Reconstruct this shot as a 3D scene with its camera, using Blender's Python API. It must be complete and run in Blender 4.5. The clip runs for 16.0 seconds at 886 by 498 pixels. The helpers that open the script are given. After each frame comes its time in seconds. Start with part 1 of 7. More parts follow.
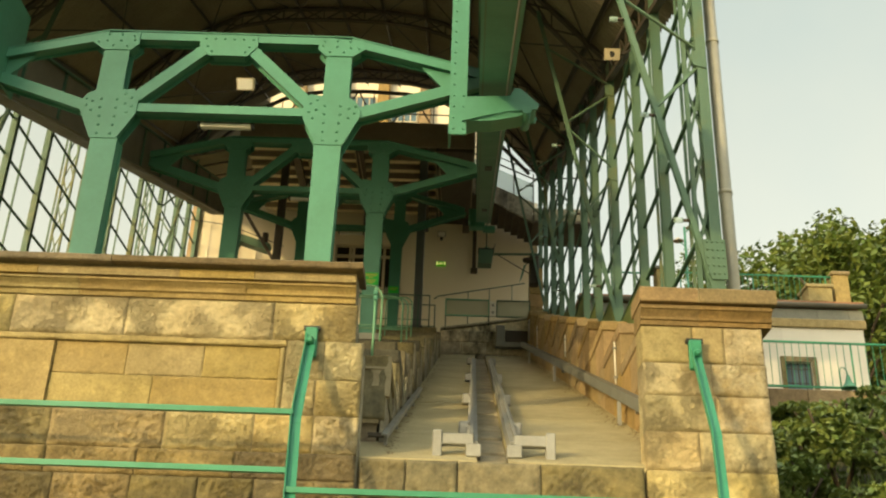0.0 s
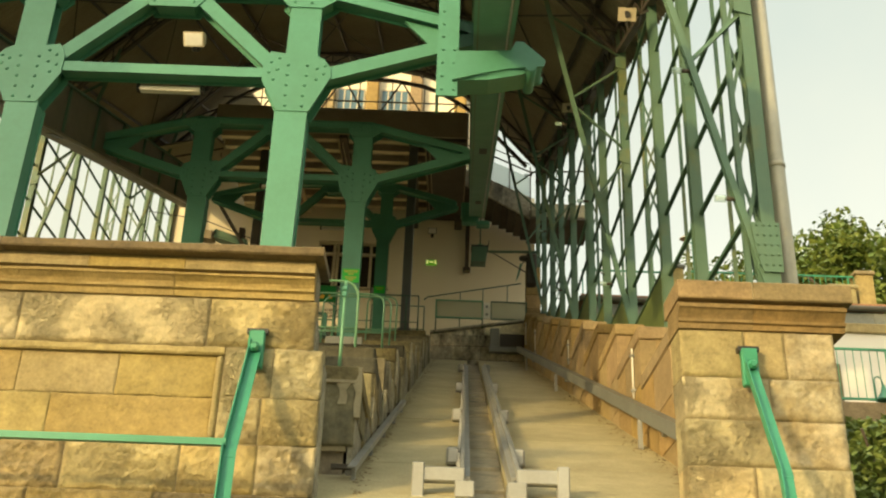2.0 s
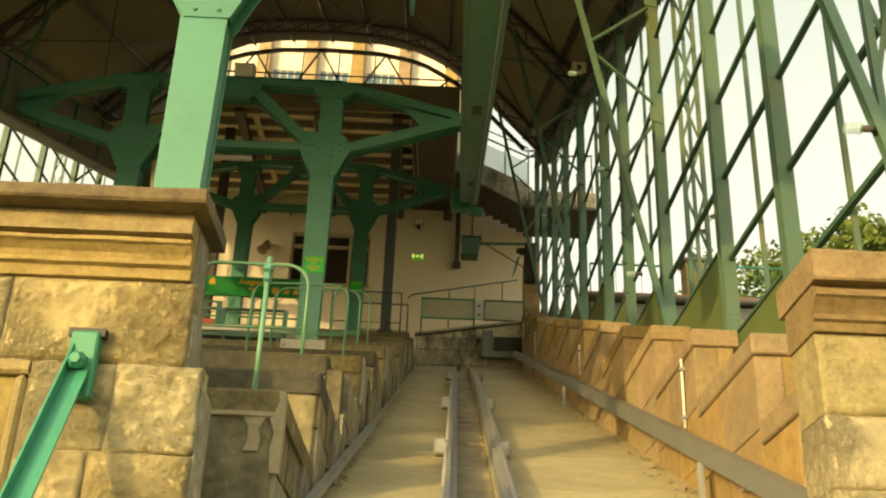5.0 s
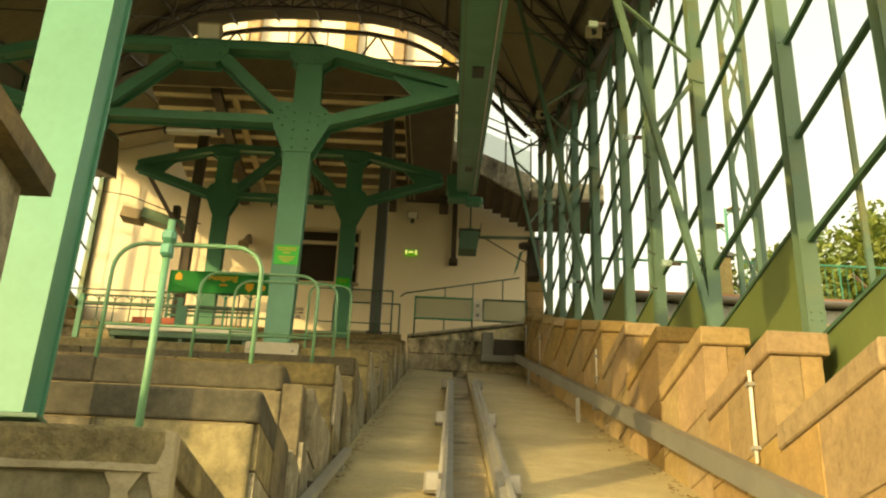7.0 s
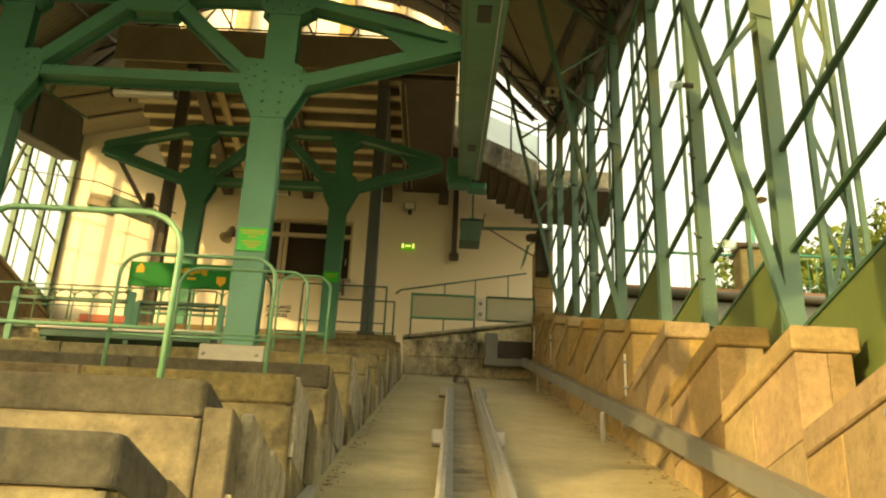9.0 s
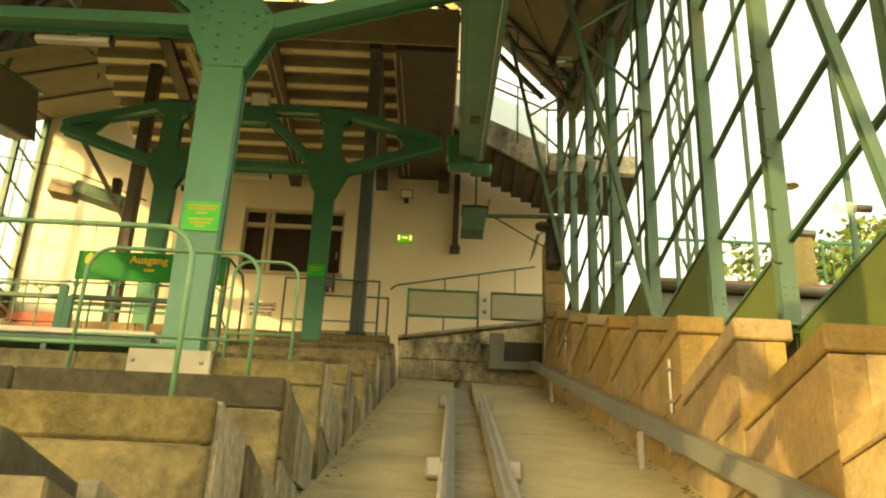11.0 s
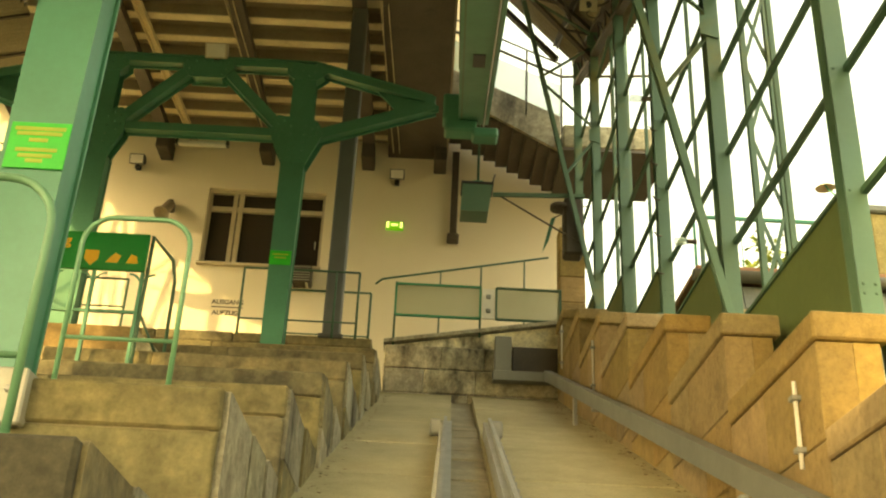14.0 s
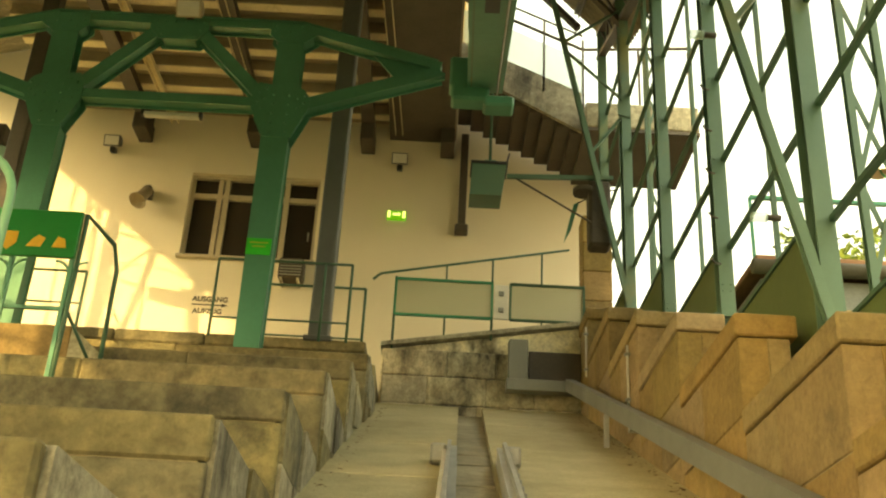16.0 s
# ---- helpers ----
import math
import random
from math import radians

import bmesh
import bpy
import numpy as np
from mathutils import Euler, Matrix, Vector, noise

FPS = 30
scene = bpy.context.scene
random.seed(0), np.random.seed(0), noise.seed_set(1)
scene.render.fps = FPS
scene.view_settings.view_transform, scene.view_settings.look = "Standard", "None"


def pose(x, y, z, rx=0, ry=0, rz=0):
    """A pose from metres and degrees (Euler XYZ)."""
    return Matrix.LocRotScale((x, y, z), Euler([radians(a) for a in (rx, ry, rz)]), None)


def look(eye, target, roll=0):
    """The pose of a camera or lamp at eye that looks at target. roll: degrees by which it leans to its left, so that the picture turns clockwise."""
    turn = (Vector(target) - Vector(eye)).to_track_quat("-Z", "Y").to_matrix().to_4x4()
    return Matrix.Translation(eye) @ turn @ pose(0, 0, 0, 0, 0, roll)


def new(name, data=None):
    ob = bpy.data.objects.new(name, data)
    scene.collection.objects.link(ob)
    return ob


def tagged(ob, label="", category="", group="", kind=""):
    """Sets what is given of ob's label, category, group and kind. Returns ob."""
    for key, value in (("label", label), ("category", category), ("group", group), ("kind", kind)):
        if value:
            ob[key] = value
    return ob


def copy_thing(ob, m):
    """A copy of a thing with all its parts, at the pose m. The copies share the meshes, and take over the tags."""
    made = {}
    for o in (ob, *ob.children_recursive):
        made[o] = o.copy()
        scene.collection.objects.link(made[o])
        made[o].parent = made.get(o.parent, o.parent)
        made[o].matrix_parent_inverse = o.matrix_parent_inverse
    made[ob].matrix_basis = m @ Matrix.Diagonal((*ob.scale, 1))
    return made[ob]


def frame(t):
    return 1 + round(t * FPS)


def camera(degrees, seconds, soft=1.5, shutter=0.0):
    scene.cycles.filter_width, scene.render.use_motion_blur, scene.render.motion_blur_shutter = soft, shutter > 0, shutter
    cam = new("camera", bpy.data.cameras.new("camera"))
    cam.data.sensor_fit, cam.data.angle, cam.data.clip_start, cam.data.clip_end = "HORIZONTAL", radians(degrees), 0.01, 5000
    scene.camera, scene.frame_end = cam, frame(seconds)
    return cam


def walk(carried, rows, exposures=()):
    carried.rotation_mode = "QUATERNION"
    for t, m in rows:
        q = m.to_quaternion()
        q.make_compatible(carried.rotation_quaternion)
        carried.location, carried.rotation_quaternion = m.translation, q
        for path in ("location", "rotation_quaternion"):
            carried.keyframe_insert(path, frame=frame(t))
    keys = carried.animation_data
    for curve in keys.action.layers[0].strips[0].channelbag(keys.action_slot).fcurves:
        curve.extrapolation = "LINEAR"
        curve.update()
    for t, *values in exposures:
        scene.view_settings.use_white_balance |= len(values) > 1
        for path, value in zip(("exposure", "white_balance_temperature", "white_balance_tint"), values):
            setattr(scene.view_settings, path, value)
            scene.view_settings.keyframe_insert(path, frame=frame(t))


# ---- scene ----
cam = camera(45.3, 16.0, soft=2.1)
METRES, EYE, TILT, LEAN, TURN = 19.0, 2.5, 0.0, 0.0, 0.6
ROWS = [
    (0.0, 0.0, 0.0, 0.0, -0.9, 24.97, -1.92),
    (0.5, 0.0007, 0.0297, 0.0115, -1.02, 25.0, -1.93),
    (1.0, 0.0019, 0.0598, 0.0229, -1.11, 25.06, -1.89),
    (1.5, 0.0029, 0.0899, 0.0343, -1.22, 25.11, -1.89),
    (2.0, 0.0045, 0.1204, 0.0461, -1.33, 25.14, -1.94),
    (2.5, 0.0054, 0.1508, 0.0576, -1.47, 25.17, -1.96),
    (3.0, 0.007, 0.1811, 0.0693, -1.6, 25.2, -2.03),
    (3.5, 0.0083, 0.2115, 0.081, -1.71, 25.21, -2.08),
    (4.0, 0.0098, 0.2417, 0.0924, -1.77, 25.23, -2.08),
    (6.5, 0.0146, 0.388, 0.1484, -2.14, 25.32, -2.11),
    (7.0, 0.0158, 0.4171, 0.1593, -2.16, 25.37, -2.14),
    (7.5, 0.0169, 0.446, 0.1702, -2.18, 25.4, -2.22),
    (8.0, 0.018, 0.4758, 0.1817, -2.19, 25.41, -2.24),
    (8.5, 0.019, 0.5049, 0.1927, -2.18, 25.41, -2.26),
    (9.0, 0.02, 0.5339, 0.2039, -2.18, 25.41, -2.27),
    (11.5, 0.025, 0.6802, 0.2604, -2.03, 25.37, -2.15),
    (12.0, 0.0259, 0.7095, 0.2716, -2.02, 25.41, -2.09),
    (12.5, 0.0268, 0.7385, 0.2828, -2.07, 25.41, -2.12),
    (13.0, 0.028, 0.7675, 0.2942, -2.17, 25.43, -2.25),
    (13.5, 0.0294, 0.7968, 0.3055, -2.17, 25.47, -2.27),
    (14.0, 0.0305, 0.8257, 0.3166, -2.25, 25.51, -2.36),
    (14.5, 0.0318, 0.8539, 0.328, -2.27, 25.49, -2.48),
    (15.0, 0.033, 0.882, 0.3393, -2.16, 25.5, -2.59),
    (15.5, 0.035, 0.9085, 0.3495, -1.95, 25.52, -2.66),
    (16.0, 0.0354, 0.9326, 0.359, -1.87, 25.52, -2.79),
]

walk(cam, [(t, pose(0, 0, EYE, TILT, LEAN, TURN) @ pose(METRES * x, METRES * y, METRES * z, 90 + pitch, roll, yaw)) for t, x, y, z, yaw, pitch, roll in ROWS],
     exposures=[(0.0, 0.26, 6550, -1), (1.5, 0.39, 6650, -1), (4.0, 0.52, 7100, 1), (7.0, 1.0, 7700, 0), (9.0, 1.22, 8150, 0), (12.5, 1.74, 8400, -4), (16.0, 1.9, 8250, -5)])

# ---- world and sun: a low evening sun behind the camera on its left ----
SUN_WAY = Vector((0.8, 1.0, -0.22)).normalized()
world = bpy.data.worlds.new("evening_sky")
scene.world = world
world.use_nodes = True
wn = world.node_tree.nodes
sky = wn.new("ShaderNodeTexSky")
sky.sky_type = "NISHITA"
sky.sun_disc = False
sky.sun_elevation = math.asin(-SUN_WAY.z)
sky.sun_rotation = math.atan2(-SUN_WAY.x, -SUN_WAY.y)
sky.air_density, sky.dust_density, sky.ozone_density = 0.6, 6.0, 0.3
haze = wn.new("ShaderNodeMix")
haze.data_type, haze.blend_type = "RGBA", "ADD"
haze.inputs["Factor"].default_value = 1.0
dim = wn.new("ShaderNodeVectorMath")
dim.operation = "SCALE"
dim.inputs["Scale"].default_value = 0.15
world.node_tree.links.new(sky.outputs[0], dim.inputs[0])
mix_in = [s for s in haze.inputs if s.type == "RGBA"]
world.node_tree.links.new(dim.outputs[0], mix_in[0])
cloud = wn.new("ShaderNodeTexNoise")
cloud.inputs["Scale"].default_value, cloud.inputs["Detail"].default_value = 3.2, 5.0
where = wn.new("ShaderNodeTexCoord")
world.node_tree.links.new(where.outputs["Generated"], cloud.inputs["Vector"])
height = wn.new("ShaderNodeSeparateXYZ")
world.node_tree.links.new(where.outputs["Generated"], height.inputs[0])
drift = wn.new("ShaderNodeMath")
drift.operation = "MULTIPLY_ADD"
world.node_tree.links.new(cloud.outputs["Fac"], drift.inputs[0])
drift.inputs[1].default_value = 0.5
world.node_tree.links.new(height.outputs["Z"], drift.inputs[2])
shades = wn.new("ShaderNodeValToRGB")
for at_, tone in ((0.35, (0.74, 0.60, 0.37, 1)), (0.70, (0.64, 0.54, 0.345, 1)), (0.90, (0.44, 0.455, 0.35, 1)), (1.0, (0.38, 0.405, 0.33, 1))):
    e = shades.color_ramp.elements[0] if at_ == 0.35 else shades.color_ramp.elements[1] if at_ == 1.0 else shades.color_ramp.elements.new(at_)
    e.position, e.color = at_, tone
world.node_tree.links.new(drift.outputs[0], shades.inputs["Fac"])
world.node_tree.links.new(shades.outputs["Color"], mix_in[1])
world.node_tree.links.new([o for o in haze.outputs if o.type == "RGBA"][0], wn["Background"].inputs[0])
wn["Background"].inputs[1].default_value = 1.0
sun_data = bpy.data.lights.new("sun", "SUN")
sun_data.energy, sun_data.angle, sun_data.color = 2.0, radians(0.6), (1.0, 0.70, 0.32)
sun = new("sun", sun_data)
sun.matrix_world = look((0, 0, 60), Vector((0, 0, 60)) + SUN_WAY)


# ---- materials ----
def mat(name, c1, c2, c3=None, scale=3.0, rough=0.8, metal=0.0, bump=0.25, fine=40.0, vary=0.12, stain=0.45, streak=1.0, detail=0.004, grain=0.22, blotch=0.0, pit_shade=0.0, hewn=0.0):
    """Two scales of noise, a stain colour and a random value for each piece."""
    m = bpy.data.materials.new(name)
    m.use_nodes = True
    nt = m.node_tree
    n, l = nt.nodes, nt.links
    bsdf = n["Principled BSDF"]
    geo = n.new("ShaderNodeNewGeometry")
    mapping = n.new("ShaderNodeMapping")
    mapping.inputs["Scale"].default_value = (1, 1, streak)
    l.new(geo.outputs["Position"], mapping.inputs["Vector"])

    def noise_tex(s, d, rgh=0.6, vec=geo.outputs["Position"]):
        t = n.new("ShaderNodeTexNoise")
        t.inputs["Scale"].default_value, t.inputs["Detail"].default_value, t.inputs["Roughness"].default_value = s, d, rgh
        l.new(vec, t.inputs["Vector"])
        return t.outputs["Fac"]

    def ramp_node(fac, a, b):
        r = n.new("ShaderNodeMapRange")
        r.inputs["From Min"].default_value, r.inputs["From Max"].default_value = a, b
        l.new(fac, r.inputs["Value"])
        return r.outputs["Result"]

    def mix(fac, a, b):
        x = n.new("ShaderNodeMix")
        x.data_type = "RGBA"
        l.new(fac, x.inputs["Factor"])
        for sock, v in (("A", a), ("B", b)):
            s = [i for i in x.inputs if i.name == sock and i.type == "RGBA"][0]
            if isinstance(v, tuple):
                s.default_value = (*v, 1)
            else:
                l.new(v, s)
        return [o for o in x.outputs if o.type == "RGBA"][0]

    big = noise_tex(scale, 6, 0.65)
    small = noise_tex(fine, 5, 0.7)
    col = mix(ramp_node(big, 0.35, 0.65), c1, c2)
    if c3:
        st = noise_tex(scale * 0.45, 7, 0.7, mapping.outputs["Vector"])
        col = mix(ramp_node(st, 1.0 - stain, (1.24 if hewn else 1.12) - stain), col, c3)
    info = n.new("ShaderNodeObjectInfo")
    hsv = n.new("ShaderNodeHueSaturation")
    l.new(col, hsv.inputs["Color"])
    add = n.new("ShaderNodeMath")
    add.operation = "MULTIPLY_ADD"
    l.new(info.outputs["Random"], add.inputs[0])
    add.inputs[1].default_value, add.inputs[2].default_value = 2 * vary, 1 - vary
    mul = n.new("ShaderNodeMath")
    mul.operation = "MULTIPLY"
    l.new(add.outputs[0], mul.inputs[0])
    g = n.new("ShaderNodeMapRange")
    g.inputs["To Min"].default_value, g.inputs["To Max"].default_value = 1 - grain, 1 + grain
    g.inputs["From Min"].default_value, g.inputs["From Max"].default_value = 0.25, 0.75
    l.new(small, g.inputs["Value"])
    l.new(g.outputs["Result"], mul.inputs[1])
    value = mul.outputs[0]
    if blotch:
        mid = n.new("ShaderNodeMapRange")
        mid.inputs["From Min"].default_value, mid.inputs["From Max"].default_value = 0.32, 0.68
        mid.inputs["To Min"].default_value, mid.inputs["To Max"].default_value = 1 - blotch, 1 + blotch
        l.new(noise_tex(scale * 3.7, 5, 0.7), mid.inputs["Value"])
        both = n.new("ShaderNodeMath")
        both.operation = "MULTIPLY"
        l.new(value, both.inputs[0])
        l.new(mid.outputs["Result"], both.inputs[1])
        value = both.outputs[0]
    hollow = None
    # Noise hollows are darkened in colour as if shaded, and sunk in the bump.
    if pit_shade:
        hollow = n.new("ShaderNodeMapRange")
        hollow.inputs["From Min"].default_value, hollow.inputs["From Max"].default_value = 0.50, 0.66
        hollow.inputs["To Min"].default_value, hollow.inputs["To Max"].default_value = 1.0, 1.0 - pit_shade
        l.new(noise_tex(13.0, 8, 0.75), hollow.inputs["Value"])
        both = n.new("ShaderNodeMath")
        both.operation = "MULTIPLY"
        l.new(value, both.inputs[0])
        l.new(hollow.outputs["Result"], both.inputs[1])
        value = both.outputs[0]
    l.new(value, hsv.inputs["Value"])
    if pit_shade:
        # stones differ a little in hue and strength of colour
        for factor, span, low, sock in ((7.31, 0.016, 0.495, "Hue"), (13.7, 0.3, 0.85, "Saturation")):
            times = n.new("ShaderNodeMath")
            times.operation = "MULTIPLY"
            times.inputs[1].default_value = factor
            l.new(info.outputs["Random"], times.inputs[0])
            rest = n.new("ShaderNodeMath")
            rest.operation = "FRACT"
            l.new(times.outputs[0], rest.inputs[0])
            fit = n.new("ShaderNodeMath")
            fit.operation = "MULTIPLY_ADD"
            fit.inputs[1].default_value, fit.inputs[2].default_value = span, low
            l.new(rest.outputs[0], fit.inputs[0])
            l.new(fit.outputs[0], hsv.inputs[sock])
    l.new(hsv.outputs["Color"], bsdf.inputs["Base Color"])
    rr = n.new("ShaderNodeMapRange")
    rr.inputs["To Min"].default_value, rr.inputs["To Max"].default_value = max(0.05, rough - 0.12), min(1, rough + 0.12)
    l.new(big, rr.inputs["Value"])
    l.new(rr.outputs["Result"], bsdf.inputs["Roughness"])
    bsdf.inputs["Metallic"].default_value = metal
    if bump:
        b = n.new("ShaderNodeBump")
        b.inputs["Strength"].default_value, b.inputs["Distance"].default_value = bump, detail
        height = small
        if hewn:
            # rough hacked patches between smoother ones
            patch = ramp_node(noise_tex(2.3, 3, 0.5), 0.42, 0.62)
            crag = n.new("ShaderNodeMath")
            crag.operation = "MULTIPLY"
            l.new(patch, crag.inputs[0])
            l.new(ramp_node(noise_tex(17.0, 6, 0.7), 0.34, 0.60), crag.inputs[1])
            cut = n.new("ShaderNodeMath")
            cut.operation = "MULTIPLY_ADD"
            l.new(crag.outputs[0], cut.inputs[0])
            cut.inputs[1].default_value = hewn
            l.new(small, cut.inputs[2])
            height = cut.outputs[0]
        if hollow:
            deep = n.new("ShaderNodeMath")
            deep.operation = "MULTIPLY_ADD"
            l.new(hollow.outputs["Result"], deep.inputs[0])
            deep.inputs[1].default_value = 2.2
            l.new(height, deep.inputs[2])
            height = deep.outputs[0]
        l.new(height, b.inputs["Height"])
        l.new(b.outputs["Normal"], bsdf.inputs["Normal"])
    return m


SAND = mat("sandstone", (0.55, 0.46, 0.245), (0.46, 0.365, 0.18), (0.20, 0.165, 0.10), 1.7, 0.92, bump=1.0, fine=26, vary=0.16, stain=0.28, detail=0.02, blotch=0.12, pit_shade=0.15, hewn=2.6, grain=0.3)
SAND_PALE = mat("lime_streaked_sandstone", (0.52, 0.46, 0.31), (0.36, 0.28, 0.14), (0.13, 0.11, 0.07), 2.6, 0.92, bump=0.8, fine=20, vary=0.1, stain=0.3, streak=0.35, detail=0.02, blotch=0.2, pit_shade=0.16, hewn=1.8)
SAND_SMOOTH = mat("dressed_sandstone", (0.39, 0.305, 0.14), (0.32, 0.245, 0.105), (0.19, 0.15, 0.08), 1.6, 0.9, bump=0.6, fine=35, vary=0.12, stain=0.36, detail=0.012, blotch=0.2, pit_shade=0.14, hewn=1.2)
SAND_STAINED = mat("stained_sandstone", (0.33, 0.255, 0.115), (0.19, 0.155, 0.08), (0.08, 0.062, 0.04), 1.6, 0.93, bump=0.7, fine=28, vary=0.3, stain=0.46, detail=0.02, blotch=0.26, pit_shade=0.22, hewn=2.6, grain=0.3)
SAND_WARM = mat("ochre_sandstone", (0.39, 0.27, 0.125), (0.31, 0.22, 0.104), (0.13, 0.10, 0.056), 1.5, 0.92, bump=0.7, fine=24, vary=0.17, stain=0.35, detail=0.014, blotch=0.15, pit_shade=0.16)
COPING = mat("weathered_coping", (0.21, 0.155, 0.085), (0.15, 0.115, 0.07), (0.09, 0.08, 0.06), 2.0, 0.9, bump=0.5, fine=35, vary=0.1, stain=0.40, detail=0.01, blotch=0.2, pit_shade=0.25)
COPING_WARM = mat("brown_sandstone_coping", (0.29, 0.205, 0.10), (0.23, 0.165, 0.082), (0.14, 0.105, 0.06), 1.8, 0.9, bump=0.5, fine=30, vary=0.1, stain=0.38, detail=0.01, blotch=0.18, pit_shade=0.2)
MORTAR = mat("mortar", (0.36, 0.30, 0.20), (0.16, 0.125, 0.085), None, 4, 0.95, bump=0.6, fine=50, detail=0.01)
TERRACE = mat("weathered_terrace_stone", (0.25, 0.21, 0.112), (0.165, 0.145, 0.085), (0.085, 0.078, 0.053), 1.8, 0.95, bump=0.6, fine=26, vary=0.16, stain=0.46, detail=0.015, blotch=0.36, pit_shade=0.22)
LIME = mat("lime_mortar", (0.46, 0.40, 0.26), (0.33, 0.28, 0.17), None, 5, 0.95, bump=0.8, fine=40, vary=0.0, detail=0.01)
POINTING = mat("pale_pointing", (0.40, 0.33, 0.19), (0.29, 0.24, 0.14), (0.15, 0.12, 0.07), 3, 0.95, bump=0.6, fine=50, vary=0.0, stain=0.3, detail=0.01)
TERRACE_DARK = mat("dark_weathered_stone", (0.085, 0.080, 0.052), (0.066, 0.062, 0.042), (0.045, 0.042, 0.031), 2.5, 0.95, bump=0.6, fine=30, vary=0.1, stain=0.4, detail=0.012, blotch=0.32, pit_shade=0.15)
CHEEK = mat("grey_render_cheek", (0.41, 0.38, 0.28), (0.27, 0.25, 0.18), (0.085, 0.078, 0.058), 1.8, 0.95, bump=0.6, fine=30, vary=0.12, stain=0.45, streak=0.25, detail=0.015, blotch=0.3, pit_shade=0.3)
CONCRETE = mat("ramp_concrete", (0.45, 0.395, 0.225), (0.37, 0.32, 0.18), (0.235, 0.20, 0.115), 0.9, 0.85, bump=0.35, fine=45, vary=0.06, stain=0.36, blotch=0.1)
CHANNEL = mat("channel_concrete", (0.32, 0.275, 0.18), (0.235, 0.205, 0.135), (0.07, 0.065, 0.05), 1.6, 0.9, bump=0.4, fine=40, vary=0.12, stain=0.42, blotch=0.2)
STAINED = mat("stained_wall", (0.78, 0.72, 0.54), (0.42, 0.36, 0.24), (0.035, 0.03, 0.022), 1.1, 0.95, bump=0.5, fine=30, vary=0.25, stain=0.48, streak=0.45, detail=0.012, blotch=0.25, pit_shade=0.3)
GREEN = mat("green_paint", (0.085, 0.275, 0.185), (0.075, 0.24, 0.155), (0.06, 0.18, 0.115), 1.2, 0.42, bump=0.1, fine=18, vary=0.05, stain=0.28, grain=0.06)
# Third colour paints yellow sunlit patches onto the dull green.
GREEN_DULL = mat("faded_green_sun_patches", (0.09, 0.178, 0.128), (0.107, 0.178, 0.112), (0.18, 0.19, 0.07), 0.8, 0.5, bump=0.15, fine=25, vary=0.12, stain=0.45, grain=0.06)
GREEN_DARK = mat("dark_green_paint", (0.06, 0.14, 0.09), (0.05, 0.115, 0.07), (0.025, 0.05, 0.035), 1.5, 0.5, bump=0.15, fine=25, vary=0.12, stain=0.38, grain=0.06)
GIRDER_GREY = mat("grey_brown_paint", (0.17, 0.15, 0.11), (0.13, 0.12, 0.09), (0.08, 0.075, 0.055), 1.2, 0.6, bump=0.15, fine=25, vary=0.06, stain=0.42, grain=0.08)
PIPE = mat("pale_green_tube", (0.16, 0.34, 0.20), (0.12, 0.29, 0.16), (0.25, 0.33, 0.22), 3, 0.42, bump=0.1, fine=40, vary=0.08, stain=0.36, grain=0.06)
RAILGREEN = mat("bright_green_bar", (0.05, 0.29, 0.165), (0.045, 0.25, 0.14), (0.035, 0.18, 0.10), 2, 0.45, bump=0.1, fine=30, vary=0.06, stain=0.3, grain=0.06)
PANEL_GREEN = mat("olive_sheet_panel", (0.115, 0.16, 0.05), (0.10, 0.14, 0.045), (0.07, 0.10, 0.05), 0.9, 0.6, bump=0.15, fine=20, vary=0.08, stain=0.38, grain=0.06)
STEEL = mat("painted_grey_steel", (0.36, 0.36, 0.33), (0.30, 0.30, 0.27), (0.18, 0.15, 0.11), 3, 0.5, metal=0.3, bump=0.2, fine=40, vary=0.06, stain=0.36, grain=0.06)
DUCT = mat("grey_duct_sheet", (0.22, 0.225, 0.20), (0.19, 0.195, 0.175), (0.13, 0.125, 0.10), 1.5, 0.55, metal=0.2, bump=0.1, fine=30, vary=0.06, stain=0.3, grain=0.06)
ZINC = mat("zinc_sheet", (0.46, 0.45, 0.36), (0.38, 0.37, 0.30), (0.24, 0.22, 0.17), 2, 0.5, metal=0.2, bump=0.1, fine=30, stain=0.36, grain=0.06)
ROOFSHEET = mat("corrugated_sheet", (0.29, 0.255, 0.175), (0.24, 0.21, 0.145), (0.14, 0.125, 0.09), 0.8, 0.75, bump=0.15, fine=30, vary=0.0, stain=0.42)
# Lighter than ROOFSHEET: light from below is put into its colour.
CANOPYSHEET = mat("pale_corrugated_sheet", (0.33, 0.295, 0.21), (0.28, 0.25, 0.18), (0.19, 0.195, 0.14), 0.8, 0.75, bump=0.15, fine=30, vary=0.0, stain=0.36)
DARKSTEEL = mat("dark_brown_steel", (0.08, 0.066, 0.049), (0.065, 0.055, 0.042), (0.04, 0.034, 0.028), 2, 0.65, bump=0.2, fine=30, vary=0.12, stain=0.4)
DECKWOOD = mat("brown_deck_boards", (0.34, 0.285, 0.20), (0.28, 0.235, 0.165), (0.18, 0.15, 0.105), 2, 0.8, bump=0.3, fine=40, vary=0.12, stain=0.4)
JOIST = mat("pale_timber_joist", (0.64, 0.56, 0.39), (0.54, 0.47, 0.32), (0.36, 0.30, 0.20), 2, 0.8, bump=0.3, fine=40, vary=0.16, stain=0.4)
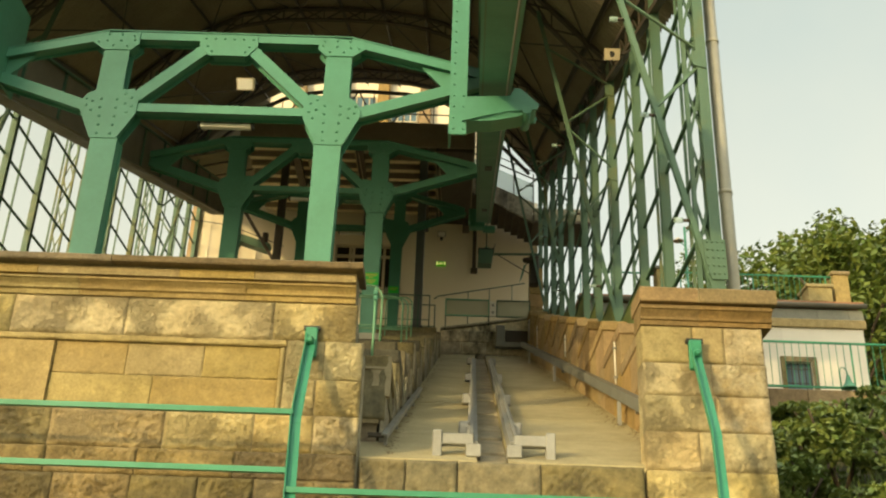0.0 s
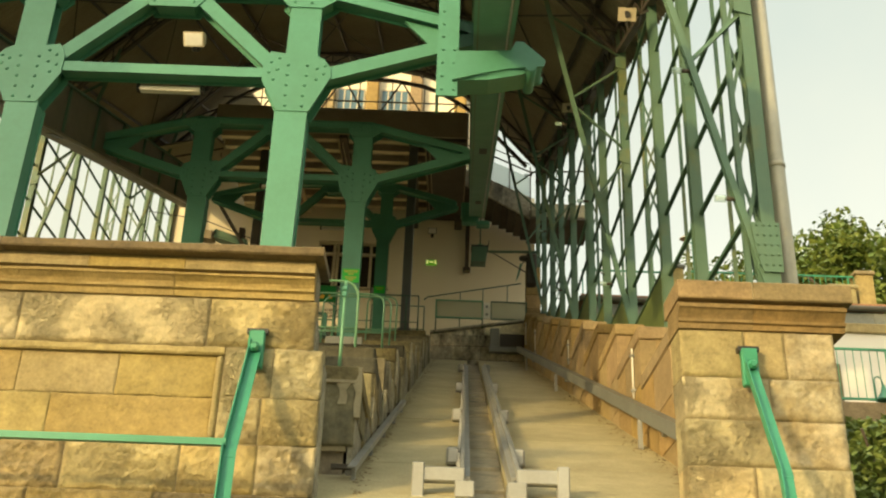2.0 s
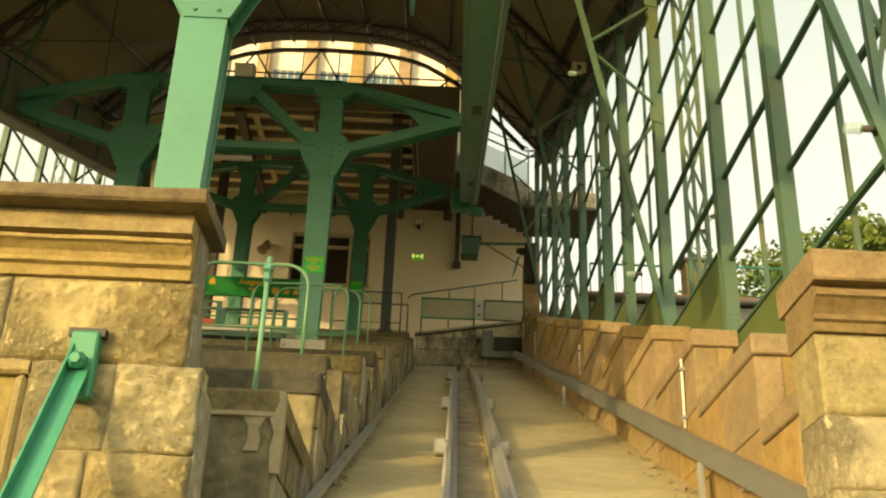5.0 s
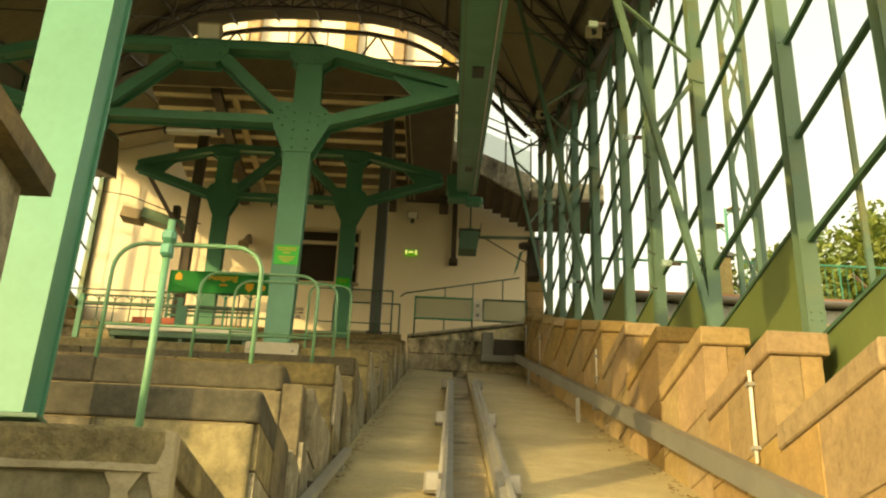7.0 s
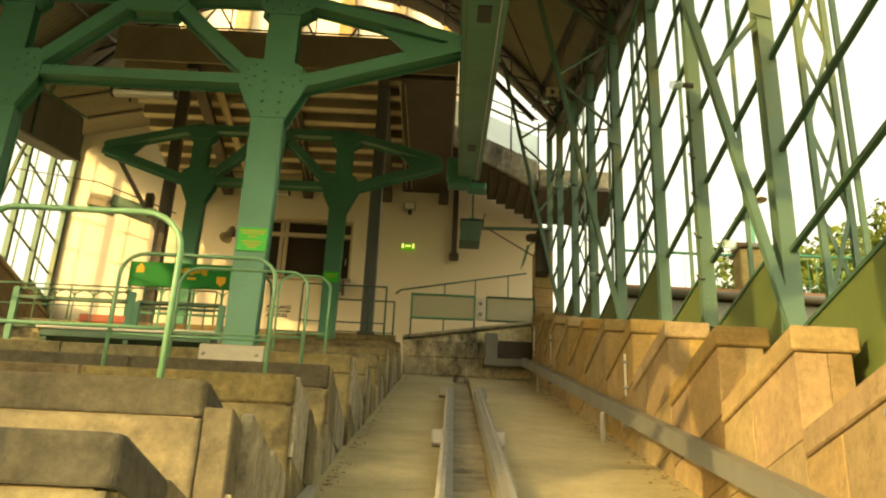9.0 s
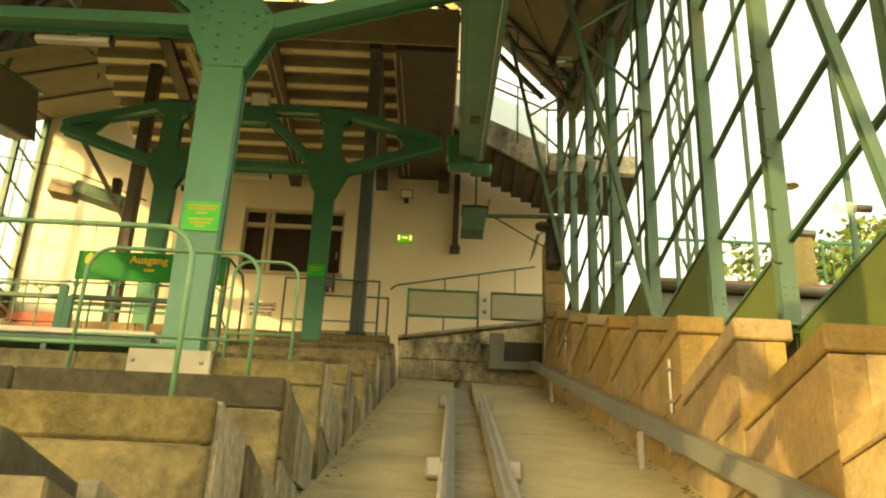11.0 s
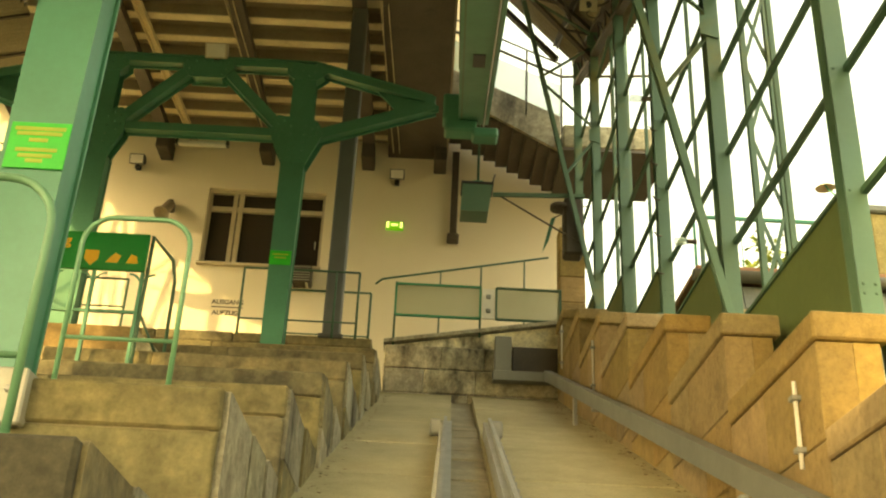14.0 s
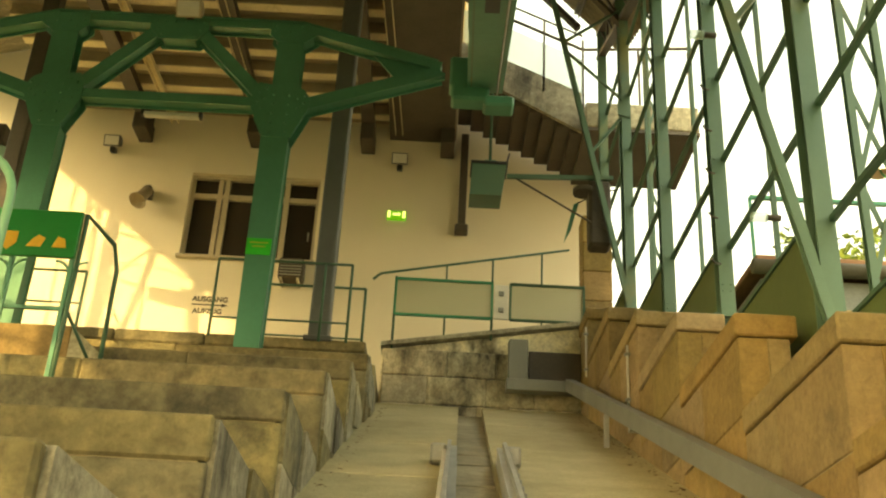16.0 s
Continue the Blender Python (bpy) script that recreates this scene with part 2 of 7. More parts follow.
PLASTER = mat("cream_plaster", (0.82, 0.745, 0.575), (0.785, 0.71, 0.545), (0.68, 0.605, 0.455), 0.7, 0.9, bump=0.2, fine=60, vary=0.0, stain=0.32, streak=0.4, grain=0.06)
WHITEWALL = mat("white_plaster", (0.78, 0.76, 0.70), (0.72, 0.70, 0.64), (0.55, 0.52, 0.45), 0.8, 0.9, bump=0.2, fine=60, stain=0.30, grain=0.06)
WHITE = mat("white_plastic", (0.75, 0.73, 0.66), (0.70, 0.68, 0.62), None, 6, 0.5, bump=0.05, grain=0.06)
FRAME = mat("window_frame_paint", (0.55, 0.48, 0.34), (0.48, 0.42, 0.30), None, 6, 0.5, bump=0.05, grain=0.06)
GREYCOL = mat("grey_column_paint", (0.12, 0.125, 0.12), (0.10, 0.105, 0.10), (0.08, 0.075, 0.065), 1.5, 0.55, bump=0.15, fine=30, stain=0.32, grain=0.06)
DARK = mat("black_parts", (0.02, 0.02, 0.02), (0.03, 0.03, 0.028), None, 6, 0.5, bump=0.1)
SLATE = mat("slate_band", (0.20, 0.205, 0.175), (0.16, 0.165, 0.145), (0.25, 0.24, 0.19), 2, 0.7, bump=0.3, fine=30, stain=0.4)
TILE = mat("red_roof_tile", (0.42, 0.22, 0.12), (0.34, 0.17, 0.09), (0.12, 0.07, 0.05), 3, 0.8, bump=0.5, fine=20, stain=0.4)
SIGNGREEN = mat("sign_green_enamel", (0.005, 0.19, 0.035), (0.004, 0.17, 0.03), None, 3, 0.35, bump=0.0, vary=0.03, grain=0.06)
PLATEGREEN = mat("vivid_green_plate", (0.03, 0.55, 0.05), (0.028, 0.50, 0.045), None, 3, 0.45, bump=0.0, vary=0.03, grain=0.06)
YELLOW = mat("yellow_lettering", (0.62, 0.36, 0.03), (0.56, 0.33, 0.03), None, 6, 0.5, bump=0.0, vary=0.03, grain=0.06)
PLATETEXT = mat("yellow_green_lines", (0.40, 0.50, 0.06), (0.36, 0.45, 0.05), None, 6, 0.5, bump=0.0, vary=0.03, grain=0.06)
LETTER = mat("dark_lettering", (0.06, 0.045, 0.03), (0.05, 0.04, 0.03), None, 6, 0.6, bump=0.0)
SOIL = mat("slope_soil", (0.10, 0.085, 0.04), (0.06, 0.07, 0.025), (0.03, 0.05, 0.015), 0.5, 1.0, bump=0.8, fine=6, vary=0, stain=0.5, detail=0.05)
LITTER = mat("dry_leaf_litter", (0.20, 0.13, 0.05), (0.13, 0.09, 0.035), (0.07, 0.06, 0.03), 8, 0.9, bump=0.0, vary=0.0)
BARK = mat("bark", (0.10, 0.075, 0.05), (0.07, 0.055, 0.04), None, 4, 0.95, bump=0.8, fine=20, detail=0.02)
REDSEAT = mat("red_bench_slats", (0.42, 0.10, 0.05), (0.35, 0.08, 0.045), None, 4, 0.5, bump=0.1)


def leaf_mat(name, c1, c2):
    m = bpy.data.materials.new(name)
    m.use_nodes = True
    n, l = m.node_tree.nodes, m.node_tree.links
    geo = n.new("ShaderNodeNewGeometry")
    x = n.new("ShaderNodeMix")
    x.data_type = "RGBA"
    l.new(geo.outputs["Random Per Island"], x.inputs["Factor"])
    cols = [i for i in x.inputs if i.type == "RGBA"]
    cols[0].default_value, cols[1].default_value = (*c1, 1), (*c2, 1)
    l.new([o for o in x.outputs if o.type == "RGBA"][0], n["Principled BSDF"].inputs["Base Color"])
    n["Principled BSDF"].inputs["Roughness"].default_value = 0.6
    return m


LEAF = leaf_mat("tree_leaves", (0.075, 0.13, 0.02), (0.17, 0.21, 0.04))
LEAF_BUSH = leaf_mat("bush_leaves", (0.10, 0.17, 0.035), (0.26, 0.32, 0.09))


def glass_mat(name, tint, rough=0.05, alpha=0.35):
    m = bpy.data.materials.new(name)
    m.use_nodes = True
    b = m.node_tree.nodes["Principled BSDF"]
    b.inputs["Base Color"].default_value = (*tint, 1)
    b.inputs["Roughness"].default_value = rough
    b.inputs["Alpha"].default_value = alpha
    return m


SHEET = glass_mat("pale_infill_sheet", (0.55, 0.56, 0.40), 0.5, 0.55)
GLASS_RAIL = glass_mat("balustrade_glass", (0.55, 0.75, 0.68), 0.08, 0.4)
PANE = glass_mat("dark_window_pane", (0.035, 0.03, 0.025), 0.06, 1.0)
# Blue base colour imitates the reflected sky.
PANE_BLUE = glass_mat("sky_coloured_pane", (0.10, 0.17, 0.22), 0.05, 1.0)


def glow(name, colour, power):
    m = bpy.data.materials.new(name)
    m.use_nodes = True
    b = m.node_tree.nodes["Principled BSDF"]
    b.inputs["Base Color"].default_value = (*colour, 1)
    b.inputs["Emission Color"].default_value = (*colour, 1)
    b.inputs["Emission Strength"].default_value = power
    return m


EXIT_GREEN = glow("lit_exit_sign", (0.16, 0.50, 0.02), 0.16)
EXIT_LIGHT = glow("lit_exit_pictogram", (0.95, 0.95, 0.30), 0.4)


# ---- mesh helpers ----
def part(name, bm, material, parent=None, label=""):
    """Links a bmesh as one mesh object, under a thing or under a part."""
    bmesh.ops.recalc_face_normals(bm, faces=bm.faces)
    me = bpy.data.meshes.new(name)
    bm.to_mesh(me)
    bm.free()
    me.materials.append(material)
    ob = new(name, me)
    ob.parent = parent
    if label:
        ob["label"] = label
    return ob


def thing(name, label, category, group="", kind="", at=(0, 0, 0)):
    ob = new(name)
    ob.location = at
    return tagged(ob, label, category, group, kind)


def box(bm, x0, x1, y0, y1, z0, z1, c=0.0):
    """A box, with its edges cut back by c."""
    lo, hi = (x0, y0, z0), (x1, y1, z1)
    if c <= 0:
        v = [bm.verts.new((lo[0] if i & 1 == 0 else hi[0], lo[1] if i & 2 == 0 else hi[1], lo[2] if i & 4 == 0 else hi[2])) for i in range(8)]
        for f in ((0, 1, 3, 2), (4, 6, 7, 5), (0, 4, 5, 1), (2, 3, 7, 6), (0, 2, 6, 4), (1, 5, 7, 3)):
            bm.faces.new([v[i] for i in f])
        return
    c = min(c, *(0.45 * (hi[i] - lo[i]) for i in range(3)))
    v = {}
    for k in range(8):
        s = (k & 1, k >> 1 & 1, k >> 2 & 1)
        for a in range(3):
            v[s, a] = bm.verts.new([(hi[i] if s[i] else lo[i]) + (0 if i == a else (-c if s[i] else c)) for i in range(3)])

    def corner(axis, val, b, vb, d, vd):
        s = [0, 0, 0]
        s[axis], s[b], s[d] = val, vb, vd
        return tuple(s)

    for a in range(3):
        b, d = (a + 1) % 3, (a + 2) % 3
        for s in (0, 1):
            bm.faces.new([v[corner(a, s, b, p, d, q), a] for p, q in ((0, 0), (1, 0), (1, 1), (0, 1))])
        for p, q in ((0, 0), (0, 1), (1, 0), (1, 1)):
            k0, k1 = corner(a, 0, b, p, d, q), corner(a, 1, b, p, d, q)
            bm.faces.new([v[k0, b], v[k1, b], v[k1, d], v[k0, d]])
    for k in range(8):
        s = (k & 1, k >> 1 & 1, k >> 2 & 1)
        bm.faces.new([v[s, 0], v[s, 1], v[s, 2]])


def beam(bm, p, q, w, h, side=(0, 1, 0)):
    """A bar from p to q: w along side, h across it."""
    p, q = Vector(p), Vector(q)
    d = (q - p).normalized()
    s = Vector(side)
    s = (s - d * s.dot(d)).normalized()
    u = d.cross(s)
    v = [bm.verts.new(e + s * (w / 2 * a) + u * (h / 2 * b)) for e in (p, q) for a, b in ((-1, -1), (1, -1), (1, 1), (-1, 1))]
    for f in ((0, 3, 2, 1), (4, 5, 6, 7), (0, 1, 5, 4), (1, 2, 6, 5), (2, 3, 7, 6), (3, 0, 4, 7)):
        bm.faces.new([v[i] for i in f])


def profile(bm, p, q, poly, side=(0, 1, 0)):
    """A bar from p to q with the section poly, given as (along side, across it)."""
    p, q = Vector(p), Vector(q)
    d = (q - p).normalized()
    s = Vector(side)
    s = (s - d * s.dot(d)).normalized()
    u = d.cross(s)
    r0 = [bm.verts.new(p + s * a + u * b) for a, b in poly]
    r1 = [bm.verts.new(q + s * a + u * b) for a, b in poly]
    bm.faces.new(r0[::-1])
    bm.faces.new(r1)
    for k in range(len(poly)):
        m = (k + 1) % len(poly)
        bm.faces.new([r0[k], r0[m], r1[m], r1[k]])


def taper(bm, p, q, poly0, poly1, side=(0, 1, 0)):
    """As profile(), with one section at p and another at q."""
    p, q = Vector(p), Vector(q)
    d = (q - p).normalized()
    s = Vector(side)
    u = d.cross(s)
    r0 = [bm.verts.new(p + s * a + u * b) for a, b in poly0]
    r1 = [bm.verts.new(q + s * a + u * b) for a, b in poly1]
    bm.faces.new(r0[::-1])
    bm.faces.new(r1)
    for k in range(len(poly0)):
        m = (k + 1) % len(poly0)
        bm.faces.new([r0[k], r0[m], r1[m], r1[k]])


def h_section(w, h, t=0.03, web=0.72):
    """Two face plates w apart, h high, and a thick web between them."""
    g = h * web / 2
    return [(-w / 2, -h / 2), (-w / 2 + t, -h / 2), (-w / 2 + t, -g), (w / 2 - t, -g), (w / 2 - t, -h / 2), (w / 2, -h / 2),
            (w / 2, h / 2), (w / 2 - t, h / 2), (w / 2 - t, g), (-w / 2 + t, g), (-w / 2 + t, h / 2), (-w / 2, h / 2)]


def angle(bm, p, q, w, t=0.012, side=(0, 1, 0)):
    """An L-section bar."""
    profile(bm, p, q, [(-w / 2, 0), (w / 2, 0), (w / 2, w), (w / 2 - t, w), (w / 2 - t, t), (-w / 2, t)], side)


def tube(bm, pts, r, n=8, closed_ends=True):
    pts = [Vector(p) for p in pts]
    rings = []
    ref = None
    for i, p in enumerate(pts):
        d = (pts[min(i + 1, len(pts) - 1)] - pts[max(i - 1, 0)]).normalized()
        if ref is None:
            ref = Vector((0, 0, 1)) if abs(d.z) < 0.9 else Vector((1, 0, 0))
        a = (ref - d * ref.dot(d)).normalized()
        ref = a
        b = d.cross(a)
        rings.append([bm.verts.new(p + a * (r * math.cos(2 * math.pi * k / n)) + b * (r * math.sin(2 * math.pi * k / n))) for k in range(n)])
    for r0, r1 in zip(rings, rings[1:]):
        for k in range(n):
            bm.faces.new([r0[k], r0[(k + 1) % n], r1[(k + 1) % n], r1[k]]).smooth = True
    if closed_ends:
        bm.faces.new(rings[0][::-1])
        bm.faces.new(rings[-1])


def arc(cx, cz, r, a0, a1, y, n=6):
    """Points of an arc in the plane of that y, angles in degrees."""
    return [(cx + r * math.cos(radians(a0 + (a1 - a0) * i / n)), y, cz + r * math.sin(radians(a0 + (a1 - a0) * i / n))) for i in range(n + 1)]


def prism(bm, poly, y0, y1):
    """A polygon of (x, z) drawn out from y0 to y1."""
    a = [bm.verts.new((x, y0, z)) for x, z in poly]
    b = [bm.verts.new((x, y1, z)) for x, z in poly]
    bm.faces.new(a)
    bm.faces.new(b[::-1])
    for i in range(len(poly)):
        j = (i + 1) % len(poly)
        bm.faces.new([a[i], b[i], b[j], a[j]])


def prism_x(bm, poly, x0, x1):
    """A polygon of (y, z) drawn out from x0 to x1."""
    a = [bm.verts.new((x0, y, z)) for y, z in poly]
    b = [bm.verts.new((x1, y, z)) for y, z in poly]
    bm.faces.new(a)
    bm.faces.new(b[::-1])
    for i in range(len(poly)):
        j = (i + 1) % len(poly)
        bm.faces.new([a[i], b[i], b[j], a[j]])


def rivet(bm, x, y, z, r=0.022, way=-1):
    """A domed rivet head on a face that looks along y."""
    base = [bm.verts.new((x + r * math.cos(k * math.pi / 3), y, z + r * math.sin(k * math.pi / 3))) for k in range(6)]
    top = [bm.verts.new((x + r * 0.55 * math.cos(k * math.pi / 3), y + way * r * 0.75, z + r * 0.55 * math.sin(k * math.pi / 3))) for k in range(6)]
    for k in range(6):
        bm.faces.new([base[k], base[(k + 1) % 6], top[(k + 1) % 6], top[k]])
    bm.faces.new(top)


def rock(bm, x0, x1, y, z0, z1, depth=0.25, rough=0.03, seed=0.0, edge=0.012):
    """A stone whose face, looking along -y, is hewn: proud and uneven inside a cut margin."""
    nx, nz = max(4, min(64, int((x1 - x0) / 0.019))), max(4, min(24, int((z1 - z0) / 0.019)))
    grid = []
    for j in range(nz + 1):
        row = []
        for i in range(nx + 1):
            x, z = x0 + (x1 - x0) * i / nx, z0 + (z1 - z0) * j / nz
            border = min(i, nx - i, j, nz - j)
            p = Vector((x * 5 + seed, seed * 0.7, z * 6))
            worn = min(1.0, max(0.0, 0.5 + 1.7 * noise.noise(p * 0.37 + Vector((9.1, 2.3, 4.7)))))
            chip = 1.3 * max(0.0, noise.noise(p * 1.1 + Vector((3.3, 8.1, 1.9))) - 0.3)
            h = rough * (0.5 + 0.25 * noise.noise(p * 0.5) + worn * (0.5 * noise.noise(p) - 1.0 * abs(noise.noise(p * 1.9)) - 1.15 * abs(noise.noise(p * 4.3)) + 0.75 * noise.noise(p * 8.1)) - chip) * (1.0 if border > 1 else 0.5)
            h = max(h, -0.013)
            row.append(bm.verts.new((x + (0.004 * noise.noise(p * 3) if border == 0 else 0), y + (edge if border == 0 else -h), z + (0.006 * noise.noise(p * 2.1) if border == 0 else 0))))
        grid.append(row)
    for j in range(nz):
        for i in range(nx):
            bm.faces.new([grid[j][i], grid[j][i + 1], grid[j + 1][i + 1], grid[j + 1][i]]).smooth = True
    ring = [grid[0][i] for i in range(nx + 1)] + [grid[j][nx] for j in range(1, nz + 1)] + [grid[nz][i] for i in range(nx - 1, -1, -1)] + [grid[j][0] for j in range(nz - 1, 0, -1)]
    back = [bm.verts.new((v.co.x, y + depth, v.co.z)) for v in ring]
    for k in range(len(ring)):
        m = (k + 1) % len(ring)
        bm.faces.new([ring[k], ring[m], back[m], back[k]])


def worn_strip(bm, poly, x0, x1, amount=0.012, step=0.09, seed=0.0):
    """A polygon of (y, z) drawn out along x, its front edges worn unevenly."""
    n = max(2, int((x1 - x0) / step))
    back = max(p[0] for p in poly)
    rings = []
    for k in range(n + 1):
        x = x0 + (x1 - x0) * k / n
        ring = []
        for m, (y, z) in enumerate(poly):
            q = Vector((x * 3.1 + seed, m * 0.7, seed))
            w = amount * (0.5 + noise.noise(q) - 1.4 * max(0.0, noise.noise(q * 2.7) - 0.25)) if y < back else 0.0
            ring.append(bm.verts.new((x, y - w, z + (0.4 * amount * noise.noise(q * 1.9) if y < back else 0.0))))
        rings.append(ring)
    for a, b in zip(rings, rings[1:]):
        for m in range(len(poly)):
            j = (m + 1) % len(poly)
            bm.faces.new([a[m], a[j], b[j], b[m]])
    bm.faces.new(rings[0])
    bm.faces.new(rings[-1][::-1])


# ---- the lines of the place ----
SLOPE = 0.404


def ramp_z(y):
    return 5.09 + SLOPE * (y - 10.6)


def left_x(y):
    return -0.705 + 0.0235 * (y - 12.0)


def track_x(y):
    return 0.46 + 0.0232 * (y - 10.2)


def steel_z(y):
    """The line of the steel frame: the foot of the truss heads."""
    return 9.93 + 0.378 * (y - 12.65)


MID_X, WALL_R, WALL_L, HALF = -3.3, 2.85, -9.45, 6.15
CROWN = 6.75


def roof_z(x, y, drop=0.0):
    """A flat-crowned arch that falls steeply to the eaves."""
    d = float(np.interp(abs(x - MID_X), (0, 1.5, 2.7, 3.8, 4.8, 6.15, 7.0), (0, 0.06, 0.3, 0.95, 2.0, 3.5, 4.4)))
    return steel_z(y) + CROWN - drop - d


# ---- ground ----
def ground_z(x, y):
    s = 2.9 + 0.35 * (min(y, 9.0) - 9.0)
    if y > 9.0:
        s = 2.9 + 0.40 * (min(y, 34.0) - 9.0)
    if x > 3.2:
        k = min(1.0, (x - 3.2) / 4.0)
        s += k * (0.8 if y < 26 else 0.2) + 0.4 * noise.noise(Vector((x * 0.3, y * 0.3, 0)))
    if x > 3.2 and y > 27.5:
        s = s + (12.6 - s) * min(1, (y - 27.5) / 3.0)
    return s


def ground_sheet():
    bm = bmesh.new()
    xs = [-4000, -900, -200, -60, -25, -14, -10, -6, -2, 1, 2.6] + [3.4 + 0.6 * i for i in range(16)] + [14, 17, 22, 30, 60, 200, 900, 4000]
    ys = [-4000, -900, -200, -60, -25, -8, 0, 5, 9] + [10.4 + 0.8 * i for i in range(26)] + [32, 34, 38, 50, 70, 120, 300, 900, 4000]
    rows = [[bm.verts.new((x, y, ground_z(x, y) if y > -60 else max(-20, 2.9 + 0.35 * (y - 9.0)) + (0 if y > -100 else -2))) for x in xs] for y in ys]
    for j in range(len(ys) - 1):
        for i in range(len(xs) - 1):
            bm.faces.new([rows[j][i], rows[j][i + 1], rows[j + 1][i + 1], rows[j + 1][i]])
    tagged(part("ground", bm, SOIL), "grassy brown hillside that climbs beside the station", "ground", kind="structure")


ground_sheet()

# ---- ramp under the track ----
ramp = thing("ramp_floor", "sloping pale concrete slabs of the track bed", "ramp", kind="structure")
bm = bmesh.new()
prism_x(bm, [(10.6, 4.2), (10.6, ramp_z(10.6) - 0.12), (31.75, ramp_z(31.75) - 0.12), (31.75, ramp_z(31.75) - 1.5)], -1.6, 2.9)
part("bed", bm, CHANNEL, ramp)
y = 10.62
rnd = random.Random(4)
while y < 31.7:
    y1 = min(31.72, y + 1.9)
    for side in (0, 1):
        bm = bmesh.new()
        g = 0.006
        xa = (left_x(y) - 0.5, left_x(y1) - 0.5) if side == 0 else (track_x(y) + 0.16, track_x(y1) + 0.16)
        xb = (track_x(y) - 0.16, track_x(y1) - 0.16) if side == 0 else (2.62, 2.62)
        lift = rnd.uniform(-0.003, 0.003)
        top = [(xa[0], y + g, ramp_z(y + g) + lift), (xb[0], y + g, ramp_z(y + g) + lift), (xb[1], y1 - g, ramp_z(y1 - g) + lift), (xa[1], y1 - g, ramp_z(y1 - g) + lift)]
        v = [bm.verts.new(p) for p in top] + [bm.verts.new((p[0], p[1], p[2] - 0.11)) for p in top]
        for f in ((0, 1, 2, 3), (7, 6, 5, 4), (0, 4, 5, 1), (1, 5, 6, 2), (2, 6, 7, 3), (3, 7, 4, 0)):
            bm.faces.new([v[i] for i in f])
        part("slab", bm, CONCRETE, ramp)
    y = y1
# blocks in the channel between the rails
y = 10.75
while y < 28.0:
    bm = bmesh.new()
    x = track_x(y)
    L = rnd.uniform(0.42, 0.62)
    h = rnd.uniform(-0.06, -0.01)
    prism_x(bm, [(y, ramp_z(y) - 0.12), (y, ramp_z(y) + h), (y + L, ramp_z(y + L) + h), (y + L, ramp_z(y + L) - 0.12)], x - 0.155, x + 0.155)
    part("channel_block", bm, CHANNEL, ramp)
    y += L + rnd.uniform(0.02, 0.10)


# ---- the guide rails on the ramp ----
def guide_rail(side):
    t = thing("guide_rail", "light grey painted steel guide rail bolted along the ramp", "rail", group="guide rails")
    ya, yb = 10.95, 26.55

    def p(y, dx=0.0, dz=0.0):
        return (track_x(y) + 0.0155 + side * (0.2125 + dx), y, ramp_z(y) + dz)
    bm = bmesh.new()
    beam(bm, p(ya, 0, 0.15), p(yb, 0, 0.15), 0.09, 0.02, (1, 0, 0))
    beam(bm, p(ya, -0.035, 0.08), p(yb, -0.035, 0.08), 0.02, 0.13, (1, 0, 0))
    beam(bm, p(ya, 0.02, 0.185), p(yb, 0.02, 0.185), 0.03, 0.05, (1, 0, 0))
    beam(bm, p(ya, 0.01, 0.02), p(yb, 0.01, 0.02), 0.12, 0.02, (1, 0, 0))
    part("rail", bm, STEEL, t)
    bm = bmesh.new()
    y = ya + 0.2
    while y < yb:
        q = p(y, 0.055, 0.14)
        box(bm, q[0] - 0.018, q[0] + 0.018, y - 0.02, y + 0.02, q[2] - 0.025, q[2] + 0.025, 0.006)
        y += 0.26
    tagged(part("bolts", bm, STEEL, t), kind="stuff")
    for y in (12.45, 16.1, 20.7, 26.48):
        bm = bmesh.new()
        q = p(y, 0.10, 0.09)
        box(bm, q[0] - 0.08, q[0] + 0.05, y - 0.12, y + 0.12, q[2] - 0.10, q[2] + 0.07, 0.02)
        part("fixing_bracket", bm, STEEL, t)
    # the stand at the lower end
    q = p(ya, 0, 0)
    bm = bmesh.new()
    box(bm, min(q[0], q[0] + side * 0.42), max(q[0], q[0] + side * 0.42), ya - 0.06, ya + 0.05, q[2] + 0.10, q[2] + 0.22, 0.01)
    part("cross_bar", bm, STEEL, t)
    bm = bmesh.new()
    x = q[0] + side * 0.38
    box(bm, x - 0.05, x + 0.05, ya - 0.08, ya + 0.07, q[2] - 0.05, q[2] + 0.25, 0.01)
    part("stand", bm, STEEL, t)
    bm = bmesh.new()
    box(bm, q[0] - 0.08, q[0] + 0.08, ya - 0.12, ya + 0.1, q[2] - 0.04, q[2] + 0.10, 0.01)
    part("shoe", bm, STEEL, t)


guide_rail(-1)
guide_rail(1)

# a short angle bar on stubs by the left cheek
t = thing("catch_bar", "short weathered grey steel channel on stubs beside the terrace cheek", "steel bar")
bm = bmesh.new()
beam(bm, (-0.68, 11.3, ramp_z(11.3) + 0.14), (-0.48, 17.42, ramp_z(17.42) + 0.14), 0.07, 0.014, (1, 0, 0))
beam(bm, (-0.651, 11.3, ramp_z(11.3) + 0.113), (-0.451, 17.42, ramp_z(17.42) + 0.113), 0.014, 0.04, (1, 0, 0))
part("channel", bm, STEEL, t)
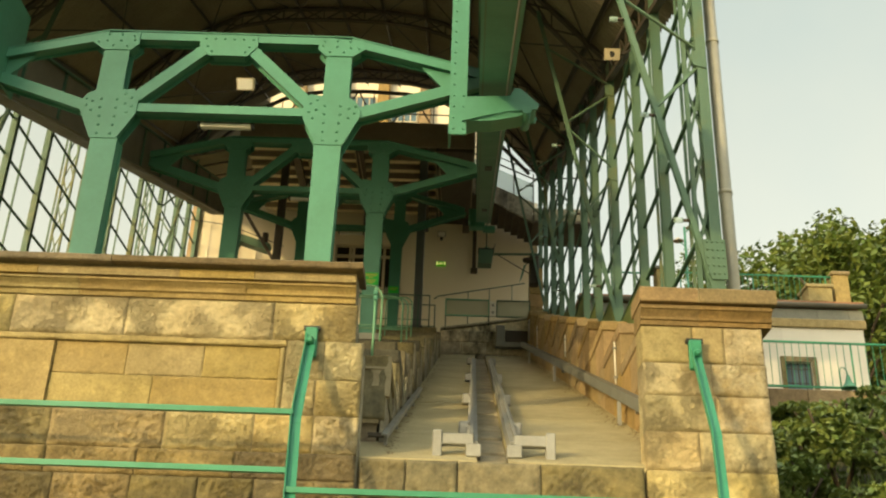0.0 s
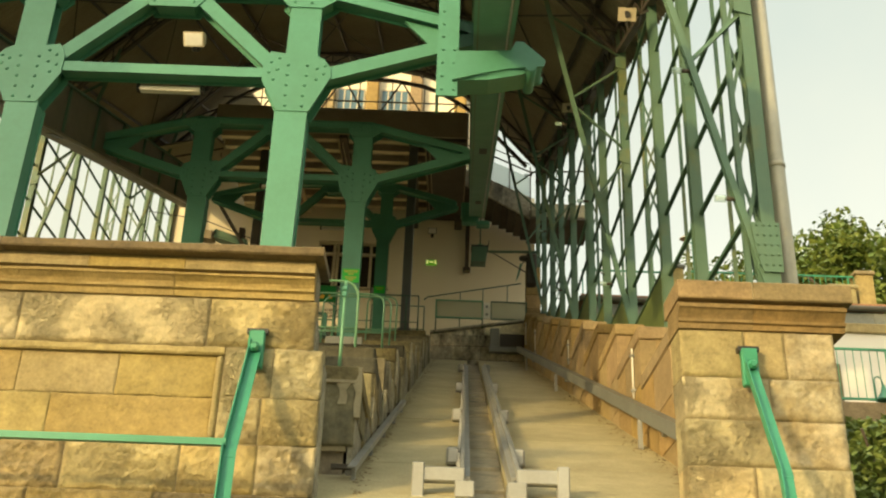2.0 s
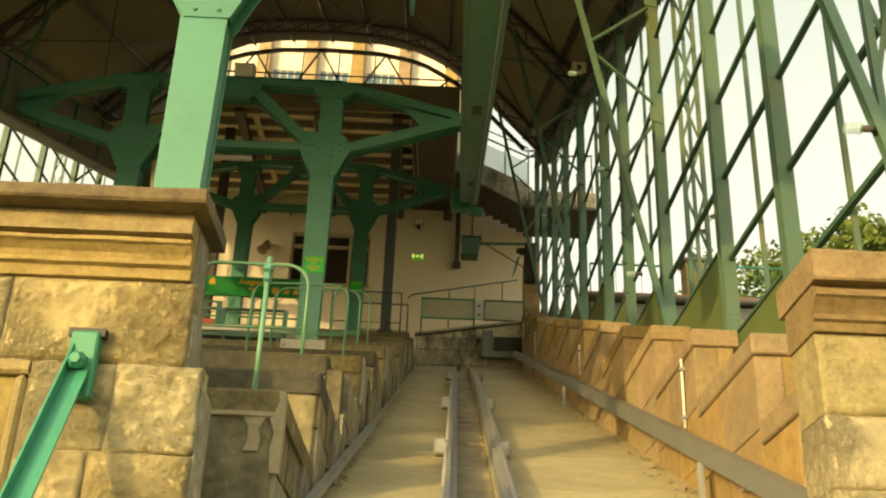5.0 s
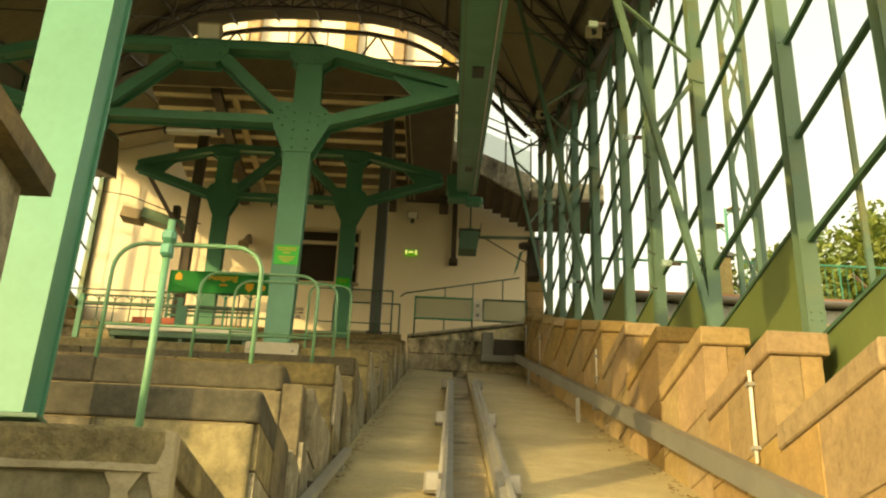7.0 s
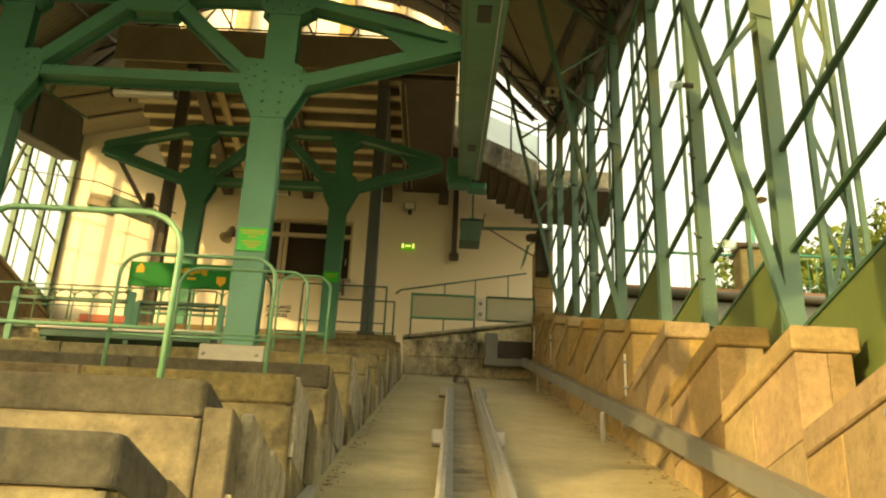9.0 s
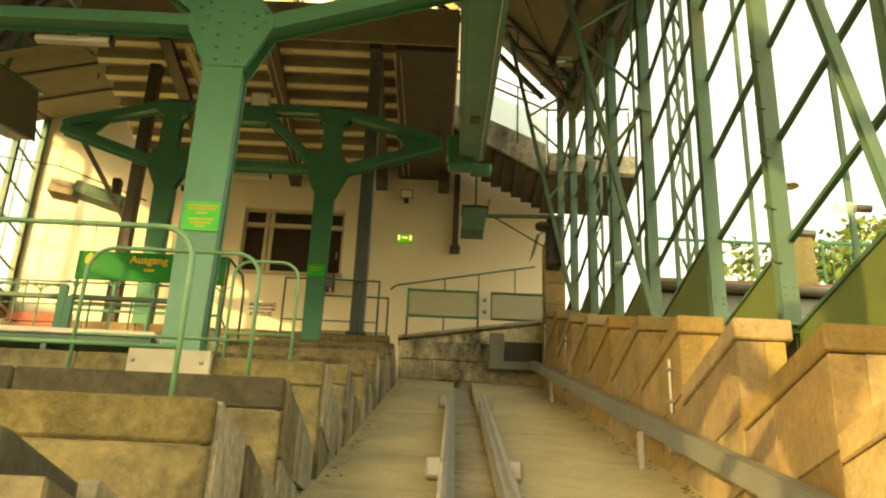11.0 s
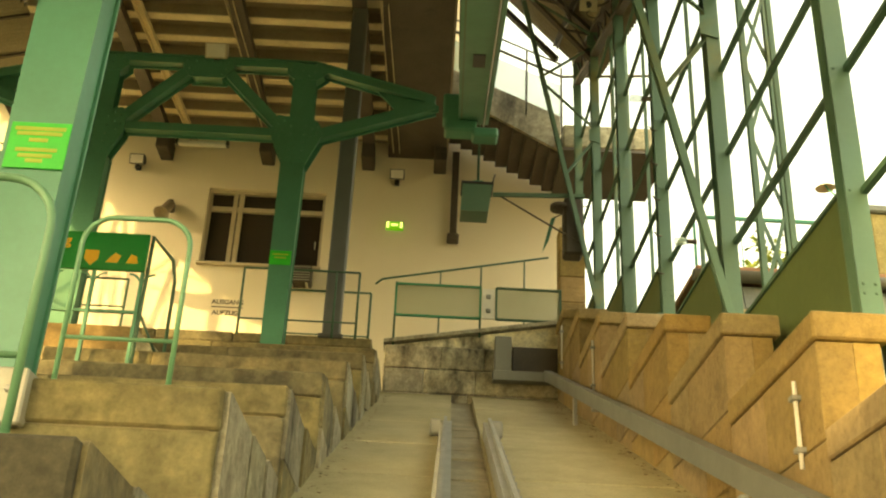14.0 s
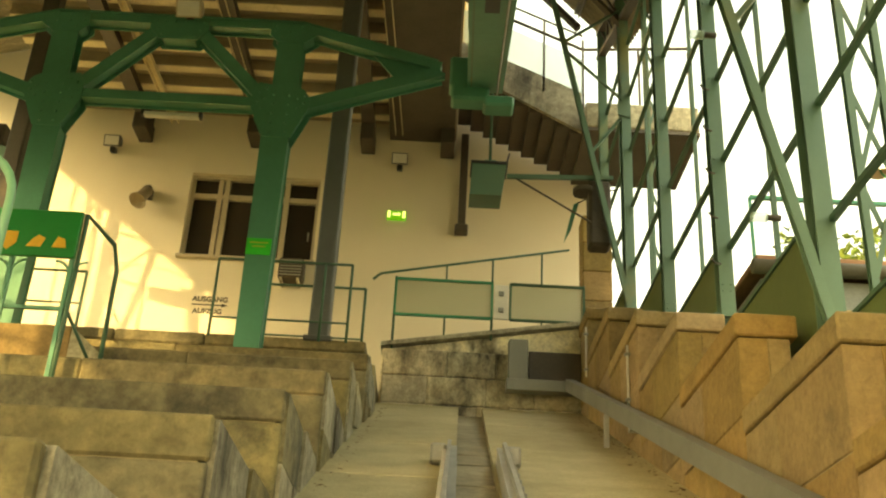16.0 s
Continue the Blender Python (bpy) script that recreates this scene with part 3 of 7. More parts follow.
for y in (11.5, 12.9, 14.3, 15.7, 17.0):
    bm = bmesh.new()
    x = -0.68 + (y - 11.3) * 0.0327
    box(bm, x - 0.02, x + 0.02, y - 0.03, y + 0.03, ramp_z(y) - 0.05, ramp_z(y) + 0.132, 0.006)
    part("stub", bm, STEEL, t)
    bm = bmesh.new()
    box(bm, x - 0.20, x - 0.022, y - 0.04, y + 0.04, ramp_z(y) + 0.09, ramp_z(y) + 0.125)
    part("tie", bm, DARKSTEEL, t)


# ---- masonry at the foot ----
def course(parent, x_cuts, y, z0, z1, rough, material, seed, name="stone", depth=0.14):
    for k, (a, b) in enumerate(zip(x_cuts, x_cuts[1:])):
        bm = bmesh.new()
        rock(bm, a + 0.004, b - 0.004, y, z0 + 0.003, z1 - 0.003, depth, 1.15 * rough, seed + 3.7 * k)
        part(name, bm, material, parent)


def cuts(a, b, seed, lo=0.55, hi=1.0):
    r = random.Random(seed)
    out = [a]
    while out[-1] < b - lo * 1.3:
        out.append(min(b, out[-1] + r.uniform(lo, hi)))
    out[-1] = b
    return out


PIER_Y = 10.45
pier = thing("wall_front", "weathered ochre sandstone pier wall with moulded coping and a recessed panel", "stone wall", kind="structure")
bm = bmesh.new()
box(bm, -5.75, -1.07, PIER_Y + 0.07, 10.60, 0.5, 6.92)
part("core", bm, MORTAR, pier)
bm = bmesh.new()
for b in ((-5.72, -1.062, 6.258, 6.682), (-1.698, -1.062, 5.466, 6.254), (-5.72, -1.062, 2.9, 5.462)):
    box(bm, b[0], b[1], PIER_Y + 0.0145, PIER_Y + 0.066, b[2], b[3])
part("pointing", bm, POINTING, pier)
bm = bmesh.new()
prism(bm, [(-1.06, 2.0), (-0.889, 2.0), (-0.887, 5.6), (-0.891, 6.15), (-0.915, 6.20), (-0.958, 6.232), (-0.977, 6.27), (-0.974, 6.38), (-0.984, 6.50), (-1.004, 6.64), (-1.009, 6.986), (-1.06, 6.986)], PIER_Y + 0.03, 10.72)
part("side_render", bm, CHEEK, pier, "smooth grey rendered side")
course(pier, [-5.7, -4.62, -3.42, -1.86, -0.985], PIER_Y, 6.26, 6.68, 0.035, SAND, 1.0)
course(pier, [-1.70, -1.30, -0.895], PIER_Y, 5.84, 6.26, 0.04, SAND, 2.0)
course(pier, [-1.70, -1.36, -0.895], PIER_Y, 5.46, 5.84, 0.035, SAND, 3.0)
course(pier, [-5.7, -4.0, -2.85], PIER_Y, 5.07, 5.46, 0.045, SAND_STAINED, 4.0)
course(pier, [-2.85, -1.95, -1.35, -0.895], PIER_Y, 5.07, 5.46, 0.035, SAND, 4.3)
course(pier, cuts(-5.7, -0.895, 5), PIER_Y - 0.01, 4.80, 5.07, 0.035, SAND_STAINED, 5.0)
course(pier, cuts(-5.7, -0.895, 6), PIER_Y - 0.01, 4.42, 4.80, 0.045, SAND_STAINED, 6.0)
course(pier, cuts(-5.7, -0.895, 7), PIER_Y - 0.02, 4.02, 4.42, 0.045, SAND_STAINED, 7.0)
course(pier, cuts(-5.7, -0.895, 8), PIER_Y - 0.02, 3.60, 4.02, 0.045, SAND_STAINED, 8.0)
course(pier, cuts(-5.7, -0.895, 9), PIER_Y - 0.03, 3.0, 3.60, 0.045, SAND_STAINED, 9.0)
# the recessed panel
for xs, z0_, z1_ in (([-4.12, -3.35, -2.55, -1.76], 5.84, 6.19), ([-4.12, -3.05, -1.76], 5.50, 5.838)):
    for k, (a_, b_) in enumerate(zip(xs, xs[1:])):
        bm = bmesh.new()
        rock(bm, a_ + 0.001, b_ - 0.001, PIER_Y + 0.046 + 0.002 * (k % 2), z0_, z1_ - 0.001, 0.05, 0.009, 40 + 5.3 * k + z0_, 0.001)
        part("panel_stone", bm, SAND_SMOOTH, pier)
for nm, b in (("panel_frame", (-5.7, -1.70, PIER_Y - 0.0, PIER_Y + 0.1, 6.19, 6.255)), ("panel_frame", (-5.7, -1.70, PIER_Y - 0.0, PIER_Y + 0.1, 5.465, 5.50)),
              ("panel_frame", (-1.76, -1.705, PIER_Y - 0.0, PIER_Y + 0.1, 5.505, 6.185)), ("panel_frame", (-5.7, -4.12, PIER_Y + 0.02, PIER_Y + 0.1, 5.505, 6.185))):
    bm = bmesh.new()
    if b[1] - b[0] > 0.5:
        worn_strip(bm, [(b[3], b[4]), (b[2] + 0.01, b[4]), (b[2], b[4] + 0.015), (b[2] + 0.004, b[5] - 0.012), (b[2] + 0.02, b[5]), (b[3], b[5])], b[0], b[1], 0.014, seed=b[4])
    else:
        box(bm, *b, 0.018)
    part(nm, bm, SAND_SMOOTH, pier)
# moulded head and coping
for a, b in ((-5.75, -3.95), (-3.945, -2.18), (-2.175, -1.015)):
    bm = bmesh.new()
    worn_strip(bm, [(PIER_Y + 0.14, 6.684), (PIER_Y - 0.015, 6.684), (PIER_Y - 0.022, 6.733), (PIER_Y - 0.055, 6.742), (PIER_Y - 0.058, 6.764), (PIER_Y - 0.03, 6.772), (PIER_Y - 0.045, 6.80), (PIER_Y - 0.085, 6.832), (PIER_Y - 0.105, 6.838), (PIER_Y - 0.105, 6.858), (PIER_Y - 0.05, 6.865), (PIER_Y + 0.14, 6.865)], a, b, 0.009, seed=a)
    part("moulding", bm, SAND_SMOOTH, pier)
for a, b in ((-5.75, -4.4), (-4.395, -2.9), (-2.895, -2.1), (-2.095, -1.015)):
    bm = bmesh.new()
    worn_strip(bm, [(PIER_Y + 0.14, 6.868), (PIER_Y - 0.045, 6.868), (PIER_Y - 0.045, 6.882), (PIER_Y - 0.112, 6.886), (PIER_Y - 0.115, 6.93), (PIER_Y - 0.105, 6.99), (PIER_Y + 0.14, 6.99)], a, b, 0.007, seed=a + 5)
    part("frieze_stone", bm, SAND_SMOOTH, pier)
for a, b in ((-5.8, -3.6), (-3.595, -0.94)):
    bm = bmesh.new()
    worn_strip(bm, [(10.78, 6.992), (PIER_Y - 0.23, 6.992), (PIER_Y - 0.24, 7.005), (PIER_Y - 0.24, 7.055), (PIER_Y - 0.225, 7.07), (10.78, 7.07)], a, b, 0.008, seed=a + 9)
    part("coping", bm, COPING, pier)

# the wall under the ramp's end
sill = thing("wall_sill", "low rough stone wall under the end of the ramp", "stone wall", kind="structure")
bm = bmesh.new()
box(bm, -0.86, 1.98, 10.56, 10.62, 2.0, 5.0)
part("core", bm, MORTAR, sill)
course(sill, [-0.86, -0.4, 0.12, 0.95, 1.98], 10.5, 4.66, 5.06, 0.03, TERRACE, 21.0, depth=0.1)
course(sill, cuts(-0.86, 1.98, 22), 10.49, 4.25, 4.66, 0.03, TERRACE, 22.0, depth=0.1)
course(sill, cuts(-0.86, 1.98, 23), 10.49, 3.4, 4.25, 0.03, TERRACE, 23.0, depth=0.1)

# the gate pier on the right
gate = thing("gate_pier", "square weathered sandstone pier with a moulded brown coping", "stone pier", kind="structure")
bm = bmesh.new()
box(bm, 2.02, 3.27, 10.5145, 10.83, 1.5, 6.576)
box(bm, 2.53, 3.26, 10.84, 11.62, 1.5, 6.86)
part("core", bm, POINTING, gate)
for k, (za, zb, c) in enumerate(((6.17, 6.58, [2.01, 2.55, 2.88, 3.29]), (5.82, 6.17, [2.01, 2.72, 3.3]), (5.44, 5.82, [2.01, 2.75, 3.3]), (5.04, 5.44, [2.01, 2.55, 3.31]), (4.6, 5.04, [2.0, 2.7, 3.31]), (4.1, 4.6, [2.0, 2.5, 3.32]), (3.3, 4.1, [2.0, 2.65, 3.32]))):
    course(gate, c[:-1], 10.5, za, zb, 0.010 if k == 0 else 0.026, SAND_SMOOTH if k == 0 else SAND, 30.0 + k, depth=0.34)
    course(gate, c[-2:], 10.5, za, zb, 0.012 if k == 0 else 0.024, SAND_PALE if k in (0, 1, 2) else SAND, 36.0 + k, depth=0.34)
bm = bmesh.new()
box(bm, 2.50, 3.42, 10.93, 11.66, 6.865, 6.99, 0.02)
part("rear_coping", bm, COPING_WARM, gate)
for a, b in ((2.003, 2.62), (2.623, 3.385)):
    bm = bmesh.new()
    worn_strip(bm, [(10.86, 6.58), (10.485, 6.58), (10.478, 6.624), (10.452, 6.632), (10.448, 6.656), (10.472, 6.664), (10.456, 6.69), (10.42, 6.73), (10.398, 6.738), (10.396, 6.77), (10.44, 6.78), (10.44, 6.80), (10.86, 6.80)], a, b, 0.006, seed=a)
    part("moulding", bm, COPING_WARM, gate)
for a, b in ((1.99, 2.604), (2.62, 3.43)):
    bm = bmesh.new()
    worn_strip(bm, [(10.92, 6.803), (10.372, 6.803), (10.362, 6.815), (10.36, 6.95), (10.374, 6.965), (10.92, 6.965)], a, b, 0.006, seed=a + 2)
    part("coping", bm, COPING_WARM, gate)

bm = bmesh.new()
box(bm, 2.606, 2.618, 10.368, 10.9, 6.81, 6.958)
part("pointing", bm, POINTING, gate)

def slab_rounded(bm, x0, x1, y0, y1, z0, z1, r):
    """A slab whose upright edge at x1, y0 is rounded, its upper edges slightly worn."""
    turn = [(x1 - r + r * math.sin(k * math.pi / 10), y0 + r - r * math.cos(k * math.pi / 10)) for k in range(6)]
    outline = [(x0, y1), (x0, y0)] + turn + [(x1, y1)]
    cx, cy = (x0 + x1) / 2, (y0 + y1) / 2
    rings = []
    for z, inset in ((z0, 0.004), (z0 + 0.01, 0.0), (z1 - 0.022, 0.0), (z1 - 0.006, 0.007), (z1, 0.024)):
        rings.append([bm.verts.new((x + (inset if x < cx else -inset), y + (inset if y < cy else -inset), z)) for x, y in outline])
    for a, b in zip(rings, rings[1:]):
        for k in range(len(outline)):
            m = (k + 1) % len(outline)
            bm.faces.new([a[k], a[m], b[m], b[k]])
    bm.faces.new(rings[0][::-1])
    bm.faces.new(rings[-1])


# ---- terraces on the left of the track ----
TERR_Y = [11.65, 13.4, 15.15, 16.88, 18.66, 20.42, 22.25, 24.02, 25.78, 27.5, 29.2]
TERR_Z = [6.54, 7.24, 7.92, 8.60, 9.29, 10.01, 10.62, 11.31, 12.04, 12.74, 13.42]
TERR_LEFT = -5.9
terr = thing("terrace_floor", "stepped sandstone boarding terraces with dark worn fronts", "terrace", kind="structure")
for i, (ya, za) in enumerate(zip(TERR_Y, TERR_Z)):
    yb = TERR_Y[i + 1] if i + 1 < len(TERR_Y) else 30.75
    zb = za - 0.72
    xr = -0.815 if i == 2 else left_x(ya) - 0.022
    bm = bmesh.new()
    box(bm, TERR_LEFT + 0.05, xr - 0.06, ya + 0.06, yb + 0.3, zb - 2.4, za - 0.05)
    part("core", bm, MORTAR, terr)
    bm = bmesh.new()
    box(bm, TERR_LEFT + 0.04, xr - 0.04, ya + 0.0185, ya + 0.055, za - 0.8, za + {1: 0.0, 2: 0.066}.get(i, 0.0) - 0.17)
    part("pointing", bm, POINTING, terr)
    xe = {0: -0.672, 1: -0.655, 2: -0.795}.get(i, xr + 0.012)
    lift, thick = {0: (0.0, 0.15), 1: (0.0, 0.178), 2: (0.066, 0.19)}.get(i, (0.0, 0.205))
    xs = cuts(TERR_LEFT, xe, 50 + i, 0.9, 1.5)
    upper = TERRACE_DARK if i in (1, 2, 4) else SAND_STAINED if i in (0, 3) else TERRACE
    for a, b in zip(xs, xs[1:]):
        bm = bmesh.new()
        y0_ = ya - 0.004 + rnd.uniform(-0.006, 0.006)
        if b == xs[-1] and i < 3:
            slab_rounded(bm, a + 0.0015, b, y0_, yb + 0.05, za + lift - thick, za + lift, 0.05 if i else 0.025)
        else:
            box(bm, a + 0.0015, b - 0.0015, y0_, yb + 0.05, za + lift - thick, za + lift, 0.014)
        part("nosing_stone", bm, upper, terr)
    if i == 2:
        bm = bmesh.new()
        box(bm, xe - 0.02, left_x(ya) - 0.03, ya + 0.02, yb + 0.05, za - 0.7, za - 0.07, 0.01)
        part("side_stone", bm, TERRACE, terr)
    xs = cuts(TERR_LEFT, xr + (0.03 if i == 0 else 0.010), 80 + i, 0.6, 1.1)
    for a, b in zip(xs, xs[1:]):
        bm = bmesh.new()
        rock(bm, a + 0.006, b - 0.006, ya + 0.004, za - 0.75, za + lift - thick - 0.009, 0.2, 0.012, 60 + 7 * i + a, 0.006)
        part("riser_stone", bm, TERRACE, terr)
    # upright cheek slabs facing the track, in two courses, with chipped heads
    r = random.Random(90 + i)
    mid = za - r.uniform(0.42, 0.56)
    for lower in (0, 1):
        yy = ya + (0.3 if i == 2 and not lower else 0.035)
        while yy < yb - 0.05:
            y2 = min(yb - 0.03, yy + r.uniform(0.5, 0.95))
            if yb - y2 < 0.35:
                y2 = yb - 0.03
            e = r.uniform(-0.004, 0.010)
            a0, a1 = ramp_z(yy) - 0.1, ramp_z(y2) - 0.1
            h0, h1 = za - r.uniform(0.008, 0.035), za - r.uniform(0.0, 0.008)
            if lower:
                poly = [(yy + 0.006, a0), (yy + 0.006, mid - 0.006), (y2 - 0.006, mid - 0.006), (y2 - 0.006, min(a1, mid - 0.01))]
            else:
                poly = [(yy + 0.006, max(mid + 0.006, a0)), (yy + 0.006, h0), (yy + 0.012 + r.uniform(0, 0.02), h1), (y2 - 0.04, h1 - r.uniform(-0.01, 0.015)), (y2 - 0.006, h1 - r.uniform(0.0, 0.03)), (y2 - 0.006, max(mid + 0.006, a1))]
            if not (lower and a0 > mid - 0.03):
                bm = bmesh.new()
                prism_x(bm, poly, left_x(yy) - 0.049 if i == 2 and not lower else xr - 0.027, left_x(yy) + 0.004 + e)
                part("cheek_stone", bm, CHEEK if r.random() < 0.7 else TERRACE, terr)
            yy = y2 + (0.2 if y2 > yb - 0.04 else 0)

# old lime mortar smeared over the lowest step's joints and corner
bm = bmesh.new()
worn_strip(bm, [(11.665, 6.368), (11.643, 6.372), (11.641, 6.40), (11.665, 6.404)], -1.7, -0.70, 0.014, 0.05, 3.0)
prism(bm, [(-0.88, 6.17), (-0.80, 6.17), (-0.79, 6.24), (-0.805, 6.30), (-0.765, 6.37), (-0.90, 6.37), (-0.865, 6.31), (-0.86, 6.24)], 11.640, 11.665)
prism(bm, [(-0.72, 6.05), (-0.668, 6.05), (-0.664, 6.30), (-0.666, 6.52), (-0.705, 6.525), (-0.70, 6.46), (-0.725, 6.39), (-0.745, 6.36), (-0.715, 6.28), (-0.73, 6.18)], 11.640, 11.72)
part("mortar_smear", bm, LIME, terr, "pale smeared lime mortar")

# the upper platform
plat = thing("platform_floor", "stone-edged concrete platform at the head of the terraces", "platform", kind="structure")
bm = bmesh.new()
box(bm, WALL_L, -0.42, 30.25, 35.2, 12.0, 13.82)
part("body", bm, TERRACE, plat)
for a, b in zip(cuts(WALL_L, -0.42, 99, 1.0, 1.5), cuts(WALL_L, -0.42, 99, 1.0, 1.5)[1:]):
    bm = bmesh.new()
    box(bm, a + 0.003, b - 0.003, 30.18, 31.0, 13.78, 13.93, 0.02)
    part("edge_stone", bm, TERRACE, plat)
bm = bmesh.new()
box(bm, WALL_L, -0.34, 31.0, 35.2, 13.6, 13.91)
part("paving", bm, CONCRETE, plat)

# the low wall that closes the platform's side
side = thing("wall_platform_side", "low brown stone wall along the side of the platform", "stone wall", kind="structure")
for r_, (za, zb) in enumerate(((13.91, 14.55), (14.55, 15.2), (15.2, 15.78))):
    xs = cuts(30.9, 35.15, 330 + r_, 0.7, 1.2)
    for a, b in zip(xs, xs[1:]):
        bm = bmesh.new()
        box(bm, -9.62, -9.30 + 0.006 * ((r_ + int(a * 3)) % 2), a + 0.003, b - 0.003, za + 0.003, zb - 0.003, 0.012)
        part("stone", bm, COPING, side)
bm = bmesh.new()
box(bm, -9.68, -9.26, 30.85, 35.18, 15.785, 15.90, 0.015)
part("coping", bm, COPING_WARM, side)

# the far side of the terraces, towards the other track
bm = bmesh.new()
prism_x(bm, [(10.6, 3.5), (10.6, 5.0), (31.0, ramp_z(31.0)), (31.0, 11)], WALL_L + 0.3, TERR_LEFT - 0.01)
tagged(part("ramp_floor_second", bm, CONCRETE), "sloping concrete bed of the second track", "ramp", kind="structure")

# ---- stepped parapet on the right ----
PAR_Y = [11.24, 12.88, 14.52, 16.14, 17.74, 19.35, 20.96, 22.62, 24.32, 25.98, 27.66, 29.34, 31.0]
PAR_Z = [6.82, 7.49, 8.15, 8.81, 9.43, 10.10, 10.76, 11.42, 12.10, 12.78, 13.48, 14.21, 14.88]
para = thing("wall_parapet", "stepped ochre sandstone parapet with slab copings", "stone wall", kind="structure")
PX = 2.47
for i, (ya, za) in enumerate(zip(PAR_Y, PAR_Z)):
    yb = PAR_Y[i + 1] if i + 1 < len(PAR_Y) else 32.2
    bm = bmesh.new()
    box(bm, PX + 0.012, 2.80, ya + 0.012, yb + 0.2, ramp_z(ya) - 1.0, za - 0.165)
    part("core", bm, POINTING, para)
    bm = bmesh.new()
    box(bm, PX - 0.02, 2.87, ya - 0.03, yb - 0.032, za - 0.16, za, 0.012)
    part("coping", bm, SAND_WARM, para)
    r = random.Random(200 + i)
    z = za - 0.162
    row = 0
    while z > ramp_z(ya) - 0.3:
        z2 = z - (0.5 if row else 0.54)
        ym = ya + (yb - ya) * (0.45 if row % 2 else 0.62) + r.uniform(-0.1, 0.1)
        for a, b in ((ya + 0.001, ym - 0.005), (ym + 0.005, yb - 0.001)):
            bm = bmesh.new()
            box(bm, PX + r.uniform(-0.003, 0.003), PX + 0.2, a, b, z2 + 0.004, z - 0.004, 0.006)
            part("ashlar", bm, SAND_WARM, para)
        bm = bmesh.new()
        box(bm, PX + 0.203, 2.82, ya + r.uniform(0.0, 0.006), ya + 0.2, z2 + 0.0012, z - 0.0012, 0.003)
        part("ashlar", bm, SAND_WARM, para)
        z = z2
        row += 1

# ---- the back of the ramp ----
low = thing("wall_low", "low stained masonry wall closing the ramp, black with damp", "stone wall", kind="structure")
bm = bmesh.new()
prism(bm, [(-0.3, 13.0), (2.9, 13.0), (2.9, 14.93), (-0.3, 14.40)], 31.72, 32.1)
part("core", bm, STAINED, low)
for r_, (za, zb) in enumerate(((13.2, 13.62), (13.62, 14.02), (14.02, 14.40))):
    xs = cuts(-0.28, 2.6, 300 + r_, 0.45, 0.9)
    for a, b in zip(xs, xs[1:]):
        bm = bmesh.new()
        rock(bm, a + 0.004, b - 0.004, 31.66, za + 0.004, zb - 0.004, 0.1, 0.008, 70 + a, 0.008)
        part("stone", bm, STAINED, low)
bm = bmesh.new()
prism(bm, [(-0.32, 14.42), (2.9, 14.95), (2.9, 15.01), (-0.32, 14.48)], 31.63, 33.2)
part("coping", bm, CHEEK, low)
bm = bmesh.new()
prism(bm, [(-0.3, 13.9), (2.9, 13.9), (2.9, 14.93), (-0.3, 14.40)], 32.11, 33.2)
part("walkway_ramp", bm, CHEEK, low)

# Flat panel added; the darkness of a recess is put into its colour.
bm = bmesh.new()
box(bm, 1.74, 2.46, 31.60, 31.655, 13.98, 14.44, 0.01)
part("drain_hatch", bm, DARKSTEEL, low, "dark panel standing in for a recess in the wall")

# ---- back wall with its window and the tall wall above ----
back = thing("wall_back", "plain cream plaster wall behind the platform", "wall", kind="structure")
WIN = (-4.30, -1.88, 17.25, 18.96)
for x0, x1, z0, z1 in ((WALL_L, WIN[0], 13.0, 20.9), (WIN[1], 3.1, 13.0, 20.9), (WIN[0], WIN[1], 13.0, WIN[2]), (WIN[0], WIN[1], WIN[3], 20.9)):
    bm = bmesh.new()
    box(bm, x0, x1, 35.2, 35.55, z0, z1)
    part("wall_face", bm, PLASTER, back)
bm = bmesh.new()
box(bm, WALL_L, 3.1, 35.17, 35.2, 13.9, 14.05)
part("plinth", bm, CHEEK, back)


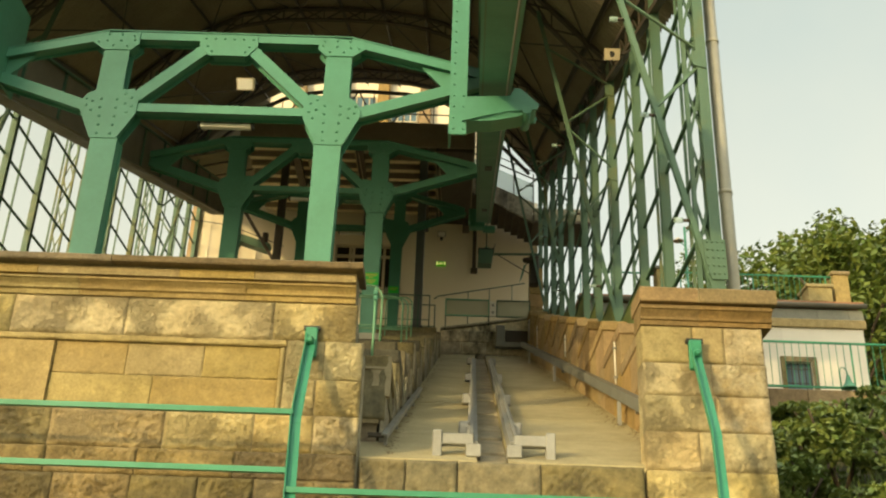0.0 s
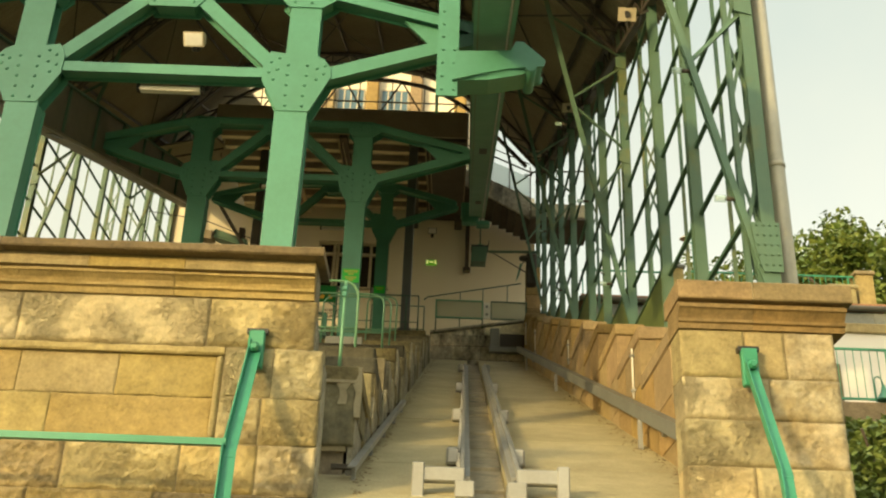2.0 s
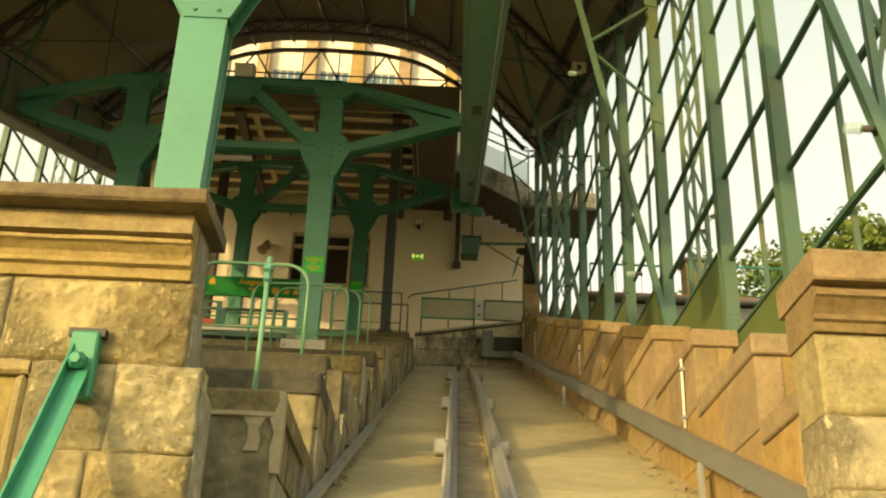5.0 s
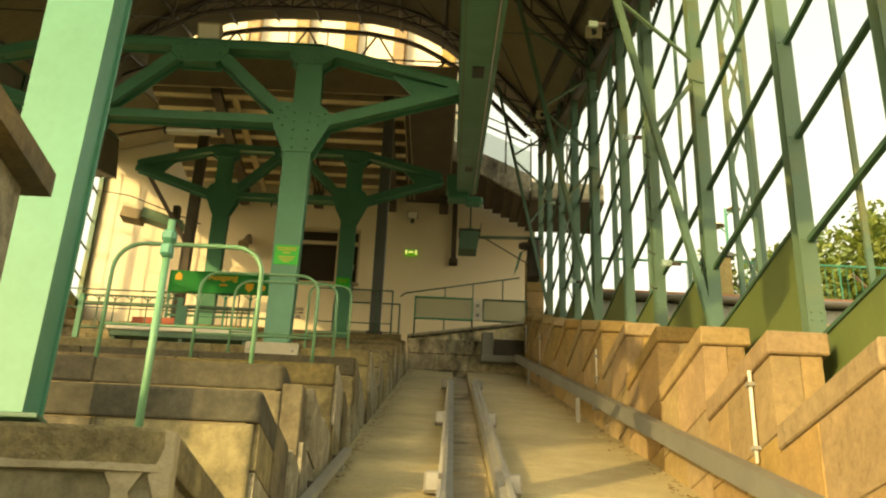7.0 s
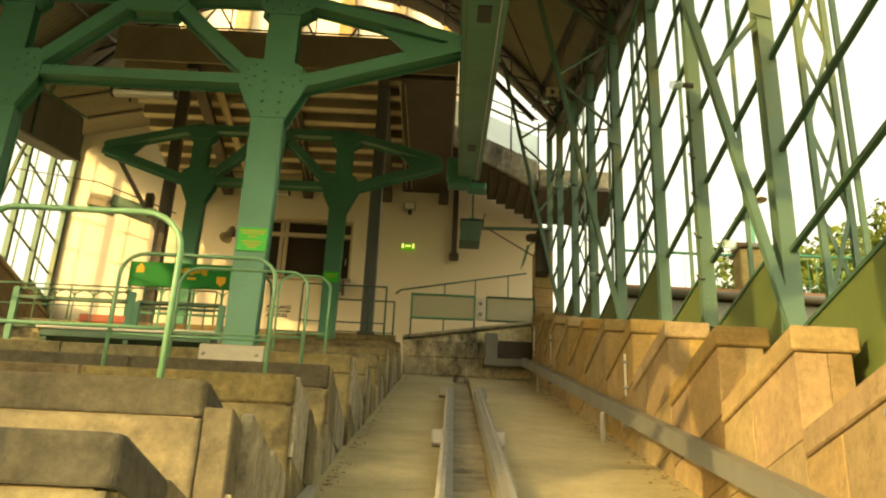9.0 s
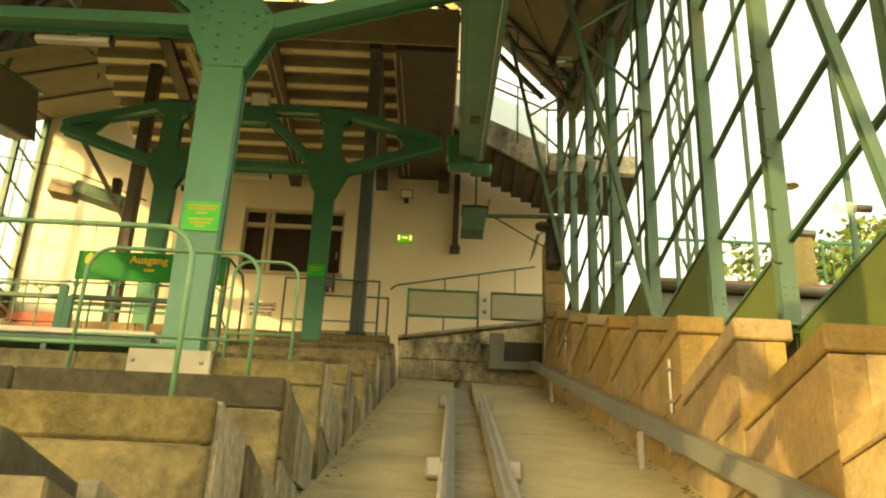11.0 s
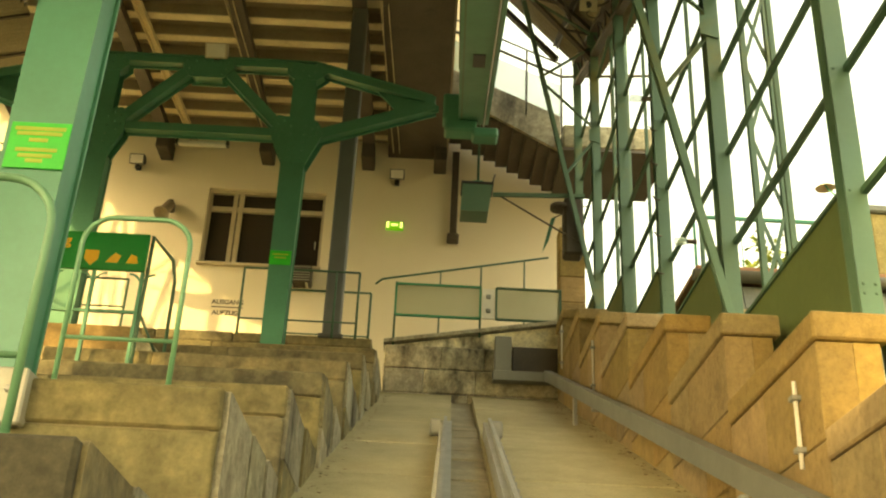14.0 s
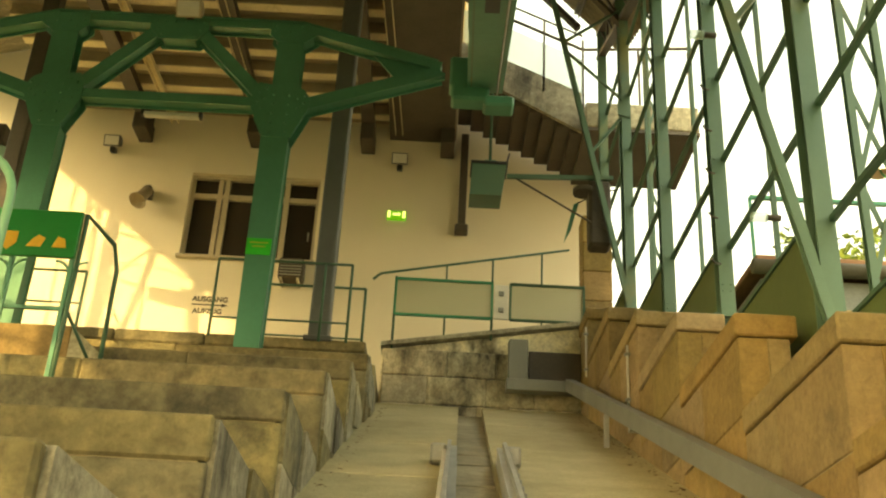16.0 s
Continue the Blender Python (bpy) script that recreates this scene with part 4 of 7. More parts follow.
# ---- trusses that carry the overhead rail ----
def truss(label):
    t = thing("portal_truss", label, "steel truss", group="green riveted trusses")
    Y0, Y1 = -0.11, 0.11

    def slab(name, poly, m=GREEN):
        """A pair of plates on both faces of the members, with a smaller packing between them."""
        cx, cz = sum(p[0] for p in poly) / len(poly), sum(p[1] for p in poly) / len(poly)
        bm = bmesh.new()
        prism(bm, [(cx + 0.8 * (p[0] - cx), cz + 0.8 * (p[1] - cz)) for p in poly], Y0 + 0.002, Y1 - 0.002)
        part("packing", bm, m, t)
        for ya in (Y1, Y0 - 0.018):
            bm = bmesh.new()
            prism(bm, poly, ya, ya + 0.018)
            ob = part(name, bm, m, t)
        return ob

    def member(name, p, q, h):
        bm = bmesh.new()
        profile(bm, (p[0], 0, p[1]), (q[0], 0, q[1]), h_section(Y1 - Y0, h, 0.016, 0.5))
        return part(name, bm, GREEN, t)
    for sx in (-1, 1):
        def X(d):
            return MID_X + sx * d
        # column: flanged box
        bm = bmesh.new()
        cx = X(1.545)
        taper(bm, (cx, 0.02, -4.0), (cx, 0.02, 0.0), h_section(0.27, 0.295, 0.025, 0.9), h_section(0.27, 0.375, 0.025, 0.9))
        part("column", bm, GREEN, t)
        gus = [(X(1.38), -0.02), (X(1.75), -0.02), (X(1.97), 0.46), (X(1.96), 0.58), (X(1.88), 0.70), (X(1.78), 0.75), (X(1.40), 0.77), (X(1.24), 0.79), (X(1.16), 0.64), (X(1.17), 0.38)]
        g = slab("gusset_plate", gus)
        bm = bmesh.new()
        for dx, dz in ((1.47, 0.05), (1.66, 0.05), (1.46, 0.19), (1.66, 0.19), (1.46, 0.33), (1.67, 0.33), (1.46, 0.47), (1.68, 0.47), (1.46, 0.61), (1.68, 0.61), (1.30, 0.40), (1.24, 0.50), (1.34, 0.54), (1.26, 0.64), (1.35, 0.70), (1.80, 0.42), (1.88, 0.50), (1.80, 0.57), (1.89, 0.61)):
            rivet(bm, X(dx), Y0 - 0.018, dz)
        tagged(part("rivets", bm, GREEN, g), kind="stuff")
        member("upper_column", (X(1.60), 0.7), (X(1.60), 1.72), 0.37)
        tp = slab("top_plate", [(X(1.29), 1.56), (X(1.40), 1.45), (X(1.80), 1.45), (X(1.97), 1.58), (X(1.92), 1.73), (X(1.3), 1.76)])
        bm = bmesh.new()
        for dx, dz in ((1.36, 1.62), (1.46, 1.52), (1.56, 1.61), (1.66, 1.52), (1.76, 1.6), (1.88, 1.58), (1.38, 1.7), (1.56, 1.71), (1.74, 1.71)):
            rivet(bm, X(dx), Y0 - 0.018, dz)
        tagged(part("rivets", bm, GREEN, tp), kind="stuff")
        member("diagonal", (X(1.22), 0.66), (X(0.30), 1.56), 0.17)
        member("lower_arm", (X(1.88), 0.50), (X(3.74), 1.13), 0.17)
        member("top_chord_outer", (X(1.75), 1.71), (X(3.74), 1.20), 0.13)
        bm = bmesh.new()
        prism(bm, [(X(2.78), 1.38), (X(3.8), 1.16), (X(3.8), 1.06), (X(3.15), 0.98)], -0.02, 0.02)
        part("end_web", bm, GREEN, t)
    member("lower_chord", (MID_X - 1.2, 0.50), (MID_X + 1.2, 0.50), 0.13)
    member("top_chord", (MID_X - 1.5, 1.71), (MID_X + 1.5, 1.71), 0.12)
    mp = slab("crown_plate", [(MID_X - 0.42, 1.58), (MID_X - 0.28, 1.40), (MID_X + 0.28, 1.40), (MID_X + 0.42, 1.58), (MID_X + 0.40, 1.76), (MID_X - 0.40, 1.76)])
    bm = bmesh.new()
    for k in range(6):
        rivet(bm, MID_X - 0.34 + 0.136 * k, Y0 - 0.018, 1.69)
    for dx, dz in ((-0.3, 1.56), (-0.24, 1.47), (0.24, 1.47), (0.3, 1.56)):
        rivet(bm, MID_X + dx, Y0 - 0.018, dz)
    tagged(part("rivets", bm, GREEN, mp), kind="stuff")
    bm = bmesh.new()
    pts = [(MID_X - 3.7, 1.285), (MID_X - 1.75, 1.79), (MID_X + 1.75, 1.79), (MID_X + 3.7, 1.285)]
    for p, q in zip(pts, pts[1:]):
        beam(bm, (p[0], 0, p[1]), (q[0], 0, q[1]), 0.24, 0.018)
    part("top_flange", bm, GREEN, t)
    return t


tr = truss("bright green riveted steel truss on two columns behind the front wall")
tr.location = (-0.02, 12.77, 9.93)
tr2 = copy_thing(tr, pose(0.03, 20.72, 12.93))
tr3 = copy_thing(tr, pose(-0.09, 29.4, 16.29) @ Matrix.Diagonal((0.935, 1.0, 1.0, 1.0)))
tr2["label"] = "green riveted steel truss on two columns amid the terraces"
tr3["label"] = "dark green riveted steel truss before the platform wall"


# ---- the hangers at the lower truss, which carry the girders on forked brackets ----
def rail_hanger(sx):
    t = thing("rail_hanger", "bright green riveted hanger with a forked bracket under the overhead girder", "steel bracket", group="rail hangers", at=(0, 12.87, 9.93))
    Y0, Y1 = -0.22, 0.22

    def X(d):
        return MID_X + sx * d
    bm = bmesh.new()
    a, b_, c = X(3.19), X(3.22), X(3.42)
    prof = [(a, -1.08), (c, -1.08), (c, -1.05), (b_, -1.05), (b_, -0.72), (a, -0.72)]
    lo = [bm.verts.new((x, y, -0.30)) for x, y in prof]
    hi = [bm.verts.new((x, y, 2.3)) for x, y in prof]
    bm.faces.new(lo[::-1])
    bm.faces.new(hi)
    for k in range(6):
        m = (k + 1) % 6
        bm.faces.new([lo[k], lo[m], hi[m], hi[k]])
    h = part("hanger_plate", bm, GREEN, t)
    bm = bmesh.new()
    for k in range(15):
        rivet(bm, X(3.25), -1.08, -0.22 + 0.17 * k, 0.02)
        if k < 4:
            rivet(bm, X(3.38), -1.08, -0.22 + 0.17 * k, 0.02)
    tagged(part("rivets", bm, GREEN, h), kind="stuff")
    bm = bmesh.new()
    box(bm, min(a, b_), max(a, b_), -0.72, 0.25, 0.85, 2.3)
    part("tie_plate", bm, GREEN, t)
    br = [(X(3.36), -0.12), (X(3.40), 0.25), (X(3.98), 0.28), (X(4.04), 0.40), (X(4.12), 0.40), (X(4.36), 0.17), (X(4.34), 0.09), (X(3.98), 0.05), (X(3.7), -0.02)]
    for ya in (-1.12, -0.78):
        bm = bmesh.new()
        prism(bm, br, ya, ya + 0.03)
        part("bracket", bm, GREEN, t)
    bm = bmesh.new()
    prism(bm, [(X(3.4), -0.10), (X(3.75), -0.08), (X(4.1), 0.0), (X(4.3), 0.09), (X(4.33), 0.12), (X(4.25), 0.12), (X(4.0), 0.04), (X(3.7), -0.04), (X(3.4), -0.06)], -1.08, -0.79)
    part("bracket_sole", bm, GREEN, t)
    bm = bmesh.new()
    tube(bm, [(X(4.2), -1.15, 0.06), (X(4.2), -0.7, 0.06)], 0.06, 12)
    part("bracket_pin", bm, GREEN, t)


rail_hanger(1)
rail_hanger(-1)


# ---- the overhead rail girder ----
def rail_girder(second, label):
    t = thing("rail_girder", label, "steel girder", group="overhead rail girders")
    ya, yb = (11.6 if second else 2.0), 28.95

    def p(y, x=0.0, z=0.0):
        return ((2 * MID_X - track_x(y) + 0.3 if second else track_x(y)) + x, y, 10.40 + 0.378 * (y - 11.8) + z)
    bm = bmesh.new()
    beam(bm, p(ya, 0, 0.015), p(yb, 0, 0.015), 0.44, 0.03, (1, 0, 0))
    part("bottom_flange", bm, GIRDER_GREY if second else GREEN, t)
    bm = bmesh.new()
    for s in (-1, 1):
        beam(bm, p(ya, s * 0.17, 0.50), p(yb, s * 0.17, 0.50), 0.02, 0.94, (1, 0, 0))
    part("web", bm, GIRDER_GREY if second else GREEN_DULL, t)
    bm = bmesh.new()
    beam(bm, p(ya, 0, 0.98), p(yb, 0, 0.98), 0.5, 0.03, (1, 0, 0))
    part("top_flange", bm, GREEN_DARK, t)
    bm = bmesh.new()
    tube(bm, [p(ya, 0.15, -0.02), p(yb, 0.15, -0.02)], 0.012, 6)
    part("cable", bm, STEEL, t)
    y = 12.0 if second else 5.0
    while y < 28:
        bm = bmesh.new()
        q = p(y)
        for s in (-1, 1):
            box(bm, q[0] + s * 0.2 - 0.02, q[0] + s * 0.2 + 0.02, y - 0.03, y + 0.03, q[2] + 0.05, q[2] + 0.95)
        part("stiffener", bm, GREEN_DARK, t)
        y += 1.6
    for y in (18.6, 25.6):
        bm = bmesh.new()
        q = p(y, 0, -0.012)
        beam(bm, p(y - 0.25, 0, -0.006), p(y + 0.25, 0, -0.006), 0.14, 0.012, (1, 0, 0))
        part("inspection_slot", bm, DARK, t)


rail_girder(False, "long green box girder of the overhead track, cable below")
# The second girder is coloured grey-brown, the first green.
rail_girder(True, "grey-brown box girder of the second overhead track")

# ---- the side walls of steel columns and bars ----
PORTALS = [11.15, 17.42, 23.85, 30.35]
COLS = [11.15, 13.2, 14.95, 17.42, 19.52, 21.3, 23.85, 26.1, 28.2, 30.35, 32.2]


def base_z(y):
    for ya, za in zip(PAR_Y[::-1], PAR_Z[::-1]):
        if y >= ya:
            return za
    return 6.99


def foot_line(y):
    return 6.95 + 0.402 * (y - 11.15)


def side_wall(x, s, name, label):
    """x: the line of the columns; s: +1 where outside is towards +x."""
    t = thing(name, label, "steel wall", kind="structure")
    cols = COLS if s > 0 else COLS + [33.7, 35.1]
    for k, y in enumerate(cols):
        if s > 0:
            x = {0: 3.04, 1: 2.95, 2: 2.96, 3: 2.96}.get(k, 2.93)
        zb, zt = base_z(y) - 0.05, roof_z(WALL_R if s > 0 else WALL_L, y) - 0.1
        bm = bmesh.new()
        w = 0.085 if y in PORTALS else 0.07
        profile(bm, (x, y, zb), (x, y, zt), h_section(2 * w, 0.13, 0.012, 0.12))
        part("column", bm, GREEN_DULL, t)
        bm = bmesh.new()
        box(bm, x - 0.14, x + 0.14, y - 0.13, y + 0.13, zb + 0.04, zb + 0.07)
        part("base_plate", bm, GREEN_DULL, t)
        if s > 0:
            bm = bmesh.new()
            for z in [zb + 0.3, zb + 0.36] + [8.15 + 0.883 * m for m in range(14) if zb + 0.8 < 8.15 + 0.883 * m < zt - 0.3]:
                for dx in (-0.035, 0.035):
                    rivet(bm, x + dx, y - 0.066, z, 0.014)
            tagged(part("bolts", bm, GREEN_DULL, t), kind="stuff")
    x = 2.93 if s > 0 else WALL_L
    for ya, yb in zip(cols, cols[1:]):
        zb, zt = base_z(ya), roof_z(x, ya) - 0.3
        # level bars that run on from bay to bay
        z = 8.15
        while z < roof_z(x, ya) - 0.2:
            if z > foot_line(yb) - 0.12:
                bm = bmesh.new()
                beam(bm, (x + 0.05 * s, ya + 0.05, z), (x + 0.05 * s, yb - 0.05, z), 0.045, 0.042, (1, 0, 0))
                part("girt", bm, GREEN_DARK, t)
            z += 0.883
        ym = (ya + yb) / 2
        bm = bmesh.new()
        beam(bm, (x + 0.1 * s, ym, base_z(ym)), (x + 0.1 * s, ym, roof_z(x, ym) - 0.1), 0.03, 0.04)
        part("mullion", bm, GREEN_DULL, t)
    # eaves girder
    bm = bmesh.new()
    ya, yb = 10.6, 32.4 if s > 0 else 35.15
    for dz in (-0.05, -0.55):
        beam(bm, (x, ya, roof_z(x, ya) + dz), (x, yb, roof_z(x, yb) + dz), 0.12, 0.08, (1, 0, 0))
    y = ya
    while y < yb - 0.6:
        beam(bm, (x, y, roof_z(x, y) - 0.55), (x, y + 0.6, roof_z(x, y + 0.6) - 0.05), 0.03, 0.03, (1, 0, 0))
        beam(bm, (x, y + 0.6, roof_z(x, y + 0.6) - 0.05), (x, y + 0.6, roof_z(x, y + 0.6) - 0.55), 0.03, 0.03, (1, 0, 0))
        y += 0.6
    part("eaves_girder", bm, DARKSTEEL, t)
    # sheets at the foot of the bays
    for ya, yb in zip(cols[1:], cols[2:]):
        bm = bmesh.new()
        box(bm, x + 0.045 * s - 0.008, x + 0.045 * s + 0.008, ya + 0.02, yb - 0.02, foot_line(ya) - 0.5, foot_line(yb) - 0.24)
        part("sheet_panel", bm, PANEL_GREEN, t)
        bm = bmesh.new()
        box(bm, x + 0.045 * s - 0.025, x + 0.045 * s + 0.025, ya + 0.02, yb - 0.02, foot_line(yb) - 0.24, foot_line(yb) - 0.21)
        part("sheet_rim", bm, GREEN_DARK, t)
    return t


side_wall(WALL_R, 1, "wall_right", "open green steel side wall of columns, bars and braces")
side_wall(WALL_L, -1, "wall_left", "open dark green steel side wall of columns, bars and braces")


# ---- portal frames with laced legs and arched ribs ----
def portal(y, wr=WALL_R):
    t = thing("roof_portal", "green lattice portal frame with laced legs and an arched rib", "steel frame", group="roof portal frames")
    for s, wx in ((1, wr), (-1, WALL_L)):
        zb = base_z(y) - 0.04
        ze = roof_z(wx, y)
        bm = bmesh.new()
        in_, out = (0.30, 0.54) if y > 12 else (-0.20, -0.02)
        for dx in (in_, out):
            profile(bm, (wx + s * dx, y, zb - 0.6), (wx + s * dx, y, ze - 0.1), h_section(0.06, 0.05, 0.01, 0.5))
        z = zb
        while z < ze - 0.8:
            beam(bm, (wx + s * in_, y - 0.02, z), (wx + s * out, y - 0.02, z + 0.78), 0.01, 0.035)
            beam(bm, (wx + s * out, y + 0.02, z), (wx + s * in_, y + 0.02, z + 0.78), 0.01, 0.035)
            z += 0.78
        part("laced_leg", bm, GREEN_DULL, t)
        lean = 0.23 if y < 12 else 0.207
        foot = Vector((wx - s * 0.03, y - 0.05, zb + (0.2 if y < 12 else 0.5)))
        head = Vector((foot.x - s * lean * 5.65, y - 0.05, foot.z + 5.65))
        while head.z < roof_z(head.x, y, 0.1) - 0.42:
            head += Vector((-s * 0.1 * lean, 0, 0.1))
        bm = bmesh.new()
        profile(bm, foot, head, h_section(0.075, 0.068, 0.01, 0.25))
        part("raking_strut", bm, GREEN_DULL, t)
        for zc in (zb + 3.45, zb + 5.3):
            for dz in (-0.75, 0.95):
                k = (zc + dz - foot.z) / (head.z - foot.z)
                if 0.05 < k <= 1.0:
                    bm = bmesh.new()
                    angle(bm, foot.lerp(head, k), (wx - s * 0.03, y - 0.05, zc + 0.15 * dz), 0.05, 0.01)
                    part("strut_tie", bm, GREEN_DULL, t)
            bm = bmesh.new()
            prism(bm, [(wx - s * 0.12, zc - 0.1), (wx + s * 0.05, zc - 0.15), (wx + s * 0.05, zc + 0.15), (wx - s * 0.12, zc + 0.1)], y - 0.105, y - 0.092)
            part("node_plate", bm, GREEN_DULL, t)
        if y > 12:
            continue
        bm = bmesh.new()
        prism(bm, [(wx - s * 0.09, zb + 0.42), (wx + s * 0.09, zb + 0.42), (wx + s * 0.09, zb + 0.92), (wx - s * 0.17, zb + 0.92), (wx - s * 0.14, zb + 0.6)], y - 0.115, y - 0.1)
        g = part("foot_gusset", bm, GREEN_DULL, t)
        bm = bmesh.new()
        for a in range(4):
            for b in range(5):
                rivet(bm, wx - s * 0.12 + s * 0.06 * a, y - 0.115, zb + 0.49 + 0.1 * b, 0.017)
        tagged(part("rivets", bm, GREEN_DULL, g), kind="stuff")
    # arched rib
    bm = bmesh.new()
    n = 22
    top = [(WALL_L + 0.1 + (2 * HALF) * k / n, y, 0) for k in range(n + 1)]
    up = [Vector((p[0], y, roof_z(p[0], y, 0.1))) for p in top]
    dn = [Vector((p[0], y, roof_z(p[0], y, 0.1) - 0.36 - 0.5 * max(0, abs(p[0] - MID_X) / HALF - 0.6))) for p in top]
    for a, b in zip(up, up[1:]):
        beam(bm, a, b, 0.12, 0.06)
    for a, b in zip(dn, dn[1:]):
        beam(bm, a, b, 0.12, 0.05)
    for k in range(n):
        beam(bm, up[k], dn[k + 1] if k % 2 else dn[k], 0.03, 0.03)
        beam(bm, dn[k], up[k + 1], 0.03, 0.03)
    part("arched_rib", bm, DARKSTEEL, t)


portal(PORTALS[0], 3.04)
portal(PORTALS[1], 2.96)
for y in PORTALS[2:]:
    portal(y, 2.93)

# ---- roof ----
ROOF_Y0, ROOF_Y1 = 10.4, 32.5
bm = bmesh.new()
nx, pitch = 26, 0.18
n_y = int((ROOF_Y1 - ROOF_Y0) / pitch * 4)
prev = None
for j in range(n_y + 1):
    y = ROOF_Y0 + j * pitch / 4
    dz = 0.05 * math.sin(2 * math.pi * j / 4)
    row = [bm.verts.new((WALL_L - 0.5 + (2 * HALF + 1.0) * i / nx, y, roof_z(WALL_L - 0.5 + (2 * HALF + 1.0) * i / nx, y) + 0.05 + dz)) for i in range(nx + 1)]
    if prev:
        for i in range(nx):
            bm.faces.new([prev[i], prev[i + 1], row[i + 1], row[i]]).smooth = True
    prev = row
tagged(part("ceiling_roof", bm, ROOFSHEET), "arched corrugated metal roof, dull brown underneath", "roof", kind="structure")
bm = bmesh.new()
prev = None
j = 0
while ROOF_Y1 + j * pitch / 4 < 35.4:
    y = ROOF_Y1 + j * pitch / 4
    row = [bm.verts.new((x, y, roof_z(x, y) + 0.05 + 0.042 * math.sin(math.pi * j / 2))) for x in (WALL_L - 0.5, WALL_L, -8.9, -8.4, -7.9, -7.4, -6.9)]
    if prev:
        for i in range(6):
            bm.faces.new([prev[i], prev[i + 1], row[i + 1], row[i]]).smooth = True
    prev = row
    j += 1
tagged(part("ceiling_roof_side", bm, ROOFSHEET), "corrugated metal roof beside the upper deck", "roof", kind="structure")
bm = bmesh.new()
prev = None
j = 0
while 29.95 + j * pitch / 4 < 35.19:
    y = 29.95 + j * pitch / 4
    row = [bm.verts.new((x, y, 21.35 + 0.25 * (x + 8.8) + 0.378 * (y - 35.2) + 0.065 * math.sin(math.pi * j / 2))) for x in (WALL_L - 0.3, -8.6, -7.8, -7.02)]
    if prev:
        for i in range(3):
            bm.faces.new([prev[i], prev[i + 1], row[i + 1], row[i]]).smooth = True
    prev = row
    j += 1
for yp in (31.3, 33.3):
    bp = bmesh.new()
    zp = 21.35 + 0.378 * (yp - 35.2) - 0.11
    beam(bp, (WALL_L - 0.2, yp, zp + 0.25 * (WALL_L - 0.2 + 8.8)), (-7.05, yp, zp + 0.25 * (8.8 - 7.05)), 0.05, 0.05)
    tagged(part("trim_canopy", bp, DARKSTEEL), "dark steel purlin under the low canopy", "purlin", kind="structure")
tagged(part("ceiling_canopy", bm, CANOPYSHEET), "low corrugated metal canopy beside the upper deck", "canopy", kind="structure")
bm = bmesh.new()
box(bm, WALL_L, -6.86, 35.2, 35.5, 20.9, 24.2)
tagged(part("wall_upper", bm, PLASTER), "upper plaster wall beside the deck", "wall", kind="structure")
tr_roof = thing("roof_purlins", "dark steel purlins and wind braces under the arched roof", "purlins", kind="structure")
for k in range(11):
    x = WALL_L + 0.3 + (2 * HALF - 0.6) * k / 10
    bm = bmesh.new()
    angle(bm, (x, ROOF_Y0, roof_z(x, ROOF_Y0, 0.02)), (x, ROOF_Y1, roof_z(x, ROOF_Y1, 0.02)), 0.09, 0.012, (1, 0, 0))
    part("purlin", bm, DARKSTEEL, tr_roof)
for ya, yb in zip(PORTALS, PORTALS[1:]):
    for k in range(0, 10, 2):
        x0, x1 = WALL_L + 0.3 + (2 * HALF - 0.6) * k / 10, WALL_L + 0.3 + (2 * HALF - 0.6) * (k + 2) / 10
        bm = bmesh.new()
        beam(bm, (x0, ya, roof_z(x0, ya, 0.2)), (x1, yb, roof_z(x1, yb, 0.2)), 0.03, 0.03)
        beam(bm, (x1, ya, roof_z(x1, ya, 0.2)), (x0, yb, roof_z(x0, yb, 0.2)), 0.03, 0.03)
        part("wind_brace", bm, DARKSTEEL, tr_roof)

# ---- the open gable over the deck ----
gab = thing("wall_gable", "open arched gable of dark steel bars at the upper end of the roof", "gable", kind="structure")
GY = 32.2
bm = bmesh.new()
n = 24
pts = [Vector((WALL_L + 0.3 + (2 * HALF - 0.6) * k / n, GY, roof_z(WALL_L + 0.3 + (2 * HALF - 0.6) * k / n, GY, 0.45))) for k in range(n + 1)]
for a, b in zip(pts, pts[1:]):
    beam(bm, a, b, 0.12, 0.09)
part("arch_chord", bm, DARKSTEEL, gab)
NODES = [MID_X - 0.25 + 1.95 * k for k in range(-2, 3)]
for k in range(10):
    x = -8.4 + 1.08 * k
    bm = bmesh.new()
    beam(bm, (x, GY, 20.4), (x, GY, roof_z(x, GY, 0.45)), 0.035, 0.035)
    part("gable_bar", bm, DARKSTEEL, gab)
bm = bmesh.new()
beam(bm, (-8.2, GY, 22.72), (1.6, GY, 22.72), 0.035, 0.035)
part("gable_rail", bm, DARKSTEEL, gab)
for x in NODES:
    top = roof_z(x, GY, 0.5)
    for s in (-1, 1):
        bm = bmesh.new()
        beam(bm, (x, GY - 0.1, top), (x + s * 0.97, GY - 0.1, 21.75), 0.035, 0.05)
        part("gable_brace", bm, DARKSTEEL, gab)

